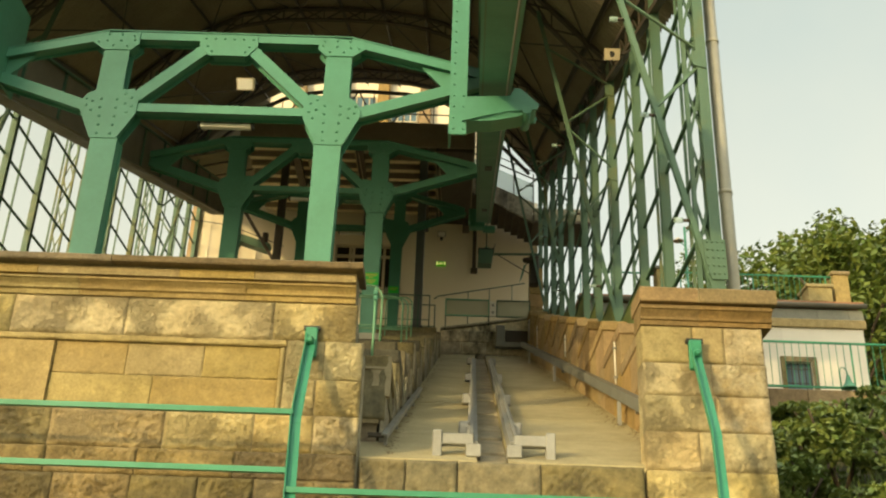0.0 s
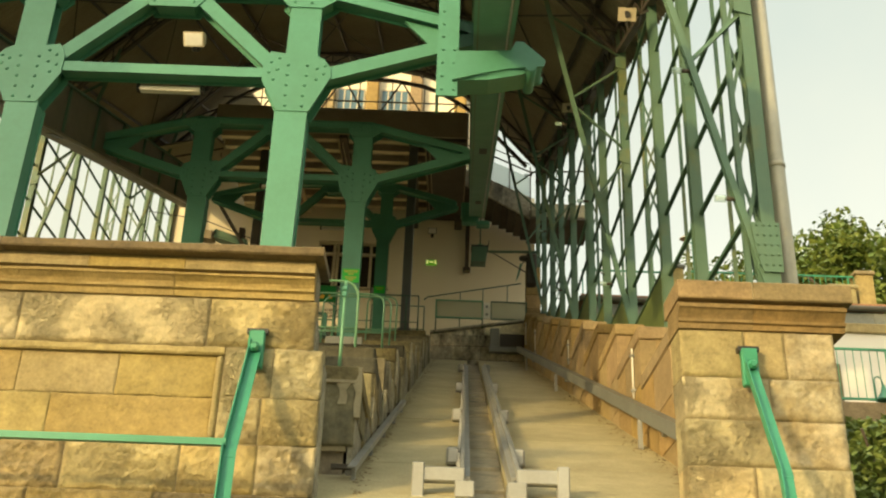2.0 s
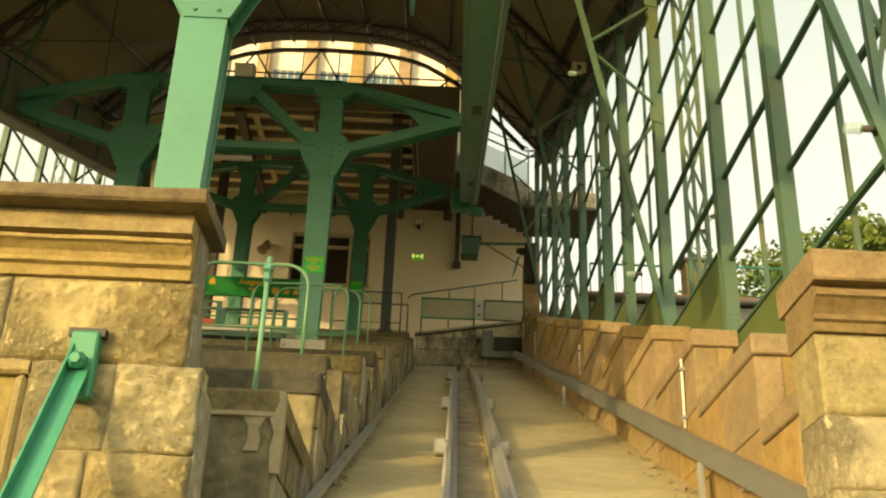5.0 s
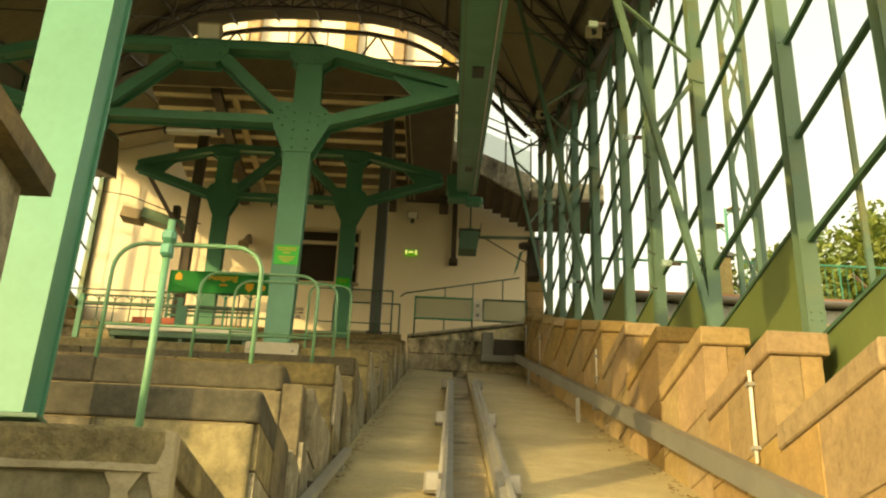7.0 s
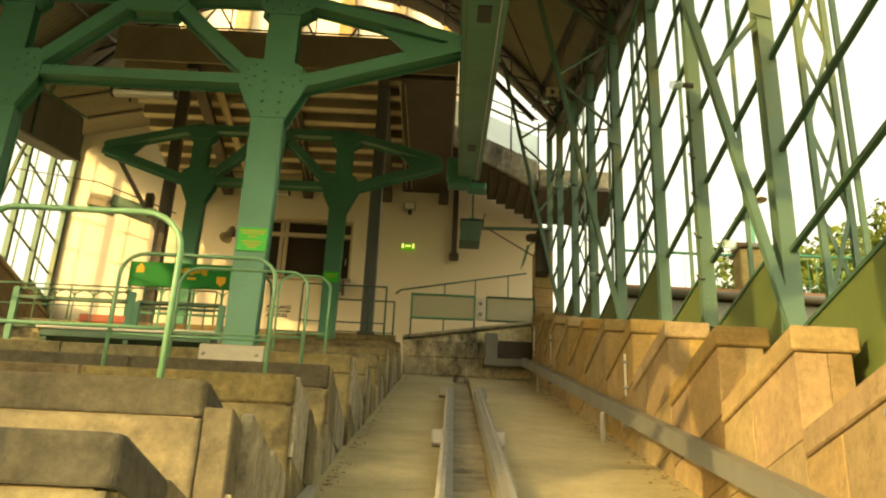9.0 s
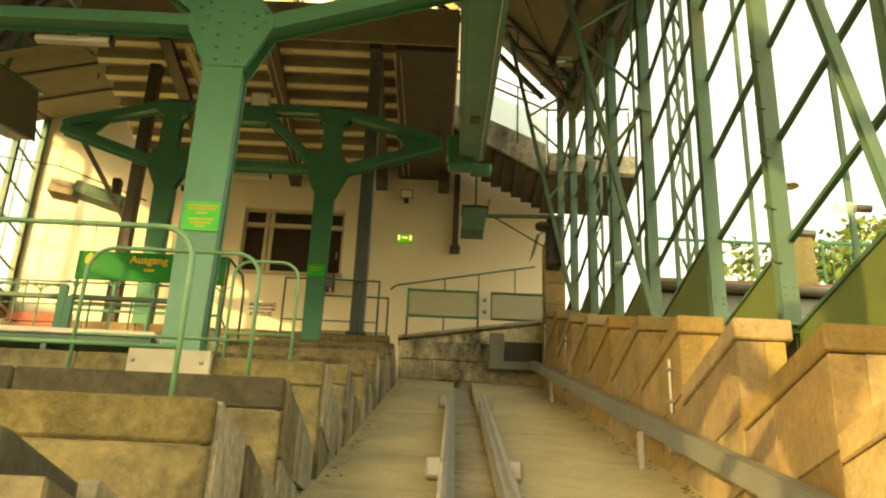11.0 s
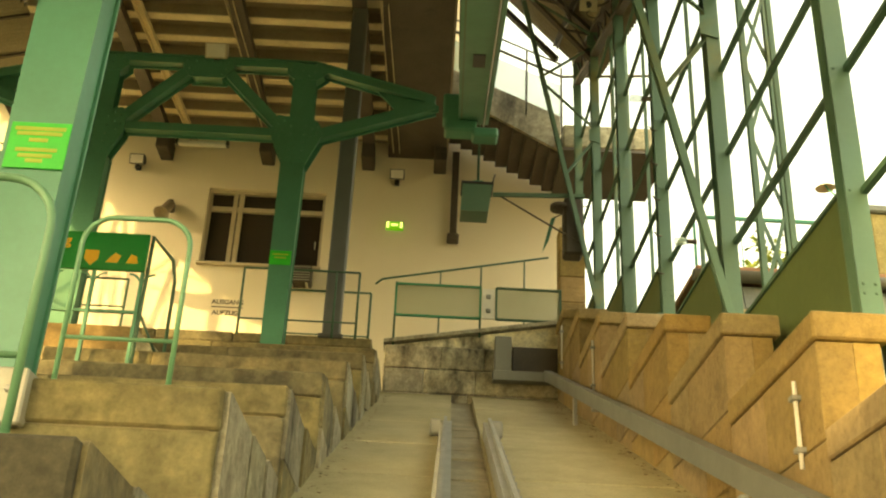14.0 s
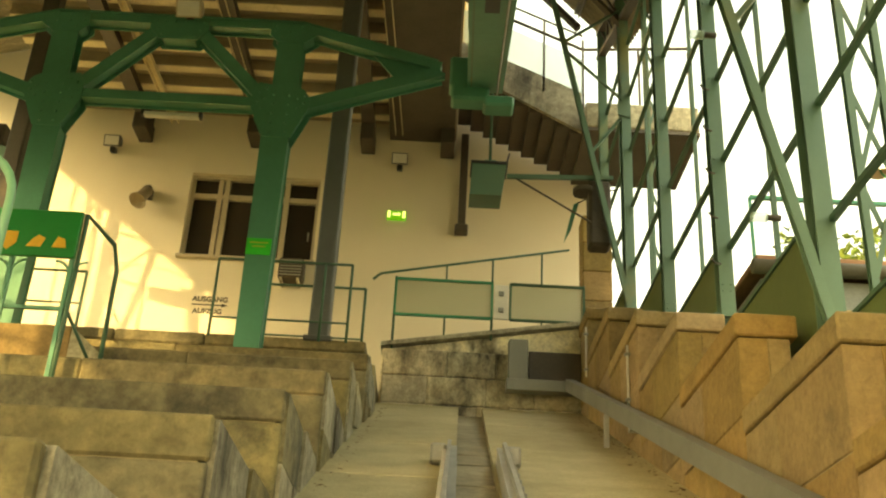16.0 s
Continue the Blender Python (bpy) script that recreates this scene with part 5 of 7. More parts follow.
# ---- the upper deck ----
deck = thing("ceiling_deck", "dark brown timber underside of the upper deck, joist faces painted lit", "deck", kind="structure")
DX0, DX1, DY0, DY1 = -7.0, 0.55, 29.8, 35.2
bm = bmesh.new()
box(bm, DX0, DX1, DY0, DY1, 20.25, 20.45)
box(bm, DX0 - 0.02, DX1 + 0.02, DY0 - 0.06, DY0, 19.95, 20.86, 0.01)
box(bm, DX1, DX1 + 0.06, DY0, DY1, 19.95, 20.86, 0.01)
part("deck_boards", bm, DECKWOOD, deck)
y = DY0 + 0.4
while y < DY1 - 0.1:
    bm = bmesh.new()
    box(bm, DX0 + 0.1, DX1 - 1.2, y, y + 0.2, 20.05, 20.25)
    part("joist", bm, DECKWOOD, deck)
    # Paler strip puts light on the joist's lower face into its colour.
    bm = bmesh.new()
    box(bm, DX0 + 0.1, DX1 - 1.2, y + 0.01, y + 0.19, 20.03, 20.05)
    part("joist_batten", bm, JOIST, deck)
    y += 0.62
for x in (-5.28, -3.15, -1.05, 0.45):
    bm = bmesh.new()
    box(bm, x - 0.12, x + 0.12, DY0 + 0.05, 35.1, 19.86, 20.03)
    box(bm, x - 0.13, x + 0.13, 34.6, 35.19, 19.54, 19.87, 0.02)
    part("deck_girder", bm, DARKSTEEL, deck)
bm = bmesh.new()
box(bm, DX1 - 1.2, DX1, DY0 + 0.1, DY1, 19.9, 20.2)
part("deck_soffit", bm, DARKSTEEL, deck)

# ---- stairs from the deck, down to the right ----
stair = thing("upper_stairs", "grey concrete stair with glass balustrade beside the deck", "stairs", kind="structure")
SY0, SY1 = 33.45, 35.1
bm = bmesh.new()
prism(bm, [(0.56, 21.0), (1.45, 20.61), (2.77, 20.0), (2.77, 19.2), (1.42, 19.95), (0.56, 20.4)], SY0 - 0.02, SY0 + 0.06)
part("stringer", bm, CHEEK, stair)
for k in range(9):
    x = 0.62 + 0.245 * k
    z = 20.3 - 0.53 * (x + 0.12 - 0.8) - 0.08
    # Steps are coloured darker than the concrete stringer.
    bm = bmesh.new()
    box(bm, x, x + 0.26, SY0 + 0.07, SY1, z, z + 0.32, 0.01)
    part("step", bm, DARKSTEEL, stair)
bm = bmesh.new()
box(bm, 2.8, 4.75, SY0 - 0.3, SY1, 19.15, 19.64, 0.02)
part("landing", bm, CHEEK, stair)
# Thin dark slab added so the landing's underside is darker in colour.
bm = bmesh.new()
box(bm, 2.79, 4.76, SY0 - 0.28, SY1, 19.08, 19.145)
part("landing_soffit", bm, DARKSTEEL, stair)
bm = bmesh.new()
prism(bm, [(0.6, 20.9), (2.80, 19.95), (2.80, 20.75), (0.6, 21.75)], SY0 + 0.02, SY0 + 0.035)
ob = part("glass_panel", bm, GLASS_RAIL, stair)
bm = bmesh.new()
tube(bm, [(0.6, SY0, 21.95), (2.80, SY0, 20.95), (4.7, SY0 - 0.2, 20.95)], 0.03)
tube(bm, [(0.6, SY0, 22.25), (2.80, SY0, 21.25)], 0.02)
part("handrail", bm, DARKSTEEL, stair)
for x, z in ((1.3, 20.7), (2.1, 20.3), (2.8, 19.9), (3.8, 19.75), (4.7, 19.75)):
    bm = bmesh.new()
    beam(bm, (x, SY0, z - 0.3), (x, SY0, z + 1.25), 0.04, 0.04)
    part("baluster", bm, DARKSTEEL, stair)


# ---- tubes and rails ----
def tube_rail(i, x_right, x_left, height, middle, r, thick):
    """A bent tube across a terrace edge, rounded at both ends, with a middle rail."""
    y, z = TERR_Y[i] + 0.12, TERR_Z[i]
    t = thing("tube_railing", "pale green bent tube railing on a terrace edge", "railing", group="terrace tube railings")
    pts = [(x_right, y, z - 0.06), (x_right, y, z + height - r)] + arc(x_right - r, z + height - r, r, 0, 90, y)[1:] + arc(x_left + r, z + height - r, r, 90, 180, y) + [(x_left, y, z - 0.06)]
    bm = bmesh.new()
    tube(bm, pts, thick, 10)
    part("bent_tube", bm, PIPE, t)
    bm = bmesh.new()
    tube(bm, [(x_right, y, z + middle), (x_left, y, z + middle)], 0.011, 8)
    part("middle_rail", bm, PIPE, t)
    for x in (x_right, x_left):
        bm = bmesh.new()
        tube(bm, [(x, y, z - 0.005), (x, y, z + 0.02)], 0.036, 10)
        part("foot_collar", bm, PIPE, t)


tube_rail(2, -1.07, -2.19, 1.02, 0.36, 0.22, 0.0175)
tube_rail(3, -0.83, -1.92, 0.88, 0.27, 0.17, 0.0145)
tube_rail(4, -0.82, -1.95, 0.88, 0.27, 0.17, 0.0145)
tube_rail(5, -0.81, -1.35, 0.90, 0.25, 0.15, 0.0135)

# lone post with a clamp
t = thing("rail_post", "pale green tube post with a clamp on the first terrace", "post")
bm = bmesh.new()
tube(bm, [(-0.93, 12.1, 6.45), (-0.93, 12.1, 7.58)], 0.017, 10)
part("tube", bm, PIPE, t)
bm = bmesh.new()
box(bm, -0.955, -0.905, 12.06, 12.13, 7.40, 7.46, 0.012)
box(bm, -0.96, -0.90, 12.065, 12.125, 7.47, 7.53, 0.015)
part("clamp", bm, GREEN, t)
bm = bmesh.new()
tube(bm, [(-0.93, 12.1, 6.53), (-0.93, 12.1, 6.56)], 0.05, 10)
part("foot_collar", bm, PIPE, t)

# footings of the middle columns
for x in (MID_X + 1.575, MID_X - 1.515):
    t = thing("column_footing", "pale sheet-clad footing under a green column", "footing", group="column footings")
    bm = bmesh.new()
    box(bm, x - 0.335, x + 0.325, 20.35, 21.0, 9.77, 10.035, 0.01)
    part("cladding", bm, ZINC, t)
    for dx in (-0.29, 0.25):
        bm = bmesh.new()
        rivet(bm, x + dx, 20.35, 9.93, 0.022)
        part("bolt", bm, STEEL, t)
    t = thing("column_footing", "steel footing blackened for shade, with a pale flange, under a green column", "footing", group="column footings")
    # Black block: the shade of a hollow under the lip, put into colour.
    bm = bmesh.new()
    box(bm, x - 0.30, x + 0.215, 12.58, 13.2, 6.45, 6.79, 0.012)
    part("block", bm, DARK, t)
    bm = bmesh.new()
    box(bm, x - 0.31, x + 0.225, 12.53, 12.70, 6.793, 6.818, 0.004)
    part("lip", bm, GREEN_DARK, t)
    bm = bmesh.new()
    box(bm, x + 0.198, x + 0.232, 12.5, 12.56, 6.3, 6.755, 0.006)
    part("flange", bm, ZINC, t)

# ---- green notice plates on the columns ----
def plate(x0, x1, y, z0, z1, lines, name="notice_plate", label="vivid green enamel notice plate with yellow lines on a column"):
    t = thing(name, label, "sign", group="column notice plates")
    bm = bmesh.new()
    box(bm, x0, x1, y - 0.008, y, z0, z1, 0.002)
    part("plate", bm, PLATEGREEN, t)
    cx = (x0 + x1) / 2
    for z, w in lines:
        bm = bmesh.new()
        box(bm, cx - w / 2, cx + w / 2, y - 0.011, y - 0.0085, z - 0.011, z + 0.011)
        part("text_line", bm, PLATETEXT, t)


plate(-1.87, -1.55, 20.598, 11.20, 11.48, [(11.44, 0.27), (11.41, 0.24), (11.37, 0.1), (11.31, 0.22), (11.275, 0.18), (11.245, 0.09)])
plate(-1.89, -1.59, 29.28, 14.62, 14.84, [(14.78, 0.22), (14.73, 0.16)])

# ---- flat lettering ----
def letters(body, x, z, size, y=35.196, m=LETTER):
    c = bpy.data.curves.new("wall_lettering", "FONT")
    c.body, c.size, c.extrude, c.offset, c.align_x = body, size, 0.001, 0.004, "LEFT"
    c.materials.append(m)
    tmp = new("wall_lettering", c)
    me = bpy.data.meshes.new_from_object(tmp.evaluated_get(bpy.context.evaluated_depsgraph_get()))
    bpy.data.objects.remove(tmp)
    ob = new("wall_lettering", me)
    ob.matrix_world = pose(x, y, z, 90, 0, 0)
    return ob


# ---- the big sign on the terraces ----
SX0, SX1, SYY, SZ0, SZ1 = -4.53, -2.51, 25.6, 12.82, 13.24
t = thing("terrace_sign", "green enamel sign with faded yellow emblems on a wrought green frame", "sign")
bm = bmesh.new()
box(bm, SX0, SX1, SYY, SYY + 0.04, SZ0, SZ1, 0.006)
board = part("board", bm, SIGNGREEN, t)


def emblem(pts):
    bm = bmesh.new()
    prism(bm, pts, SYY - 0.006, SYY - 0.002)
    part("emblem", bm, YELLOW, board)


ex, ez = SX0 + 0.17, SZ0 + 0.30
emblem([(ex - 0.06, ez - 0.07), (ex + 0.06, ez - 0.07), (ex + 0.06, ez + 0.02), (ex, ez + 0.09), (ex - 0.06, ez + 0.02)])
ex, ez = SX1 - 0.56, SZ0 + 0.13
emblem([(ex - 0.07, ez + 0.08), (ex + 0.07, ez + 0.08), (ex + 0.07, ez - 0.02), (ex, ez - 0.09), (ex - 0.07, ez - 0.02)])
emblem([(ex + 0.15, ez - 0.05), (ex + 0.27, ez - 0.05), (ex + 0.30, ez + 0.03), (ex + 0.24, ez + 0.06), (ex + 0.19, ez + 0.01)])
emblem([(ex + 0.36, ez - 0.05), (ex + 0.48, ez - 0.05), (ex + 0.46, ez + 0.03), (ex + 0.40, ez + 0.05)])
bm = bmesh.new()
box(bm, SX0 + 0.92, SX0 + 1.06, SYY - 0.006, SYY - 0.002, SZ0 + 0.14, SZ0 + 0.18)
part("text_bar", bm, YELLOW, board)
word = letters("Ausgang", SX0 + 0.71, SZ0 + 0.26, 0.155, SYY - 0.003, YELLOW)
word.parent = board
word.name = "sign_lettering"
for k, x in enumerate((SX0 + 0.03, SX0 + 0.55, SX0 + 1.05, SX0 + 1.5, SX1 - 0.03)):
    bm = bmesh.new()
    beam(bm, (x, SYY + 0.06, 11.28), (x, SYY + 0.06, SZ1), 0.035, 0.035)
    part("post", bm, GREEN, t)
    for s in (-1, 1):
        bm = bmesh.new()
        pts = [(x + s * 0.13 * math.sin(radians(a)), SYY + 0.06, SZ0 - 0.02 - 0.16 * (1 - math.cos(radians(a))) + 0.0) for a in range(90, -1, -18)]
        pts = [(x + s * 0.13 * (1 - math.cos(radians(a))), SYY + 0.06, SZ0 - 0.16 + 0.15 * math.sin(radians(a))) for a in range(0, 91, 15)]
        tube(bm, pts, 0.011, 6)
        part("scroll", bm, GREEN, t)
for z in (11.75, 12.4):
    bm = bmesh.new()
    beam(bm, (SX0, SYY + 0.08, z), (SX1, SYY + 0.08, z), 0.03, 0.03)
    part("rail", bm, GREEN, t)
# its returning side frame
bm = bmesh.new()
tube(bm, [(SX1, SYY + 0.06, 11.3), (SX1 + 0.02, SYY + 0.06, SZ1), (SX1 + 0.14, SYY + 0.5, SZ1 - 0.06), (SX1 + 0.16, SYY + 0.62, SZ1 - 0.25), (SX1 + 0.16, SYY + 0.66, 11.3)], 0.02, 8)
part("side_frame", bm, GREEN_DARK, t)
bm = bmesh.new()
tube(bm, [(SX1, SYY + 0.06, 12.4), (SX1 + 0.16, SYY + 0.66, 12.0)], 0.014, 6)
part("side_brace", bm, GREEN_DARK, t)


# ---- railings with balusters behind the middle column ----
def baluster_rail(x0, x1, y, z0, z1, step, arches, label):
    """Top rail on two square posts, thin balusters, and a row of small arches under a second rail."""
    t = thing("baluster_railing", label, "railing", group="green baluster railings")
    rails = [(z0, 0.03), (z1, 0.045)] + ([(z1 + 0.13, 0.022)] if arches else [(z1 - 0.06, 0.022)])
    for z, w in rails:
        # Rails and balusters take GREEN_DARK to stand in for shade; posts stay GREEN.
        bm = bmesh.new()
        beam(bm, (x0, y, z), (x1, y, z), w, w)
        part("rail", bm, GREEN_DARK, t)
    n = max(2, int((x1 - x0) / step))
    for k in range(n + 1):
        x = x0 + (x1 - x0) * k / n
        w = 0.075 if k in (0, n) else 0.016
        bm = bmesh.new()
        beam(bm, (x, y, z0 - 0.36 if w > 0.03 else z0), (x, y, z1 + (0.13 if arches else 0)), w, w)
        part("post" if w > 0.03 else "baluster", bm, GREEN if w > 0.03 else GREEN_DARK, t)
        if arches and k < n:
            for s_ in (0, 1):
                bm = bmesh.new()
                xc, rr = x + s_ * (x1 - x0) / n, 0.10
                sg = 1 if s_ == 0 else -1
                tube(bm, [(xc + sg * rr * (1 - math.cos(radians(a_))), y, z1 + 0.02 + 0.10 * math.sin(radians(a_))) for a_ in range(0, 91, 18)], 0.009, 6)
                part("scroll", bm, GREEN_DARK, t)


baluster_rail(-3.42, -2.36, 22.6, 10.96, 11.34, 0.2, False, "green steel railing with thin balusters, darkened for shade, behind a column")
baluster_rail(-4.95, -3.5, 22.6, 10.96, 11.34, 0.22, True, "green steel railing with scrolls, darkened for shade, between two rails")
t = thing("plank_bench", "white plank bench on a dark green frame on the terraces", "bench")
bm = bmesh.new()
box(bm, -4.1, -2.12, 21.25, 21.56, 10.455, 10.505, 0.008)
part("plank", bm, WHITEWALL, t)
bm = bmesh.new()
box(bm, -4.05, -2.16, 21.28, 21.53, 10.37, 10.452, 0.006)
part("seat_frame", bm, GREEN_DARK, t)
for x in (-4.0, -3.1, -2.25):
    bm = bmesh.new()
    box(bm, x - 0.03, x + 0.03, 21.3, 21.5, 10.0, 10.37, 0.006)
    part("leg", bm, GREEN_DARK, t)
t = thing("terrace_bench", "red slatted bench with green legs on the terraces", "bench")
for k in range(3):
    bm = bmesh.new()
    box(bm, -4.5, -3.75, 23.25 + 0.14 * k, 23.35 + 0.14 * k, 11.02, 11.06, 0.008)
    part("seat_slat", bm, REDSEAT, t)
for k in range(3):
    bm = bmesh.new()
    box(bm, -4.5, -3.75, 23.68, 23.71, 11.2 + 0.13 * k, 11.31 + 0.13 * k, 0.008)
    part("back_slat", bm, REDSEAT, t)
for x in (-4.4, -3.85):
    bm = bmesh.new()
    box(bm, x - 0.025, x + 0.025, 23.3, 23.7, 10.62, 11.02, 0.008)
    box(bm, x - 0.025, x + 0.025, 23.71, 23.74, 11.0, 11.58)
    part("leg", bm, GREEN, t)

# ---- the low flank wall beside the sign ----
t = thing("flank_wall", "low brown sandstone flank wall with a pale end stone", "stone wall", kind="structure")
for z0_, z1_, xs in ((12.42, 12.86, [-5.85, -4.9, -4.1, -3.02]), (11.98, 12.416, [-5.85, -5.2, -4.3, -3.6, -3.02])):
    for a, b in zip(xs, xs[1:]):
        bm = bmesh.new()
        box(bm, a + 0.003, b - 0.003, 27.3, 27.9, z0_, z1_, 0.012)
        part("stone", bm, COPING_WARM, t)
bm = bmesh.new()
prism(bm, [(-3.018, 11.98), (-2.62, 11.98), (-2.62, 12.44), (-2.72, 12.60), (-3.018, 12.85)], 27.28, 27.92)
part("end_stone", bm, CHEEK, t)

# ---- platform railings ----
def frame_rail(y, x0, x1, z0, z1, mids, label, posts=()):
    t = thing("platform_railing", label, "railing", group="platform railings")
    for z in (z1, *mids):
        bm = bmesh.new()
        tube(bm, [(x0, y, z), (x1, y, z)], 0.018 if z == z1 else 0.013, 8)
        part("rail", bm, GREEN_DARK, t)
    for x in (x0, x1, *posts):
        bm = bmesh.new()
        tube(bm, [(x, y, z0 - 0.05), (x, y, z1)], 0.018, 8)
        part("post", bm, GREEN_DARK, t)


frame_rail(30.05, -2.36, -0.66, 13.90, 14.90, (14.10,), "thin dark green tube railing on the platform edge", (-1.0,))
frame_rail(30.45, -2.0, -0.50, 13.93, 14.75, (14.05,), "thin dark green tube railing on the platform edge")
frame_rail(30.6, -8.8, -4.2, 13.93, 14.85, (14.4,), "thin dark green tube railing on the platform edge", (-7.2, -5.7))

t = thing("walkway_railing", "dark green railing with pale sheet panels along the sloping walkway", "railing")
for x0, x1 in ((-0.17, 1.21), (1.47, 2.52)):
    bm = bmesh.new()
    for p, q in (((x0, 15.47), (x1, 15.47)), ((x0, 14.92), (x1, 14.92)), ((x0, 14.92), (x0, 15.47)), ((x1, 14.92), (x1, 15.47))):
        beam(bm, (p[0], 31.68, p[1]), (q[0], 31.68, q[1]), 0.035, 0.035)
    part("panel_frame", bm, RAILGREEN if x0 < 0 else GREEN_DARK, t)
    bm = bmesh.new()
    box(bm, x0 + 0.018, x1 - 0.018, 31.685, 31.689, 14.935, 15.455)
    part("infill_sheet", bm, SHEET, t, "pale translucent infill sheet")
for x, z in ((-0.17, 14.4), (1.21, 14.6), (2.52, 14.85)):
    bm = bmesh.new()
    tube(bm, [(x, 31.68, z), (x, 31.68, 15.5)], 0.018, 8)
    part("post", bm, GREEN_DARK, t)
bm = bmesh.new()
box(bm, 1.24, 1.44, 31.66, 31.70, 14.92, 15.44, 0.004)
pl = part("white_plate", bm, WHITE, t)
for z in (15.05, 15.3):
    bm = bmesh.new()
    box(bm, 1.30, 1.38, 31.63, 31.66, z - 0.04, z + 0.04, 0.02)
    part("switch", bm, STEEL, pl)
t = thing("sloping_handrail", "dark green tube handrail rising along the walkway wall", "handrail")
bm = bmesh.new()
tube(bm, [(-0.56, 32.5, 15.80), (-0.45, 32.5, 15.90), (2.42, 32.5, 16.46)], 0.02, 8)
part("rail", bm, GREEN_DARK, t)
for x in (0.55, 1.25, 2.0):
    bm = bmesh.new()
    tube(bm, [(x, 32.5, 14.6), (x, 32.5, 15.90 + (x + 0.45) * 0.195)], 0.014, 8)
    part("post", bm, GREEN_DARK, t)

# ---- columns of the deck ----
for x, m, lab, w in ((-1.03, GREYCOL, "slim grey painted column under the deck", 0.13), (-5.62, DARKSTEEL, "dark brown steel column under the deck", 0.12)):
    t = thing("deck_column", lab, "column", group="deck columns")
    bm = bmesh.new()
    box(bm, x - w, x + w, 30.7 if x < -2 else 30.2, 30.94 if x < -2 else 30.44, 13.9, 19.88, 0.02)
    part("shaft", bm, m, t)
    bm = bmesh.new()
    box(bm, x - w - 0.05, x + w + 0.05, 30.65 if x < -2 else 30.15, 31.0 if x < -2 else 30.5, 13.9, 13.97, 0.01)
    part("base", bm, m, t)
t = thing("raking_prop", "brown timber prop leaning under the deck edge", "prop")
bm = bmesh.new()
beam(bm, (-7.1, 31.0, 18.45), (-5.75, 31.0, 16.35), 0.10, 0.10)
part("timber", bm, DARKSTEEL, t)

t = thing("tilted_boxes", "two tilted olive sheet-metal boxes on a prop beside the deck", "metal box")
for a, b, h in (((-7.5, 17.26), (-6.98, 17.16), 0.27), ((-7.0, 17.27), (-6.0, 16.94), 0.25)):
    bm = bmesh.new()
    beam(bm, (a[0], 31.5, a[1]), (b[0], 31.5, b[1]), 0.4, h)
    part("box", bm, GREEN_DULL if h < 0.26 else DECKWOOD, t)
bm = bmesh.new()
tube(bm, [(-9.3, 31.45, 18.0), (-7.4, 31.45, 17.75), (-5.55, 31.45, 17.05)], 0.014, 6)
part("stay_wire", bm, DARK, t)
bm = bmesh.new()
box(bm, -6.22, -6.05, 31.2, 31.4, 17.1, 17.42, 0.02)
part("switch_box", bm, DARKSTEEL, t)

# ---- cable channels under the deck ----
for x in (-4.85, -3.25, -0.62):
    t = thing("cable_channel", "pale perforated steel cable channel under the deck", "cable tray", group="deck cable channels")
    bm = bmesh.new()
    profile(bm, (x, 30.1, 19.92), (x + 0.15, 34.9, 19.92), [(-0.07, 0), (0.07, 0), (0.07, 0.1), (0.06, 0.1), (0.06, 0.012), (-0.06, 0.012), (-0.06, 0.1), (-0.07, 0.1)], (1, 0, 0))
    part("channel", bm, JOIST, t)
    for k in range(10):
        y = 30.5 + 0.45 * k
        bm = bmesh.new()
        xx = x + 0.15 * (y - 30.1) / 4.8
        box(bm, xx - 0.03, xx - 0.005, y, y + 0.22, 19.912, 19.918)
        part("slot", bm, DARK, t)

# ---- window in the back wall ----
win = thing("window_1", "wide dark window with pale frames in the plaster wall", "window", kind="structure")
x0, x1, z0, z1 = WIN
bm = bmesh.new()
box(bm, x0, x1, 35.40, 35.42, z0, z1)
part("pane", bm, PANE, win)
zt = z1 - 0.42
for b in ((x0, x1, z0, z0 + 0.06), (x0, x1, z1 - 0.06, z1), (x0, x0 + 0.06, z0 + 0.06, z1 - 0.06), (x1 - 0.06, x1, z0 + 0.06, z1 - 0.06)):
    bm = bmesh.new()
    box(bm, b[0], b[1], 35.30, 35.40, b[2], b[3], 0.006)
    part("window_frame", bm, FRAME, win)
bm = bmesh.new()
box(bm, x0 + 0.06, x1 - 0.06, 35.31, 35.40, zt - 0.05, zt + 0.05, 0.006)
part("transom", bm, FRAME, win)
for x in (x0 + 0.55, x0 + 0.67, x1 - 0.62):
    bm = bmesh.new()
    box(bm, x - 0.045, x + 0.045, 35.305, 35.40, z0 + 0.06, z1 - 0.06, 0.006)
    part("mullion", bm, FRAME, win)
bm = bmesh.new()
box(bm, x0 - 0.04, x1 + 0.04, 35.10, 35.32, z0 - 0.06, z0, 0.01)
part("window_sill", bm, FRAME, win)
bm = bmesh.new()
tube(bm, [(x1 - 0.14, 35.28, z0 + 0.45), (x1 - 0.14, 35.28, z0 + 0.62)], 0.015, 8)
part("handle", bm, STEEL, win)
t = thing("wall_unit", "dark grey air-conditioning unit on brackets below the window", "appliance")
bm = bmesh.new()
box(bm, -2.42, -1.98, 34.85, 35.18, 16.78, 17.16, 0.03)
part("case", bm, DARKSTEEL, t)
bm = bmesh.new()
for k in range(6):
    box(bm, -2.39, -2.01, 34.84, 34.86, 16.82 + 0.055 * k, 16.84 + 0.055 * k)
part("grille", bm, STEEL, t)
for x in (-2.36, -2.06):
    bm = bmesh.new()
    box(bm, x - 0.02, x + 0.02, 34.85, 35.2, 16.72, 16.78)
    part("bracket", bm, FRAME, t)

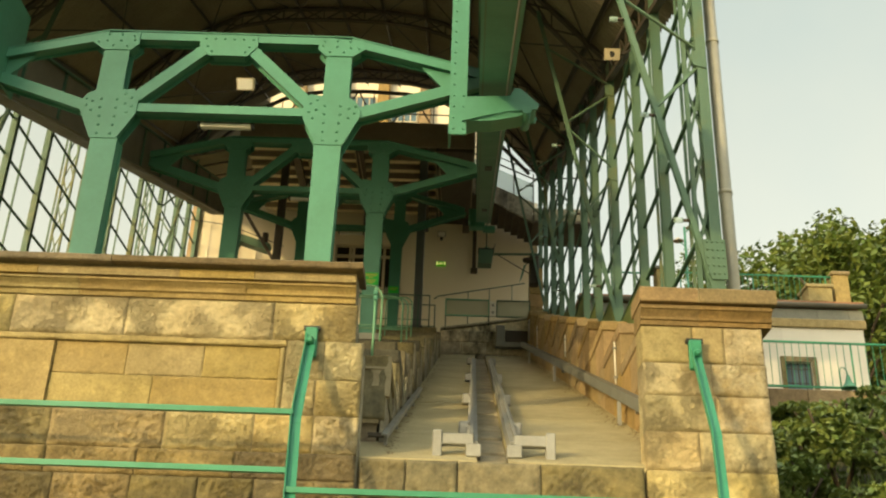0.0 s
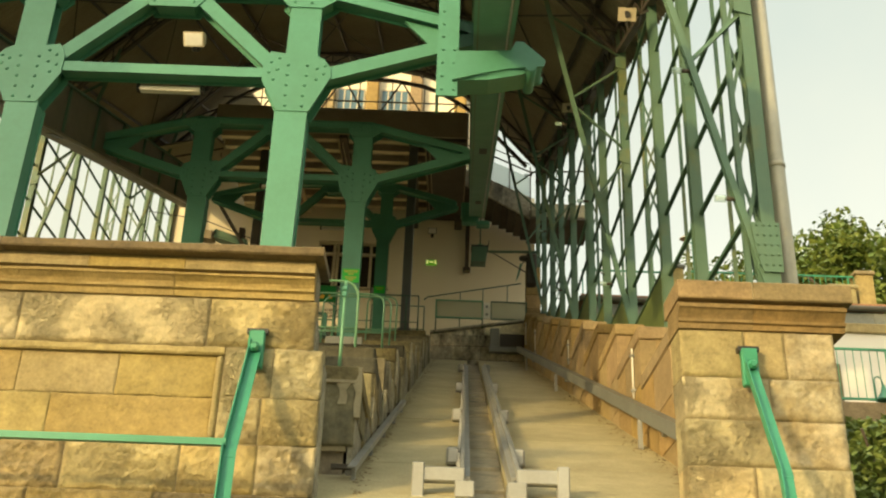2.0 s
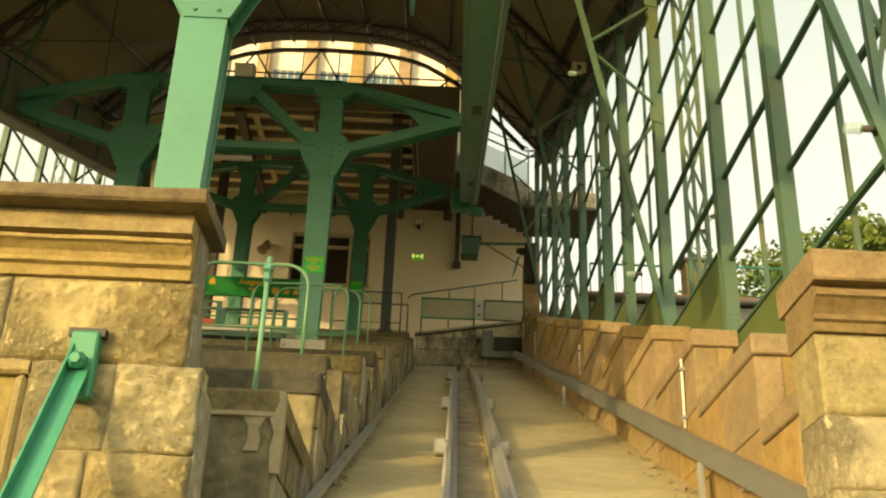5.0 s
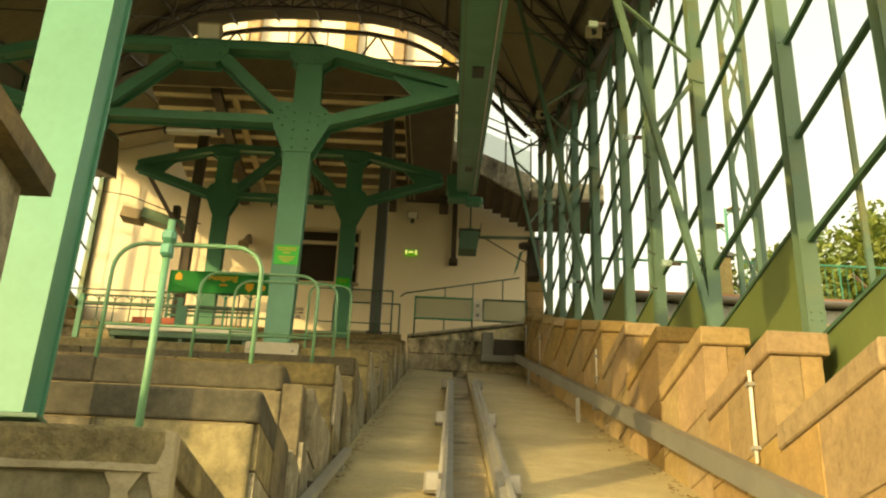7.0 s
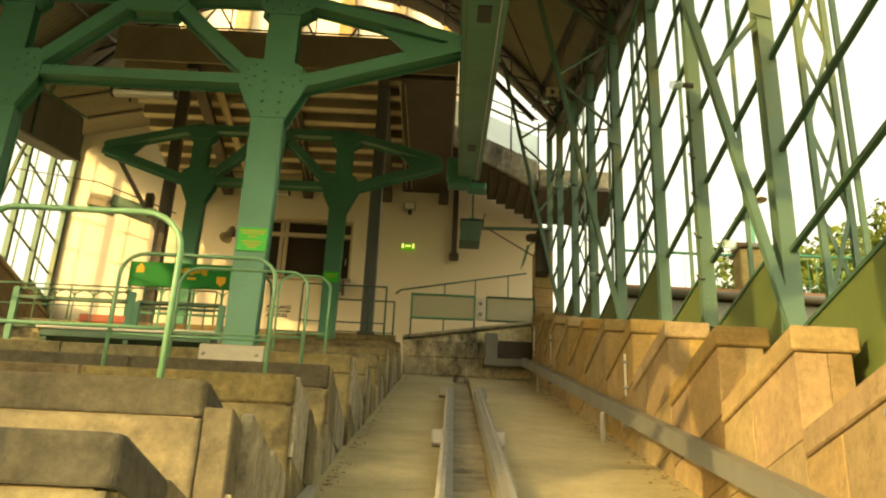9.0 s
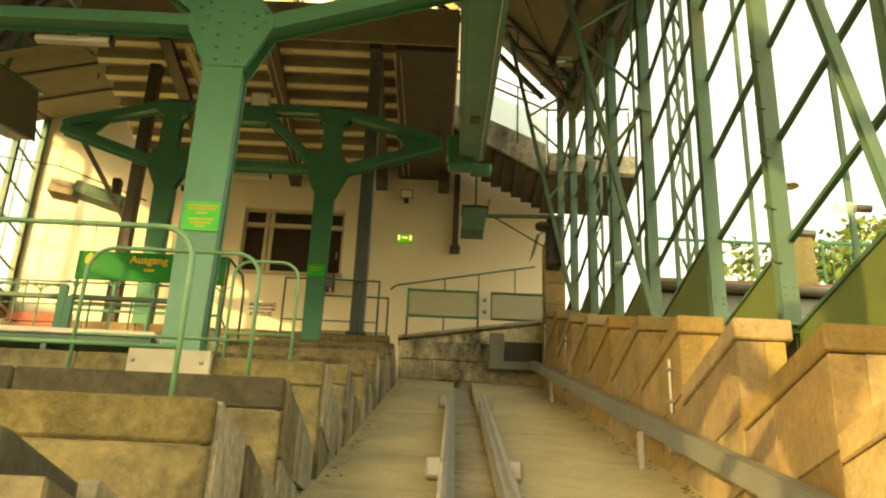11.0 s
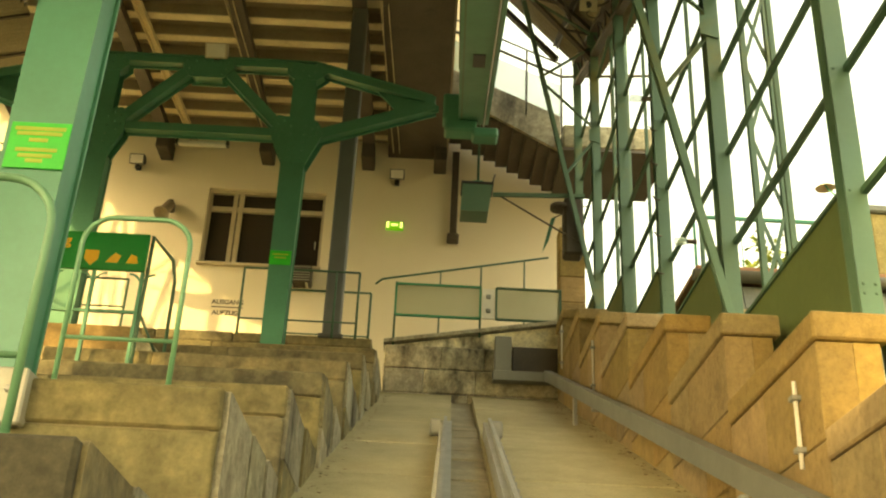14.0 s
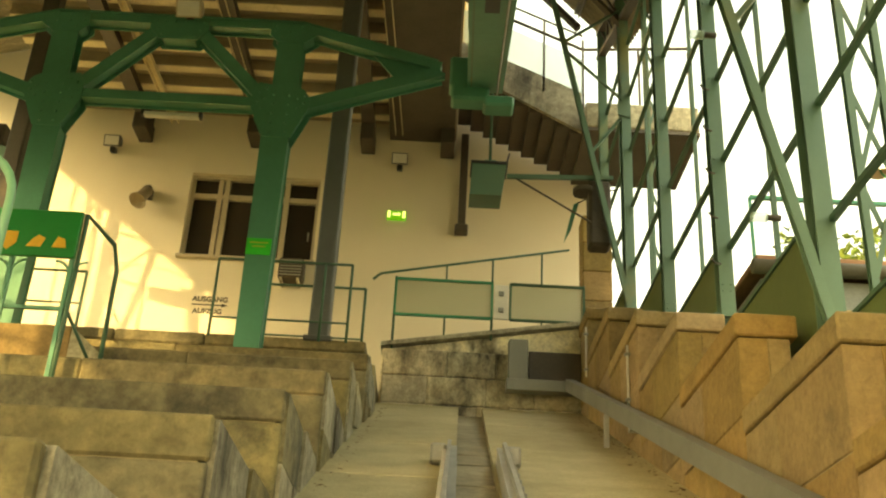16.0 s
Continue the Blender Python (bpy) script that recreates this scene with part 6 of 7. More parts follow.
# ---- lettering on the wall ----
for word, x, z in (("AUSGANG", -3.92, 16.375), ("AUFZUG", -3.89, 16.145)):
    tagged(letters(word, x, z, 0.132), "dark painted capital letters " + word + " on the plaster", "lettering", group="wall lettering")
t = thing("wall_arrow", "thin dark painted arrow between the words on the plaster", "arrow")
bm = bmesh.new()
box(bm, -3.92, -3.36, 35.193, 35.197, 16.299, 16.321)
part("shaft", bm, LETTER, t)
bm = bmesh.new()
prism(bm, [(-3.39, 16.345), (-3.28, 16.31), (-3.39, 16.275)], 35.193, 35.197)
part("head", bm, LETTER, t)

# ---- fittings on the wall ----
t = thing("exit_sign", "small lit green and yellow emergency exit sign on the wall", "exit sign")
bm = bmesh.new()
box(bm, -0.60, -0.24, 35.10, 35.19, 18.17, 18.34, 0.008)
case = part("case", bm, EXIT_GREEN, t)
for b in ((-0.585, -0.53, 18.19, 18.325), (-0.49, -0.35, 18.235, 18.285), (-0.31, -0.255, 18.19, 18.325)):
    bm = bmesh.new()
    box(bm, b[0], b[1], 35.092, 35.098, b[2], b[3])
    part("pictogram", bm, EXIT_LIGHT, case)


def floodlight(x, y, z, label, tilt=0.0, s=1.0):
    t = thing("floodlight", label, "lamp", group="floodlights", at=(x, y, z))
    bm = bmesh.new()
    prism_x(bm, [(-0.13 * s, -0.10 * s), (-0.13 * s, 0.12 * s), (0.02 * s, 0.10 * s), (0.06 * s, 0.02 * s), (0.02 * s, -0.06 * s)], -0.15 * s, 0.15 * s)
    part("housing", bm, FRAME if s != 1.0 else GREYCOL, t)
    bm = bmesh.new()
    box(bm, -0.13 * s, 0.13 * s, -0.138 * s, -0.13 * s, -0.08 * s, 0.10 * s)
    part("lens", bm, WHITE, t)
    bm = bmesh.new()
    box(bm, -0.05 * s, 0.05 * s, -0.04 * s, 0.10 * s, -0.18 * s, -0.08 * s, 0.01)
    part("bracket", bm, DARK, t)
    t.rotation_euler = (radians(tilt), 0, 0)


floodlight(-0.43, 35.08, 19.38, "grey square floodlight on the plaster wall", 12)
floodlight(-5.84, 35.08, 19.44, "grey square floodlight on the plaster wall", 12)
floodlight(MID_X + 0.24, 29.24, 18.14, "pale floodlight on the crown of a green truss", 32, 1.1)
floodlight(MID_X + 0.12, 20.7, 14.90, "pale floodlight on the crown of a green truss", 32, 1.1)
floodlight(MID_X + 0.28, 12.75, 10.93, "small pale floodlight hanging within a green truss", 40, 0.8)


def tube_lamp(x, y, z):
    t = thing("tube_lamp", "pale strip lamp fixed under a truss chord, switched off", "lamp", group="strip lamps")
    bm = bmesh.new()
    box(bm, x - 0.36, x + 0.36, y - 0.05, y + 0.05, z - 0.03, z + 0.03, 0.012)
    part("diffuser", bm, WHITE, t)
    for s in (-1, 1):
        bm = bmesh.new()
        box(bm, x + s * 0.38 - 0.02, x + s * 0.38 + 0.02, y - 0.05, y + 0.05, z - 0.03, z + 0.06, 0.008)
        part("end_cap", bm, DARK, t)


for y, z in ((12.95, 10.33), (20.9, 13.33), (29.58, 16.69)):
    tube_lamp(MID_X + (0.02 if y < 25 else 0.14), y, z)

t = thing("horn_loudspeaker", "brown horn loudspeaker on a wall bracket", "loudspeaker")
bm = bmesh.new()
prev = None
axis = Vector((-0.22, -0.5, -0.8)).normalized()
e1 = axis.cross(Vector((1, 0, 0))).normalized()
e2 = axis.cross(e1)
for d, r in ((-0.02, 0.06), (0.0, 0.10), (0.26, 0.105), (0.32, 0.13), (0.40, 0.17), (0.40, 0.155), (0.30, 0.09)):
    p0 = Vector((-5.0, 34.98, 18.42)) + axis * d
    ring = [bm.verts.new(p0 + e1 * (r * math.cos(k * math.pi / 8)) + e2 * (r * math.sin(k * math.pi / 8))) for k in range(16)]
    if prev:
        for k in range(16):
            bm.faces.new([prev[k], prev[(k + 1) % 16], ring[(k + 1) % 16], ring[k]]).smooth = True
    else:
        bm.faces.new(ring)
    prev = ring
bm.faces.new(prev)
part("horn", bm, DECKWOOD, t)
bm = bmesh.new()
box(bm, -5.05, -4.95, 34.95, 35.2, 18.32, 18.52, 0.01)
part("bracket", bm, DARKSTEEL, t)

t = thing("hanger_post", "brown steel post hanging from the deck beside the wall", "post")
bm = bmesh.new()
profile(bm, (0.78, 35.05, 18.05), (0.78, 35.05, 20.0), h_section(0.1, 0.14, 0.012, 0.2))
part("shaft", bm, DARKSTEEL, t)
bm = bmesh.new()
box(bm, 0.66, 0.90, 34.95, 35.19, 17.92, 18.07, 0.02)
part("foot", bm, DARKSTEEL, t)

# ---- hanging box and its arm ----
t = thing("hanging_box", "grey-green trapezoid steel box hung from the girder end on a rod", "steel box")
bm = bmesh.new()
v = [(0.81, 16.64), (1.28, 16.64), (1.22, 16.16), (0.79, 16.16)]
prism(bm, v, 30.3, 30.7)
part("box", bm, GREEN_DULL, t)
bm = bmesh.new()
box(bm, 0.79, 1.30, 30.28, 30.72, 16.64, 16.68, 0.004)
part("lid", bm, DARK, t)
bm = bmesh.new()
box(bm, 0.98, 1.14, 30.42, 30.58, 16.68, 16.78, 0.01)
part("socket", bm, GREEN, t)
bm = bmesh.new()
tube(bm, [(1.06, 30.5, 16.76), (1.06, 30.5, 19.9)], 0.02, 8)
part("rod", bm, GREEN_DARK, t)
bm = bmesh.new()
tube(bm, [(1.26, 30.5, 16.66), (1.33, 30.5, 16.94)], 0.012, 6)
part("spike", bm, DARK, t)
bm = bmesh.new()
beam(bm, (1.30, 30.5, 16.57), (2.75, 30.4, 16.57), 0.05, 0.06)
part("arm", bm, GREEN_DULL, t)
bm = bmesh.new()
tube(bm, [(1.42, 30.5, 16.55), (2.70, 30.4, 15.72)], 0.015, 6)
part("stay", bm, DARKSTEEL, t)
t = thing("mirror_plate", "thin green tilted signal plate on a wire bracket", "plate")
bm = bmesh.new()
prism(bm, [(2.12, 15.75), (2.22, 15.95), (2.34, 16.40), (2.26, 16.35)], 30.8, 30.82)
part("plate", bm, GREEN, t)
bm = bmesh.new()
tube(bm, [(2.32, 30.81, 16.38), (2.6, 30.6, 16.45), (2.8, 30.4, 16.4)], 0.01, 6)
part("bracket", bm, DARKSTEEL, t)
t = thing("wall_bell", "dark metal bell and cable boxes at the wall's end", "fitting")
bm = bmesh.new()
box(bm, 2.42, 2.72, 30.4, 30.7, 15.55, 16.55, 0.04)
part("cable_box", bm, DARKSTEEL, t)
bm = bmesh.new()
tube(bm, [(2.36, 30.5, 16.36), (2.36, 30.5, 16.43)], 0.15, 14)
part("bell", bm, DARKSTEEL, t)
t = thing("end_quoin", "tall sandstone quoin at the head of the parapet", "stone pier", kind="structure")
for k in range(5):
    bm = bmesh.new()
    box(bm, 2.52, 2.95, 31.75, 32.15, 14.4 + 0.46 * k, 14.855 + 0.46 * k, 0.015)
    part("stone", bm, SAND_WARM, t)

# clamp at the girder's upper end
t = thing("girder_clamp", "bright green forked clamp at the girder's upper end", "steel bracket")
xg = track_x(28.9)
for k, (a, b, z0_, z1_) in enumerate(((-0.42, 0.05, 16.62, 16.86), (-0.02, 0.36, 16.55, 16.70), (-0.45, -0.2, 16.8, 17.25))):
    bm = bmesh.new()
    box(bm, xg + a, xg + b, 28.7, 28.98, z0_, z1_, 0.03)
    part("jaw", bm, GREEN, t)

# ---- duct along the parapet ----
t = thing("cable_duct", "grey sheet-metal cable duct on short legs along the parapet", "cable duct")
bm = bmesh.new()


def duct_p(y, dz=0.0):
    return (2.30 + 0.012 * (22 - y) * (1 if y < 22 else 0.3), y, ramp_z(y) + 0.42 + dz)


profile(bm, duct_p(11.6), duct_p(31.35), [(-0.055, -0.078), (0.055, -0.078), (0.055, 0.078), (-0.055, 0.078)], (1, 0, 0))
part("duct", bm, DUCT, t)
bm = bmesh.new()
q = duct_p(31.35)
box(bm, 1.42, q[0] + 0.07, 31.36, 31.55, q[2] - 0.10, q[2] + 0.06, 0.008)
part("cross_duct", bm, DUCT, t)
bm = bmesh.new()
box(bm, 1.45, 1.71, 31.40, 31.64, q[2] + 0.06, q[2] + 0.64, 0.01)
part("riser", bm, DUCT, t)
for y in (14.1, 21.75, 28.2):
    bm = bmesh.new()
    q = duct_p(y)
    box(bm, q[0] - 0.07, q[0] - 0.02, y - 0.02, y + 0.05, ramp_z(y) - 0.02, q[2] - 0.08, 0.004)
    part("leg", bm, STEEL, t)
    bm = bmesh.new()
    box(bm, q[0] + 0.02, 2.48, y - 0.9, y - 0.82, q[2] - 0.50, q[2] - 0.38, 0.004)
    part("wall_tie", bm, STEEL, t)

# white conduits on the parapet
for y, z0_, z1_ in ((14.9, 7.35, 8.0), (21.28, 9.98, 10.47), (28.1, 12.58, 13.27), (31.0, 13.9, 14.6)):
    t = thing("conduit", "short white plastic conduit clipped upright on the stone parapet", "conduit", group="white conduits")
    bm = bmesh.new()
    tube(bm, [(2.445, y, z0_), (2.445, y, z1_)], 0.0135, 8)
    part("pipe", bm, WHITE, t)
    for z in (z0_ + 0.1, z1_ - 0.1):
        bm = bmesh.new()
        box(bm, 2.415, 2.475, y - 0.03, y + 0.03, z - 0.015, z + 0.015, 0.004)
        part("clip", bm, STEEL, t)

# downpipe on the gate pier
t = thing("downpipe", "tall grey-brown rainwater pipe with a bent foot on the gate pier", "downpipe")
bm = bmesh.new()
tube(bm, [(3.26, 11.3, 13.9), (3.26, 11.3, 7.35), (3.27, 11.29, 7.2), (3.31, 11.29, 7.06), (3.35, 11.28, 7.0)], 0.078, 12)
part("pipe", bm, ZINC, t)
for z in (8.6, 10.8, 13.0):
    bm = bmesh.new()
    tube(bm, [(3.26, 11.3, z), (3.26, 11.3, z + 0.05)], 0.086, 12)
    part("collar", bm, ZINC, t)

# lamps and climbing hooks on the frames
def dish_lamp(x, y, z):
    t = thing("dish_lamp", "pale round lamp on an arm at the eaves", "lamp", group="eaves lamps")
    bm = bmesh.new()
    taper(bm, (x - 0.02, y + 0.10, z + 0.06), (x - 0.10, y - 0.12, z - 0.08), [(-0.07, -0.06), (0.07, -0.06), (0.07, 0.06), (-0.07, 0.06)], [(-0.13, -0.10), (0.13, -0.10), (0.13, 0.10), (-0.13, 0.10)], (1, 0, 0))
    lamp = part("lamp", bm, FRAME, t)
    bm = bmesh.new()
    tube(bm, [(x - 0.10, y - 0.115, z - 0.075), (x - 0.106, y - 0.128, z - 0.085)], 0.05, 14)
    part("opening", bm, DARK, lamp)
    bm = bmesh.new()
    tube(bm, [(x, y, z), (x + 0.12, y, z + 0.02), (WALL_R, y, z + 0.1)], 0.02, 8)
    part("arm", bm, DARKSTEEL, t)
    bm = bmesh.new()
    tube(bm, [(x - 0.08, y - 0.10, z - 0.17)] + [(x - 0.02 + 0.10 * math.cos(a_ * 0.5), y - 0.06, z - 0.19 + 0.08 * math.sin(a_ * 0.5)) for a_ in range(6, 13)] + [(x + 0.12, y, z + 0.02)], 0.008, 6)
    part("cable", bm, DARK, t)


for y, z in ((14.65, 12.99), (21.3, 15.69), (28.4, 18.72)):
    dish_lamp(2.62, y, z)


def bulb(x, y, z):
    t = thing("bulb_lamp", "small clear bulb on a short arm of the frame", "lamp", group="bulb lamps")
    bm = bmesh.new()
    tube(bm, [(x - 0.13, y, z), (x - 0.10, y, z), (x - 0.05, y, z), (x - 0.03, y, z)], 0.035, 10)
    part("bulb", bm, GLASS_RAIL, t)
    bm = bmesh.new()
    tube(bm, [(x - 0.03, y, z), (x + 0.06, y, z)], 0.022, 8)
    part("holder", bm, DARKSTEEL, t)


for y, wx in ((PORTALS[0], 3.04), (PORTALS[1], 2.93), (PORTALS[2], 2.93)):
    for k in range(3):
        f = 0.12 + 0.27 * k
        bulb(wx - 0.13 - 1.22 * f - 0.06, y - 0.05, base_z(y) + 0.51 + 5.3 * f)
for y in (19.52, 26.1):
    t = thing("climbing_hooks", "row of short bent steel climbing hooks on a column", "hooks", group="climbing hooks")
    for k in range(5):
        z = base_z(y) + 0.5 + 0.45 * k
        bm = bmesh.new()
        tube(bm, [(WALL_R + 0.04, y - 0.068, z), (WALL_R - 0.02, y - 0.10, z - 0.01), (WALL_R - 0.05, y - 0.11, z + 0.03)], 0.009, 6)
        part("hook", bm, DARKSTEEL, t)

# ---- brace bars before the piers ----
def pier_brace(x, s):
    t = thing("pier_brace", "bright green flat steel brace bolted into a notch of the pier", "steel brace", group="pier braces")
    bm = bmesh.new()
    sec = [(-0.05, -0.006), (0.05, -0.006), (0.05, 0.006), (-0.04, 0.006), (-0.04, 0.06), (-0.05, 0.06)]
    profile(bm, (x, 10.42, 6.30), (x - 0.01 * s, 9.74, 5.18), sec, (1, 0, 0))
    profile(bm, (x - 0.01 * s, 9.77, 5.24), (x - 0.08 * s, 9.36, 4.30), sec, (1, 0, 0))
    part("brace", bm, RAILGREEN, t)
    bm = bmesh.new()
    box(bm, x - 0.065, x + 0.065, 10.36, 10.43, 6.06, 6.38, 0.01)
    p = part("anchor_plate", bm, RAILGREEN, t)
    bm = bmesh.new()
    rivet(bm, x, 10.31, 6.22, 0.045)
    box(bm, x - 0.03, x + 0.03, 10.31, 10.36, 6.19, 6.25)
    part("bolt", bm, RAILGREEN, p)
    bm = bmesh.new()
    box(bm, x - 0.085, x + 0.085, 10.38, 10.46, 6.36, 6.40)
    part("notch", bm, DARK, p)
    return t


pier_brace(-1.44, -1)
pier_brace(2.54, 1)
t = thing("safety_rail", "bright green flat steel rails in front of the pier wall", "railing")
for y, z, xa, xb in ((9.77, 5.29, -9.0, -1.46), (9.5, 4.67, -9.0, -1.44), (9.42, 4.48, -1.42, 2.5)):
    bm = bmesh.new()
    profile(bm, (xa, y, z), (xb, y, z), [(-0.03, -0.02), (0.03, -0.02), (0.03, -0.008), (-0.018, -0.008), (-0.018, 0.03), (-0.03, 0.03)])
    part("rail", bm, RAILGREEN, t)
# ---- outside: the house at the side, with its roof terrace ----
house = thing("white_house", "low white plastered house with stone cornice and roof terrace", "house")
HX0, HX1, HY = 3.55, 11.2, 27.0
for x0_, x1_, z0_, z1_ in ((HX0, 9.0, 9.5, 13.25), (9.7, HX1, 9.5, 13.25), (9.0, 9.7, 9.5, 11.3), (9.0, 9.7, 12.08, 13.25)):
    bm = bmesh.new()
    box(bm, x0_, x1_, HY, HY + 0.35, z0_, z1_)
    part("wall", bm, WHITEWALL, house)
bm = bmesh.new()
box(bm, HX0, HX1, HY + 0.36, HY + 7.6, 9.5, 13.3)
part("wall", bm, WHITEWALL, house)
bm = bmesh.new()
box(bm, HX0 - 0.05, HX1 + 0.08, HY - 0.08, HY + 7.6, 13.05, 13.30, 0.02)
part("cornice", bm, SAND_SMOOTH, house)
bm = bmesh.new()
prism_x(bm, [(HY - 0.06, 13.30), (HY + 0.02, 13.62), (HY + 7.5, 13.62), (HY + 7.6, 13.30)], HX0, HX1 + 0.05)
part("roof", bm, SLATE, house)
bm = bmesh.new()
tube(bm, [(HX0 - 0.1, HY - 0.08, 13.70), (HX1 + 0.15, HY - 0.08, 13.70)], 0.075, 10)
part("gutter", bm, GIRDER_GREY, house)
for k in range(9):
    bm = bmesh.new()
    beam(bm, (HX0 + 0.5 + 0.85 * k, HY - 0.062, 13.31), (HX0 + 0.5 + 0.85 * k, HY + 0.014, 13.61), 0.02, 0.02)
    part("roof_seam", bm, SLATE, house)
bm = bmesh.new()
box(bm, HX0 - 0.05, HX1 + 0.1, HY - 0.06, HY + 7.5, 13.765, 13.84, 0.01)
part("terrace_edge", bm, TILE, house)
bm = bmesh.new()
box(bm, 9.0, 9.7, HY + 0.2, HY + 0.22, 11.3, 12.08)
pane = part("window", bm, PANE_BLUE, house, "barred window coloured like reflected sky")
for x in (9.02, 9.17, 9.35, 9.53, 9.68):
    bm = bmesh.new()
    box(bm, x - 0.012, x + 0.012, HY + 0.08, HY + 0.11, 11.3, 12.08)
    part("bar", bm, DARK, pane)
for z in (11.5, 11.9):
    bm = bmesh.new()
    box(bm, 9.0, 9.7, HY + 0.075, HY + 0.1, z - 0.012, z + 0.012)
    part("bar", bm, DARK, pane)
for b in ((8.86, 9.0, 11.2, 12.22), (9.7, 9.84, 11.2, 12.22), (9.0, 9.7, 12.08, 12.22)):
    bm = bmesh.new()
    box(bm, b[0], b[1], HY - 0.03, HY, b[2], b[3], 0.01)
    part("surround", bm, TERRACE, pane)

# terrace pillars and railing on the house
def stone_pillar(x, y, z0_, z1_, w, label, cap=COPING):
    t = thing("stone_pillar", label, "pillar", group="terrace pillars")
    bm = bmesh.new()
    box(bm, x - w, x + w, y - w, y + w, z0_, z1_ - 0.1, 0.02)
    part("shaft", bm, SAND_SMOOTH, t)
    bm = bmesh.new()
    box(bm, x - w - 0.05, x + w + 0.05, y - w - 0.05, y + w + 0.05, z1_ - 0.1, z1_, 0.02)
    part("cap", bm, cap, t)


stone_pillar(10.85, 27.4, 13.84, 14.85, 0.22, "pale sandstone pillar of the roof terrace", SAND_SMOOTH)
stone_pillar(10.15, 27.3, 13.84, 14.35, 0.34, "low pale sandstone block of the roof terrace", SAND_SMOOTH)
stone_pillar(5.9, 27.2, 13.84, 14.75, 0.24, "sandstone terrace pillar with a dark cap", SLATE)


def bar_rail(x0_, x1_, y, z0_, z1_, step, label, m=RAILGREEN, posts=2.0):
    t = thing("bar_railing", label, "railing", group="green bar railings")
    for z in (z0_ + 0.08, z1_):
        bm = bmesh.new()
        beam(bm, (x0_, y, z), (x1_, y, z), 0.045, 0.04)
        part("rail", bm, m, t)
    n = int((x1_ - x0_) / step)
    for k in range(n + 1):
        x = x0_ + (x1_ - x0_) * k / n
        bm = bmesh.new()
        w = 0.03 if k % int(posts / step) == 0 else 0.012
        box(bm, x - w / 2, x + w / 2, y - w / 2, y + w / 2, z0_ - (0.03 if w > 0.02 else -0.08), z1_)
        part("post" if w > 0.02 else "bar", bm, m, t)


bar_rail(6.4, 10.6, 27.3, 13.84, 14.72, 0.14, "bright green bar railing round the roof terrace")
bar_rail(3.6, 5.9, 27.3, 13.84, 14.66, 0.5, "thin green railing on the roof terrace edge")
bar_rail(6.85, 13.0, 22.0, 9.66, 10.76, 0.16, "green bar railing on the bank before the house")
t = thing("bank_wall", "brown stone retaining wall below the bank railing", "stone wall", kind="structure")
for a, b in zip(cuts(6.0, 13.5, 400, 0.7, 1.2), cuts(6.0, 13.5, 400, 0.7, 1.2)[1:]):
    bm = bmesh.new()
    box(bm, a + 0.004, b - 0.004, 21.85, 22.3, 7.5, 9.64, 0.02)
    part("stone", bm, COPING_WARM, t)

# crook lamp on the bank wall
t = thing("crook_lamp", "small green bell lamp on a crooked pipe by the railing", "lamp", at=(8.46, 21.93, 9.64))
bm = bmesh.new()
tube(bm, [(0, 0, 0), (0, 0, 0.45), (0.015, 0, 0.51), (0.06, 0, 0.545), (0.11, 0, 0.53), (0.15, 0, 0.46), (0.165, 0, 0.36)], 0.013, 7)
part("pipe", bm, GREEN, t)
bm = bmesh.new()
prev = None
for zz2, r in ((0.37, 0.03), (0.31, 0.045), (0.23, 0.07), (0.15, 0.12), (0.09, 0.165), (0.07, 0.165)):
    ring = [bm.verts.new((0.165 + r * math.cos(k * math.pi / 8), r * math.sin(k * math.pi / 8), zz2)) for k in range(16)]
    if prev:
        for k in range(16):
            bm.faces.new([prev[k], prev[(k + 1) % 16], ring[(k + 1) % 16], ring[k]])
    else:
        bm.faces.new(ring)
    prev = ring
part("shade", bm, GREEN, t)

# lamp on the pillar
t = thing("terrace_lantern", "green cast-iron lantern with two round shades", "street lamp", at=(8.06, 33.3, 13.84))
bm = bmesh.new()
tube(bm, [(0, 0, -0.05), (0, 0, 2.0), (0, 0, 5.3)], 0.045, 8)
tube(bm, [(0, 0, 0.0), (0, 0, 0.9)], 0.08, 8)
part("post", bm, GREEN, t)
for s, zz in ((-1, 4.85), (1, 5.38)):
    bm = bmesh.new()
    tube(bm, [(0, 0, zz - 0.3), (s * 0.08, 0, zz - 0.22), (s * 0.2, 0, zz - 0.1), (s * 0.24, 0, zz)], 0.022, 6)
    part("arm", bm, GREEN, t)
    bm = bmesh.new()
    prev = None
    for zz2, r in ((zz + 0.02, 0.05), (zz - 0.02, 0.10), (zz - 0.09, 0.19), (zz - 0.10, 0.19)):
        ring = [bm.verts.new((s * 0.24 + r * math.cos(k * math.pi / 7), r * math.sin(k * math.pi / 7), zz2)) for k in range(14)]
        if prev:
            for k in range(14):
                bm.faces.new([prev[k], prev[(k + 1) % 14], ring[(k + 1) % 14], ring[k]])
        else:
            bm.faces.new(ring)
        prev = ring
    part("shade", bm, FRAME, t)

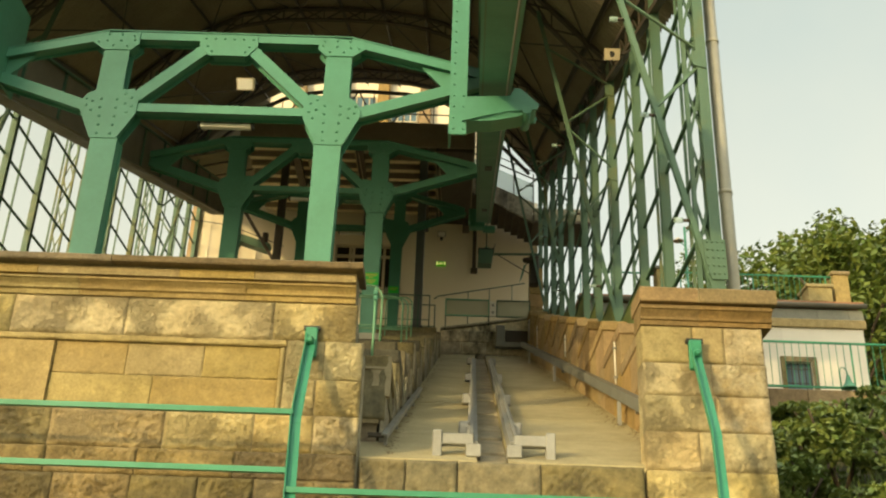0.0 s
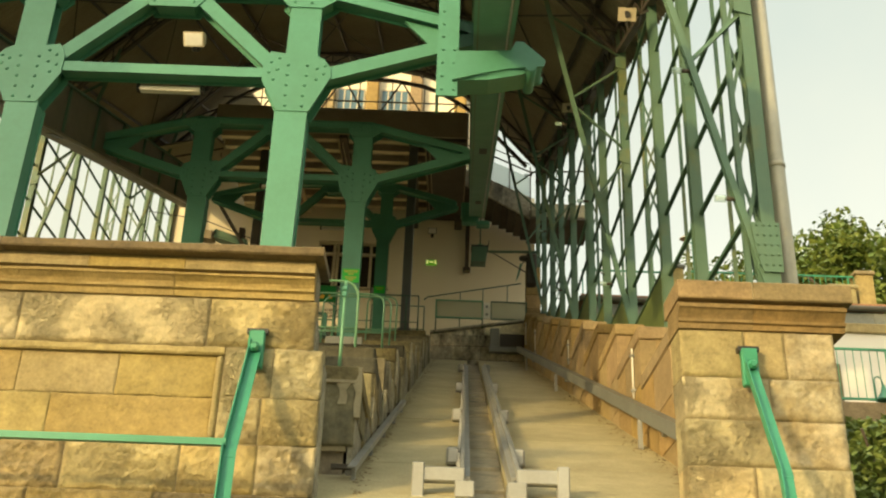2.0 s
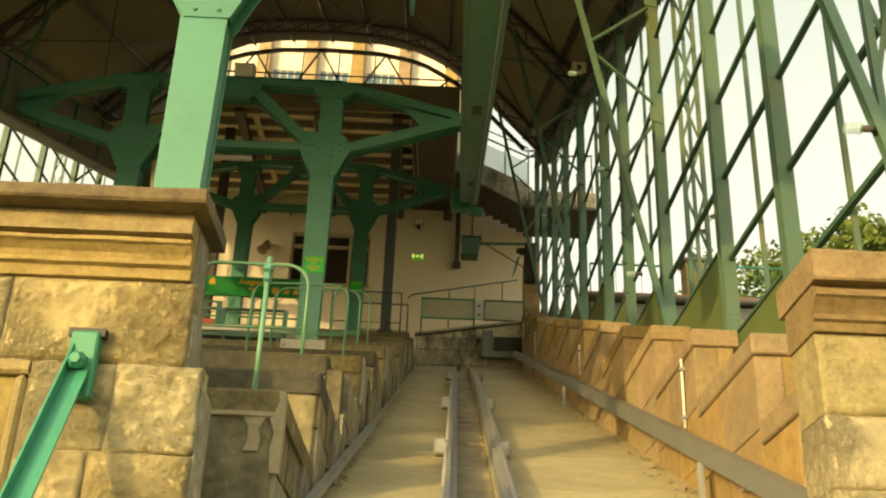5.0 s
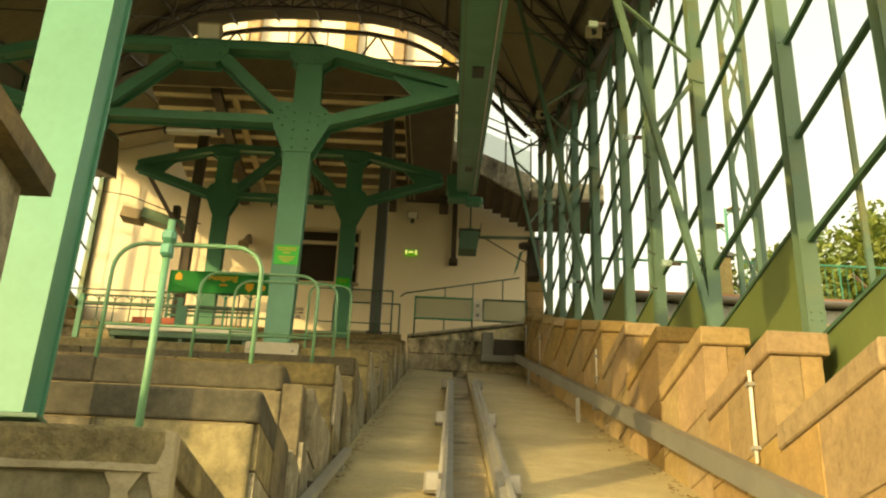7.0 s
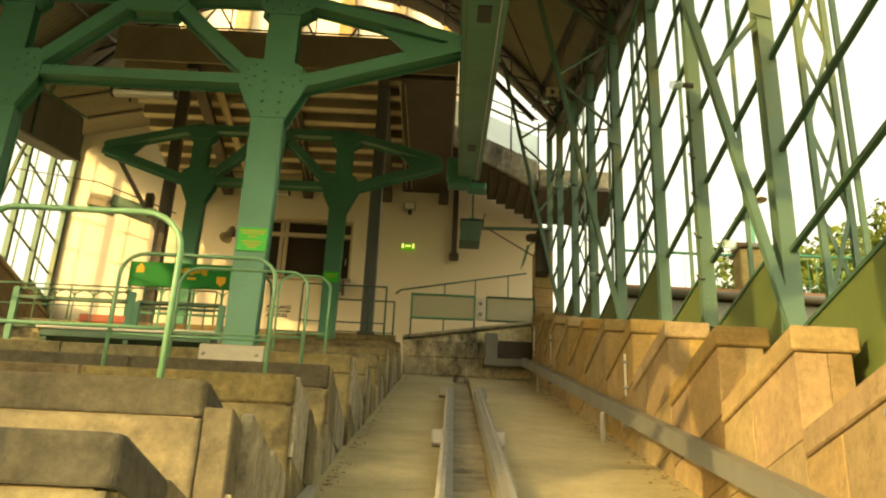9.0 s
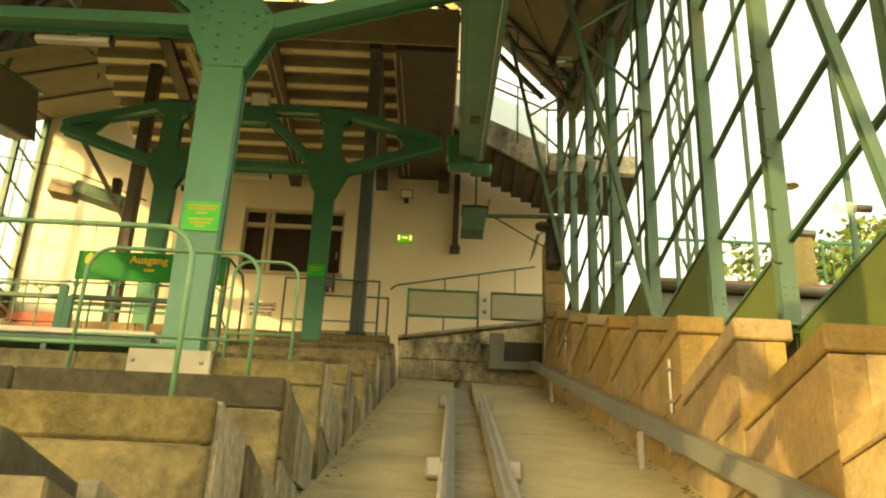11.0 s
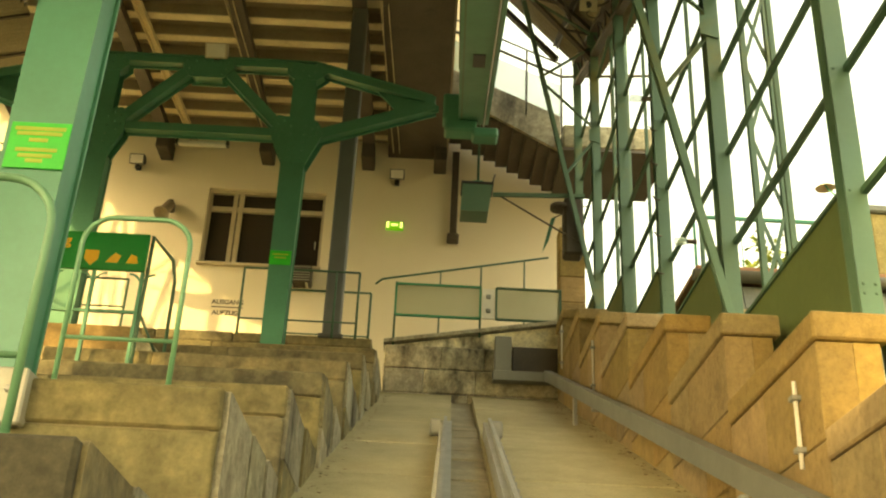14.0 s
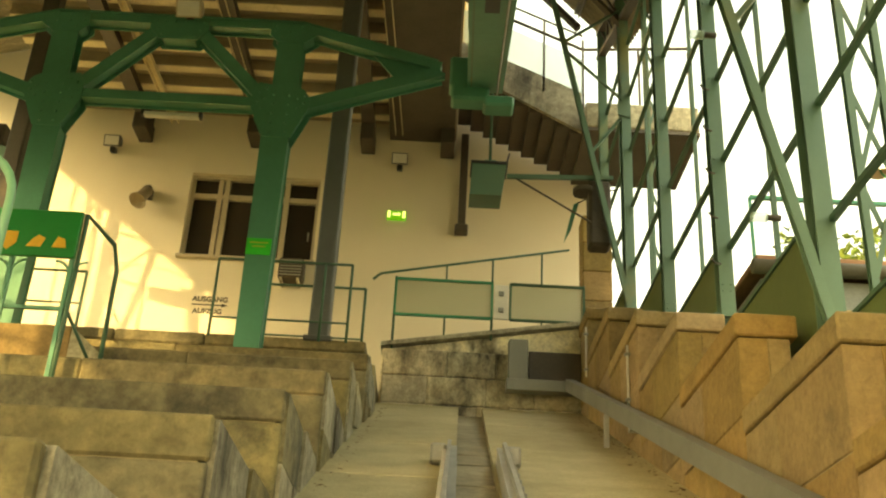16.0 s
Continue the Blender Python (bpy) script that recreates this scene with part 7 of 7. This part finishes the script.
# ---- the tall building above the gable ----
tall = thing("tall_building", "tall cream building with yellow pilasters and barred grey windows", "house")
TY = 46.0
bm = bmesh.new()
box(bm, -12.5, 1.6, TY + 0.5, TY + 8, 12, 42)
part("wall", bm, PLASTER, tall)
for k in range(4, 11):
    x = -21.0 + 2.15 * k
    bm = bmesh.new()
    box(bm, x - 0.3, x + 0.3, TY, TY + 0.5, 14, 41, 0.05)
    part("pilaster", bm, SAND_WARM, tall)
    if k in (6, 7, 8):
        for z0_ in (20.0, 27.0):
            bm = bmesh.new()
            box(bm, x + 0.42, x + 1.73, TY + 0.44, TY + 0.5, z0_, z0_ + 5.6)
            wdw = part("window", bm, PANE_BLUE, tall)
            for j in range(5):
                bm = bmesh.new()
                box(bm, x + 0.42 + 0.3275 * j - 0.03, x + 0.42 + 0.3275 * j + 0.03, TY + 0.40, TY + 0.44, z0_, z0_ + 5.6)
                part("glazing_bar", bm, FRAME, wdw)
            for j in range(9):
                bm = bmesh.new()
                box(bm, x + 0.42, x + 1.73, TY + 0.41, TY + 0.435, z0_ + 0.7 * j - 0.03, z0_ + 0.7 * j + 0.03)
                part("glazing_bar", bm, FRAME, wdw)
bm = bmesh.new()
box(bm, -13.0, 2.1, TY - 0.6, TY + 8.5, 41, 42.6, 0.1)
part("roof", bm, TILE, tall)


# ---- plants ----
def crown_leaves(bm, cx, cy, cz, rx, ry, rz, count, size, rnd, clumps):
    cs = []
    for _ in range(clumps):
        a, b, d = rnd.uniform(0, 2 * math.pi), rnd.uniform(-0.75, 1), rnd.uniform(0.45, 1.0)
        cs.append((cx + rx * d * math.cos(a) * math.sqrt(max(0, 1 - b * b)), cy + ry * d * math.sin(a) * math.sqrt(max(0, 1 - b * b)), cz + rz * d * b, rnd.uniform(0.16, 0.36)))
    for k in range(count):
        x, y, z, r = cs[k % clumps]
        v = Vector((rnd.gauss(0, 1), rnd.gauss(0, 1), rnd.gauss(0, 1))).normalized() * (rnd.random() ** 0.4)
        p = Vector((x, y, z)) + Vector((v.x * r * rx, v.y * r * ry, v.z * r * rz * 0.8))
        q = Euler((rnd.uniform(-1.0, 1.0), rnd.uniform(-1.0, 1.0), rnd.uniform(0, 6.3))).to_matrix()
        s = size * rnd.uniform(0.6, 1.3)
        pts = [q @ Vector(c) * s for c in ((-0.5, 0, 0), (0, -0.28, 0.06), (0.5, 0, 0), (0, 0.28, 0.06))]
        bm.faces.new([bm.verts.new(p + c) for c in pts])


def raw_part(name, bm, material, parent):
    me = bpy.data.meshes.new(name)
    bm.to_mesh(me)
    bm.free()
    me.materials.append(material)
    ob = new(name, me)
    ob.parent = parent
    return ob


def tree(x, y, zb, height, r, seed, count=9000, size=0.42, label="broad leafy tree with a rounded uneven crown"):
    rnd = random.Random(seed)
    t = thing("tree", label, "tree", group="trees round the station")
    bm = bmesh.new()
    top = zb + height * 0.55
    prev = None
    for k in range(7):
        f = k / 6
        rr = 0.35 * (1 - 0.7 * f) * height / 14
        ring = [bm.verts.new((x + 0.3 * math.sin(3 * f + seed) + rr * math.cos(a * math.pi / 5), y + rr * math.sin(a * math.pi / 5), zb - 0.5 + (top - zb) * f)) for a in range(10)]
        if prev:
            for a in range(10):
                bm.faces.new([prev[a], prev[(a + 1) % 10], ring[(a + 1) % 10], ring[a]])
        prev = ring
    part("trunk", bm, BARK, t)
    for k in range(7):
        a = k * 2.4 + seed
        z = zb + height * (0.28 + 0.04 * k)
        bm = bmesh.new()
        d = r * rnd.uniform(0.5, 0.85)
        p = [Vector((x, y, z)), Vector((x + 0.4 * d * math.cos(a), y + 0.4 * d * math.sin(a), z + 0.14 * height)), Vector((x + d * math.cos(a), y + d * math.sin(a), z + 0.26 * height))]
        tube(bm, p, 0.09 * height / 14, 6)
        part("limb", bm, BARK, t)
    bm = bmesh.new()
    crown_leaves(bm, x, y, zb + height * 0.62, r, r, height * 0.42, count, size, rnd, 60)
    raw_part("crown", bm, LEAF, t)


tree(21.5, 52, 13.0, 16.5, 6.0, 3, 15000, 0.42)
tree(29.5, 55, 13.0, 19.0, 6.5, 5, 12000, 0.45)
tree(16.5, 40, 12.5, 9.5, 3.6, 8, 9000, 0.34)
tree(13.2, 50, 13.0, 12.5, 3.6, 14, 7000, 0.36)
tree(-24.5, 36, 12.0, 11.5, 4.6, 9, 9000, 0.36)
tree(-24.4, 45, 12.0, 11.9, 4.4, 12, 9000, 0.36)
# Unseen tree, added to shade the terraces and the upper parapet.
tree(-26.0, -11.2, -3.6, 29.0, 2.6, 31, 34000, 0.42)
tree(-31.0, 46, 13.0, 15.0, 5.0, 21, 8000, 0.42)


def bush(x, y, r, h, seed, count=2600, size=0.17):
    rnd = random.Random(seed)
    t = thing("bush", "dense leafy green shrub on the bank beside the pier", "bush", group="shrubs on the bank")
    z = ground_z(x, y)
    for k in range(5):
        bm = bmesh.new()
        a = k * 1.3 + seed
        tube(bm, [(x, y, z - 0.1), (x + 0.4 * r * math.cos(a), y + 0.4 * r * math.sin(a), z + 0.5 * h), (x + 0.7 * r * math.cos(a), y + 0.7 * r * math.sin(a), z + 0.85 * h)], 0.02, 5)
        part("stem", bm, BARK, t)
    bm = bmesh.new()
    crown_leaves(bm, x, y, z + 0.5 * h, r, r, 0.55 * h, count, size, rnd, 26)
    raw_part("leaves", bm, LEAF_BUSH, t)


for k, (x, y, r, h) in enumerate(((4.9, 12.2, 0.9, 1.3), (6.1, 13.2, 1.2, 1.9), (4.6, 14.2, 0.9, 1.5), (7.4, 14.5, 1.4, 2.6), (5.8, 15.6, 1.2, 1.9), (8.8, 16.6, 1.5, 2.8), (6.6, 17.6, 1.2, 1.7), (10.4, 18.6, 1.7, 2.9), (5.2, 18.6, 1.1, 1.3), (8.4, 19.4, 1.3, 1.7), (6.8, 20.4, 1.1, 1.2), (12.2, 21.0, 1.5, 2.4), (7.6, 11.6, 1.3, 2.0), (5.6, 10.6, 1.0, 1.4))):
    bush(x, y, r * 0.9, h * (0.7 if y < 17 else 0.45), 500 + k, size=0.13, count=3400)

# grass on the bank
rnd = random.Random(77)
bm = bmesh.new()
for k in range(9000):
    x, y = rnd.uniform(3.4, 13), rnd.uniform(8.5, 20.5)
    z = ground_z(x, y)
    a, h = rnd.uniform(0, 6.3), rnd.uniform(0.12, 0.34)
    dx, dy = 0.02 * math.cos(a), 0.02 * math.sin(a)
    lx, ly = rnd.uniform(-0.1, 0.1), rnd.uniform(-0.1, 0.1)
    bm.faces.new([bm.verts.new((x - dx, y - dy, z - 0.03)), bm.verts.new((x + dx, y + dy, z - 0.03)), bm.verts.new((x + lx, y + ly, z + h))])
tagged(raw_part("grass", bm, LEAF_BUSH, None), "rough grass on the bank", "grass", kind="stuff")

# dry leaves and dirt along the foot of the parapet and the cheeks
rnd = random.Random(91)
bm = bmesh.new()
for k in range(700):
    y = 10.8 + 20.5 * rnd.random() ** 1.3
    x = 2.44 - abs(rnd.gauss(0, 0.10)) if k % 3 else left_x(y) + 0.06 + abs(rnd.gauss(0, 0.06))
    s, a = rnd.uniform(0.012, 0.035), rnd.uniform(0, 6.3)
    z = ramp_z(y) + 0.006
    pts = [(x + s * math.cos(a + b) * e, y + s * math.sin(a + b) * e, z + SLOPE * s * math.sin(a + b) * e + rnd.uniform(0, 0.012)) for b, e in ((0, 1), (1.6, 0.5), (3.1, 1), (4.7, 0.5))]
    bm.faces.new([bm.verts.new(p) for p in pts])
tagged(raw_part("leaf_litter", bm, LITTER, None), "dry brown leaves and dirt lying along the ramp edges", "leaf litter", kind="stuff")
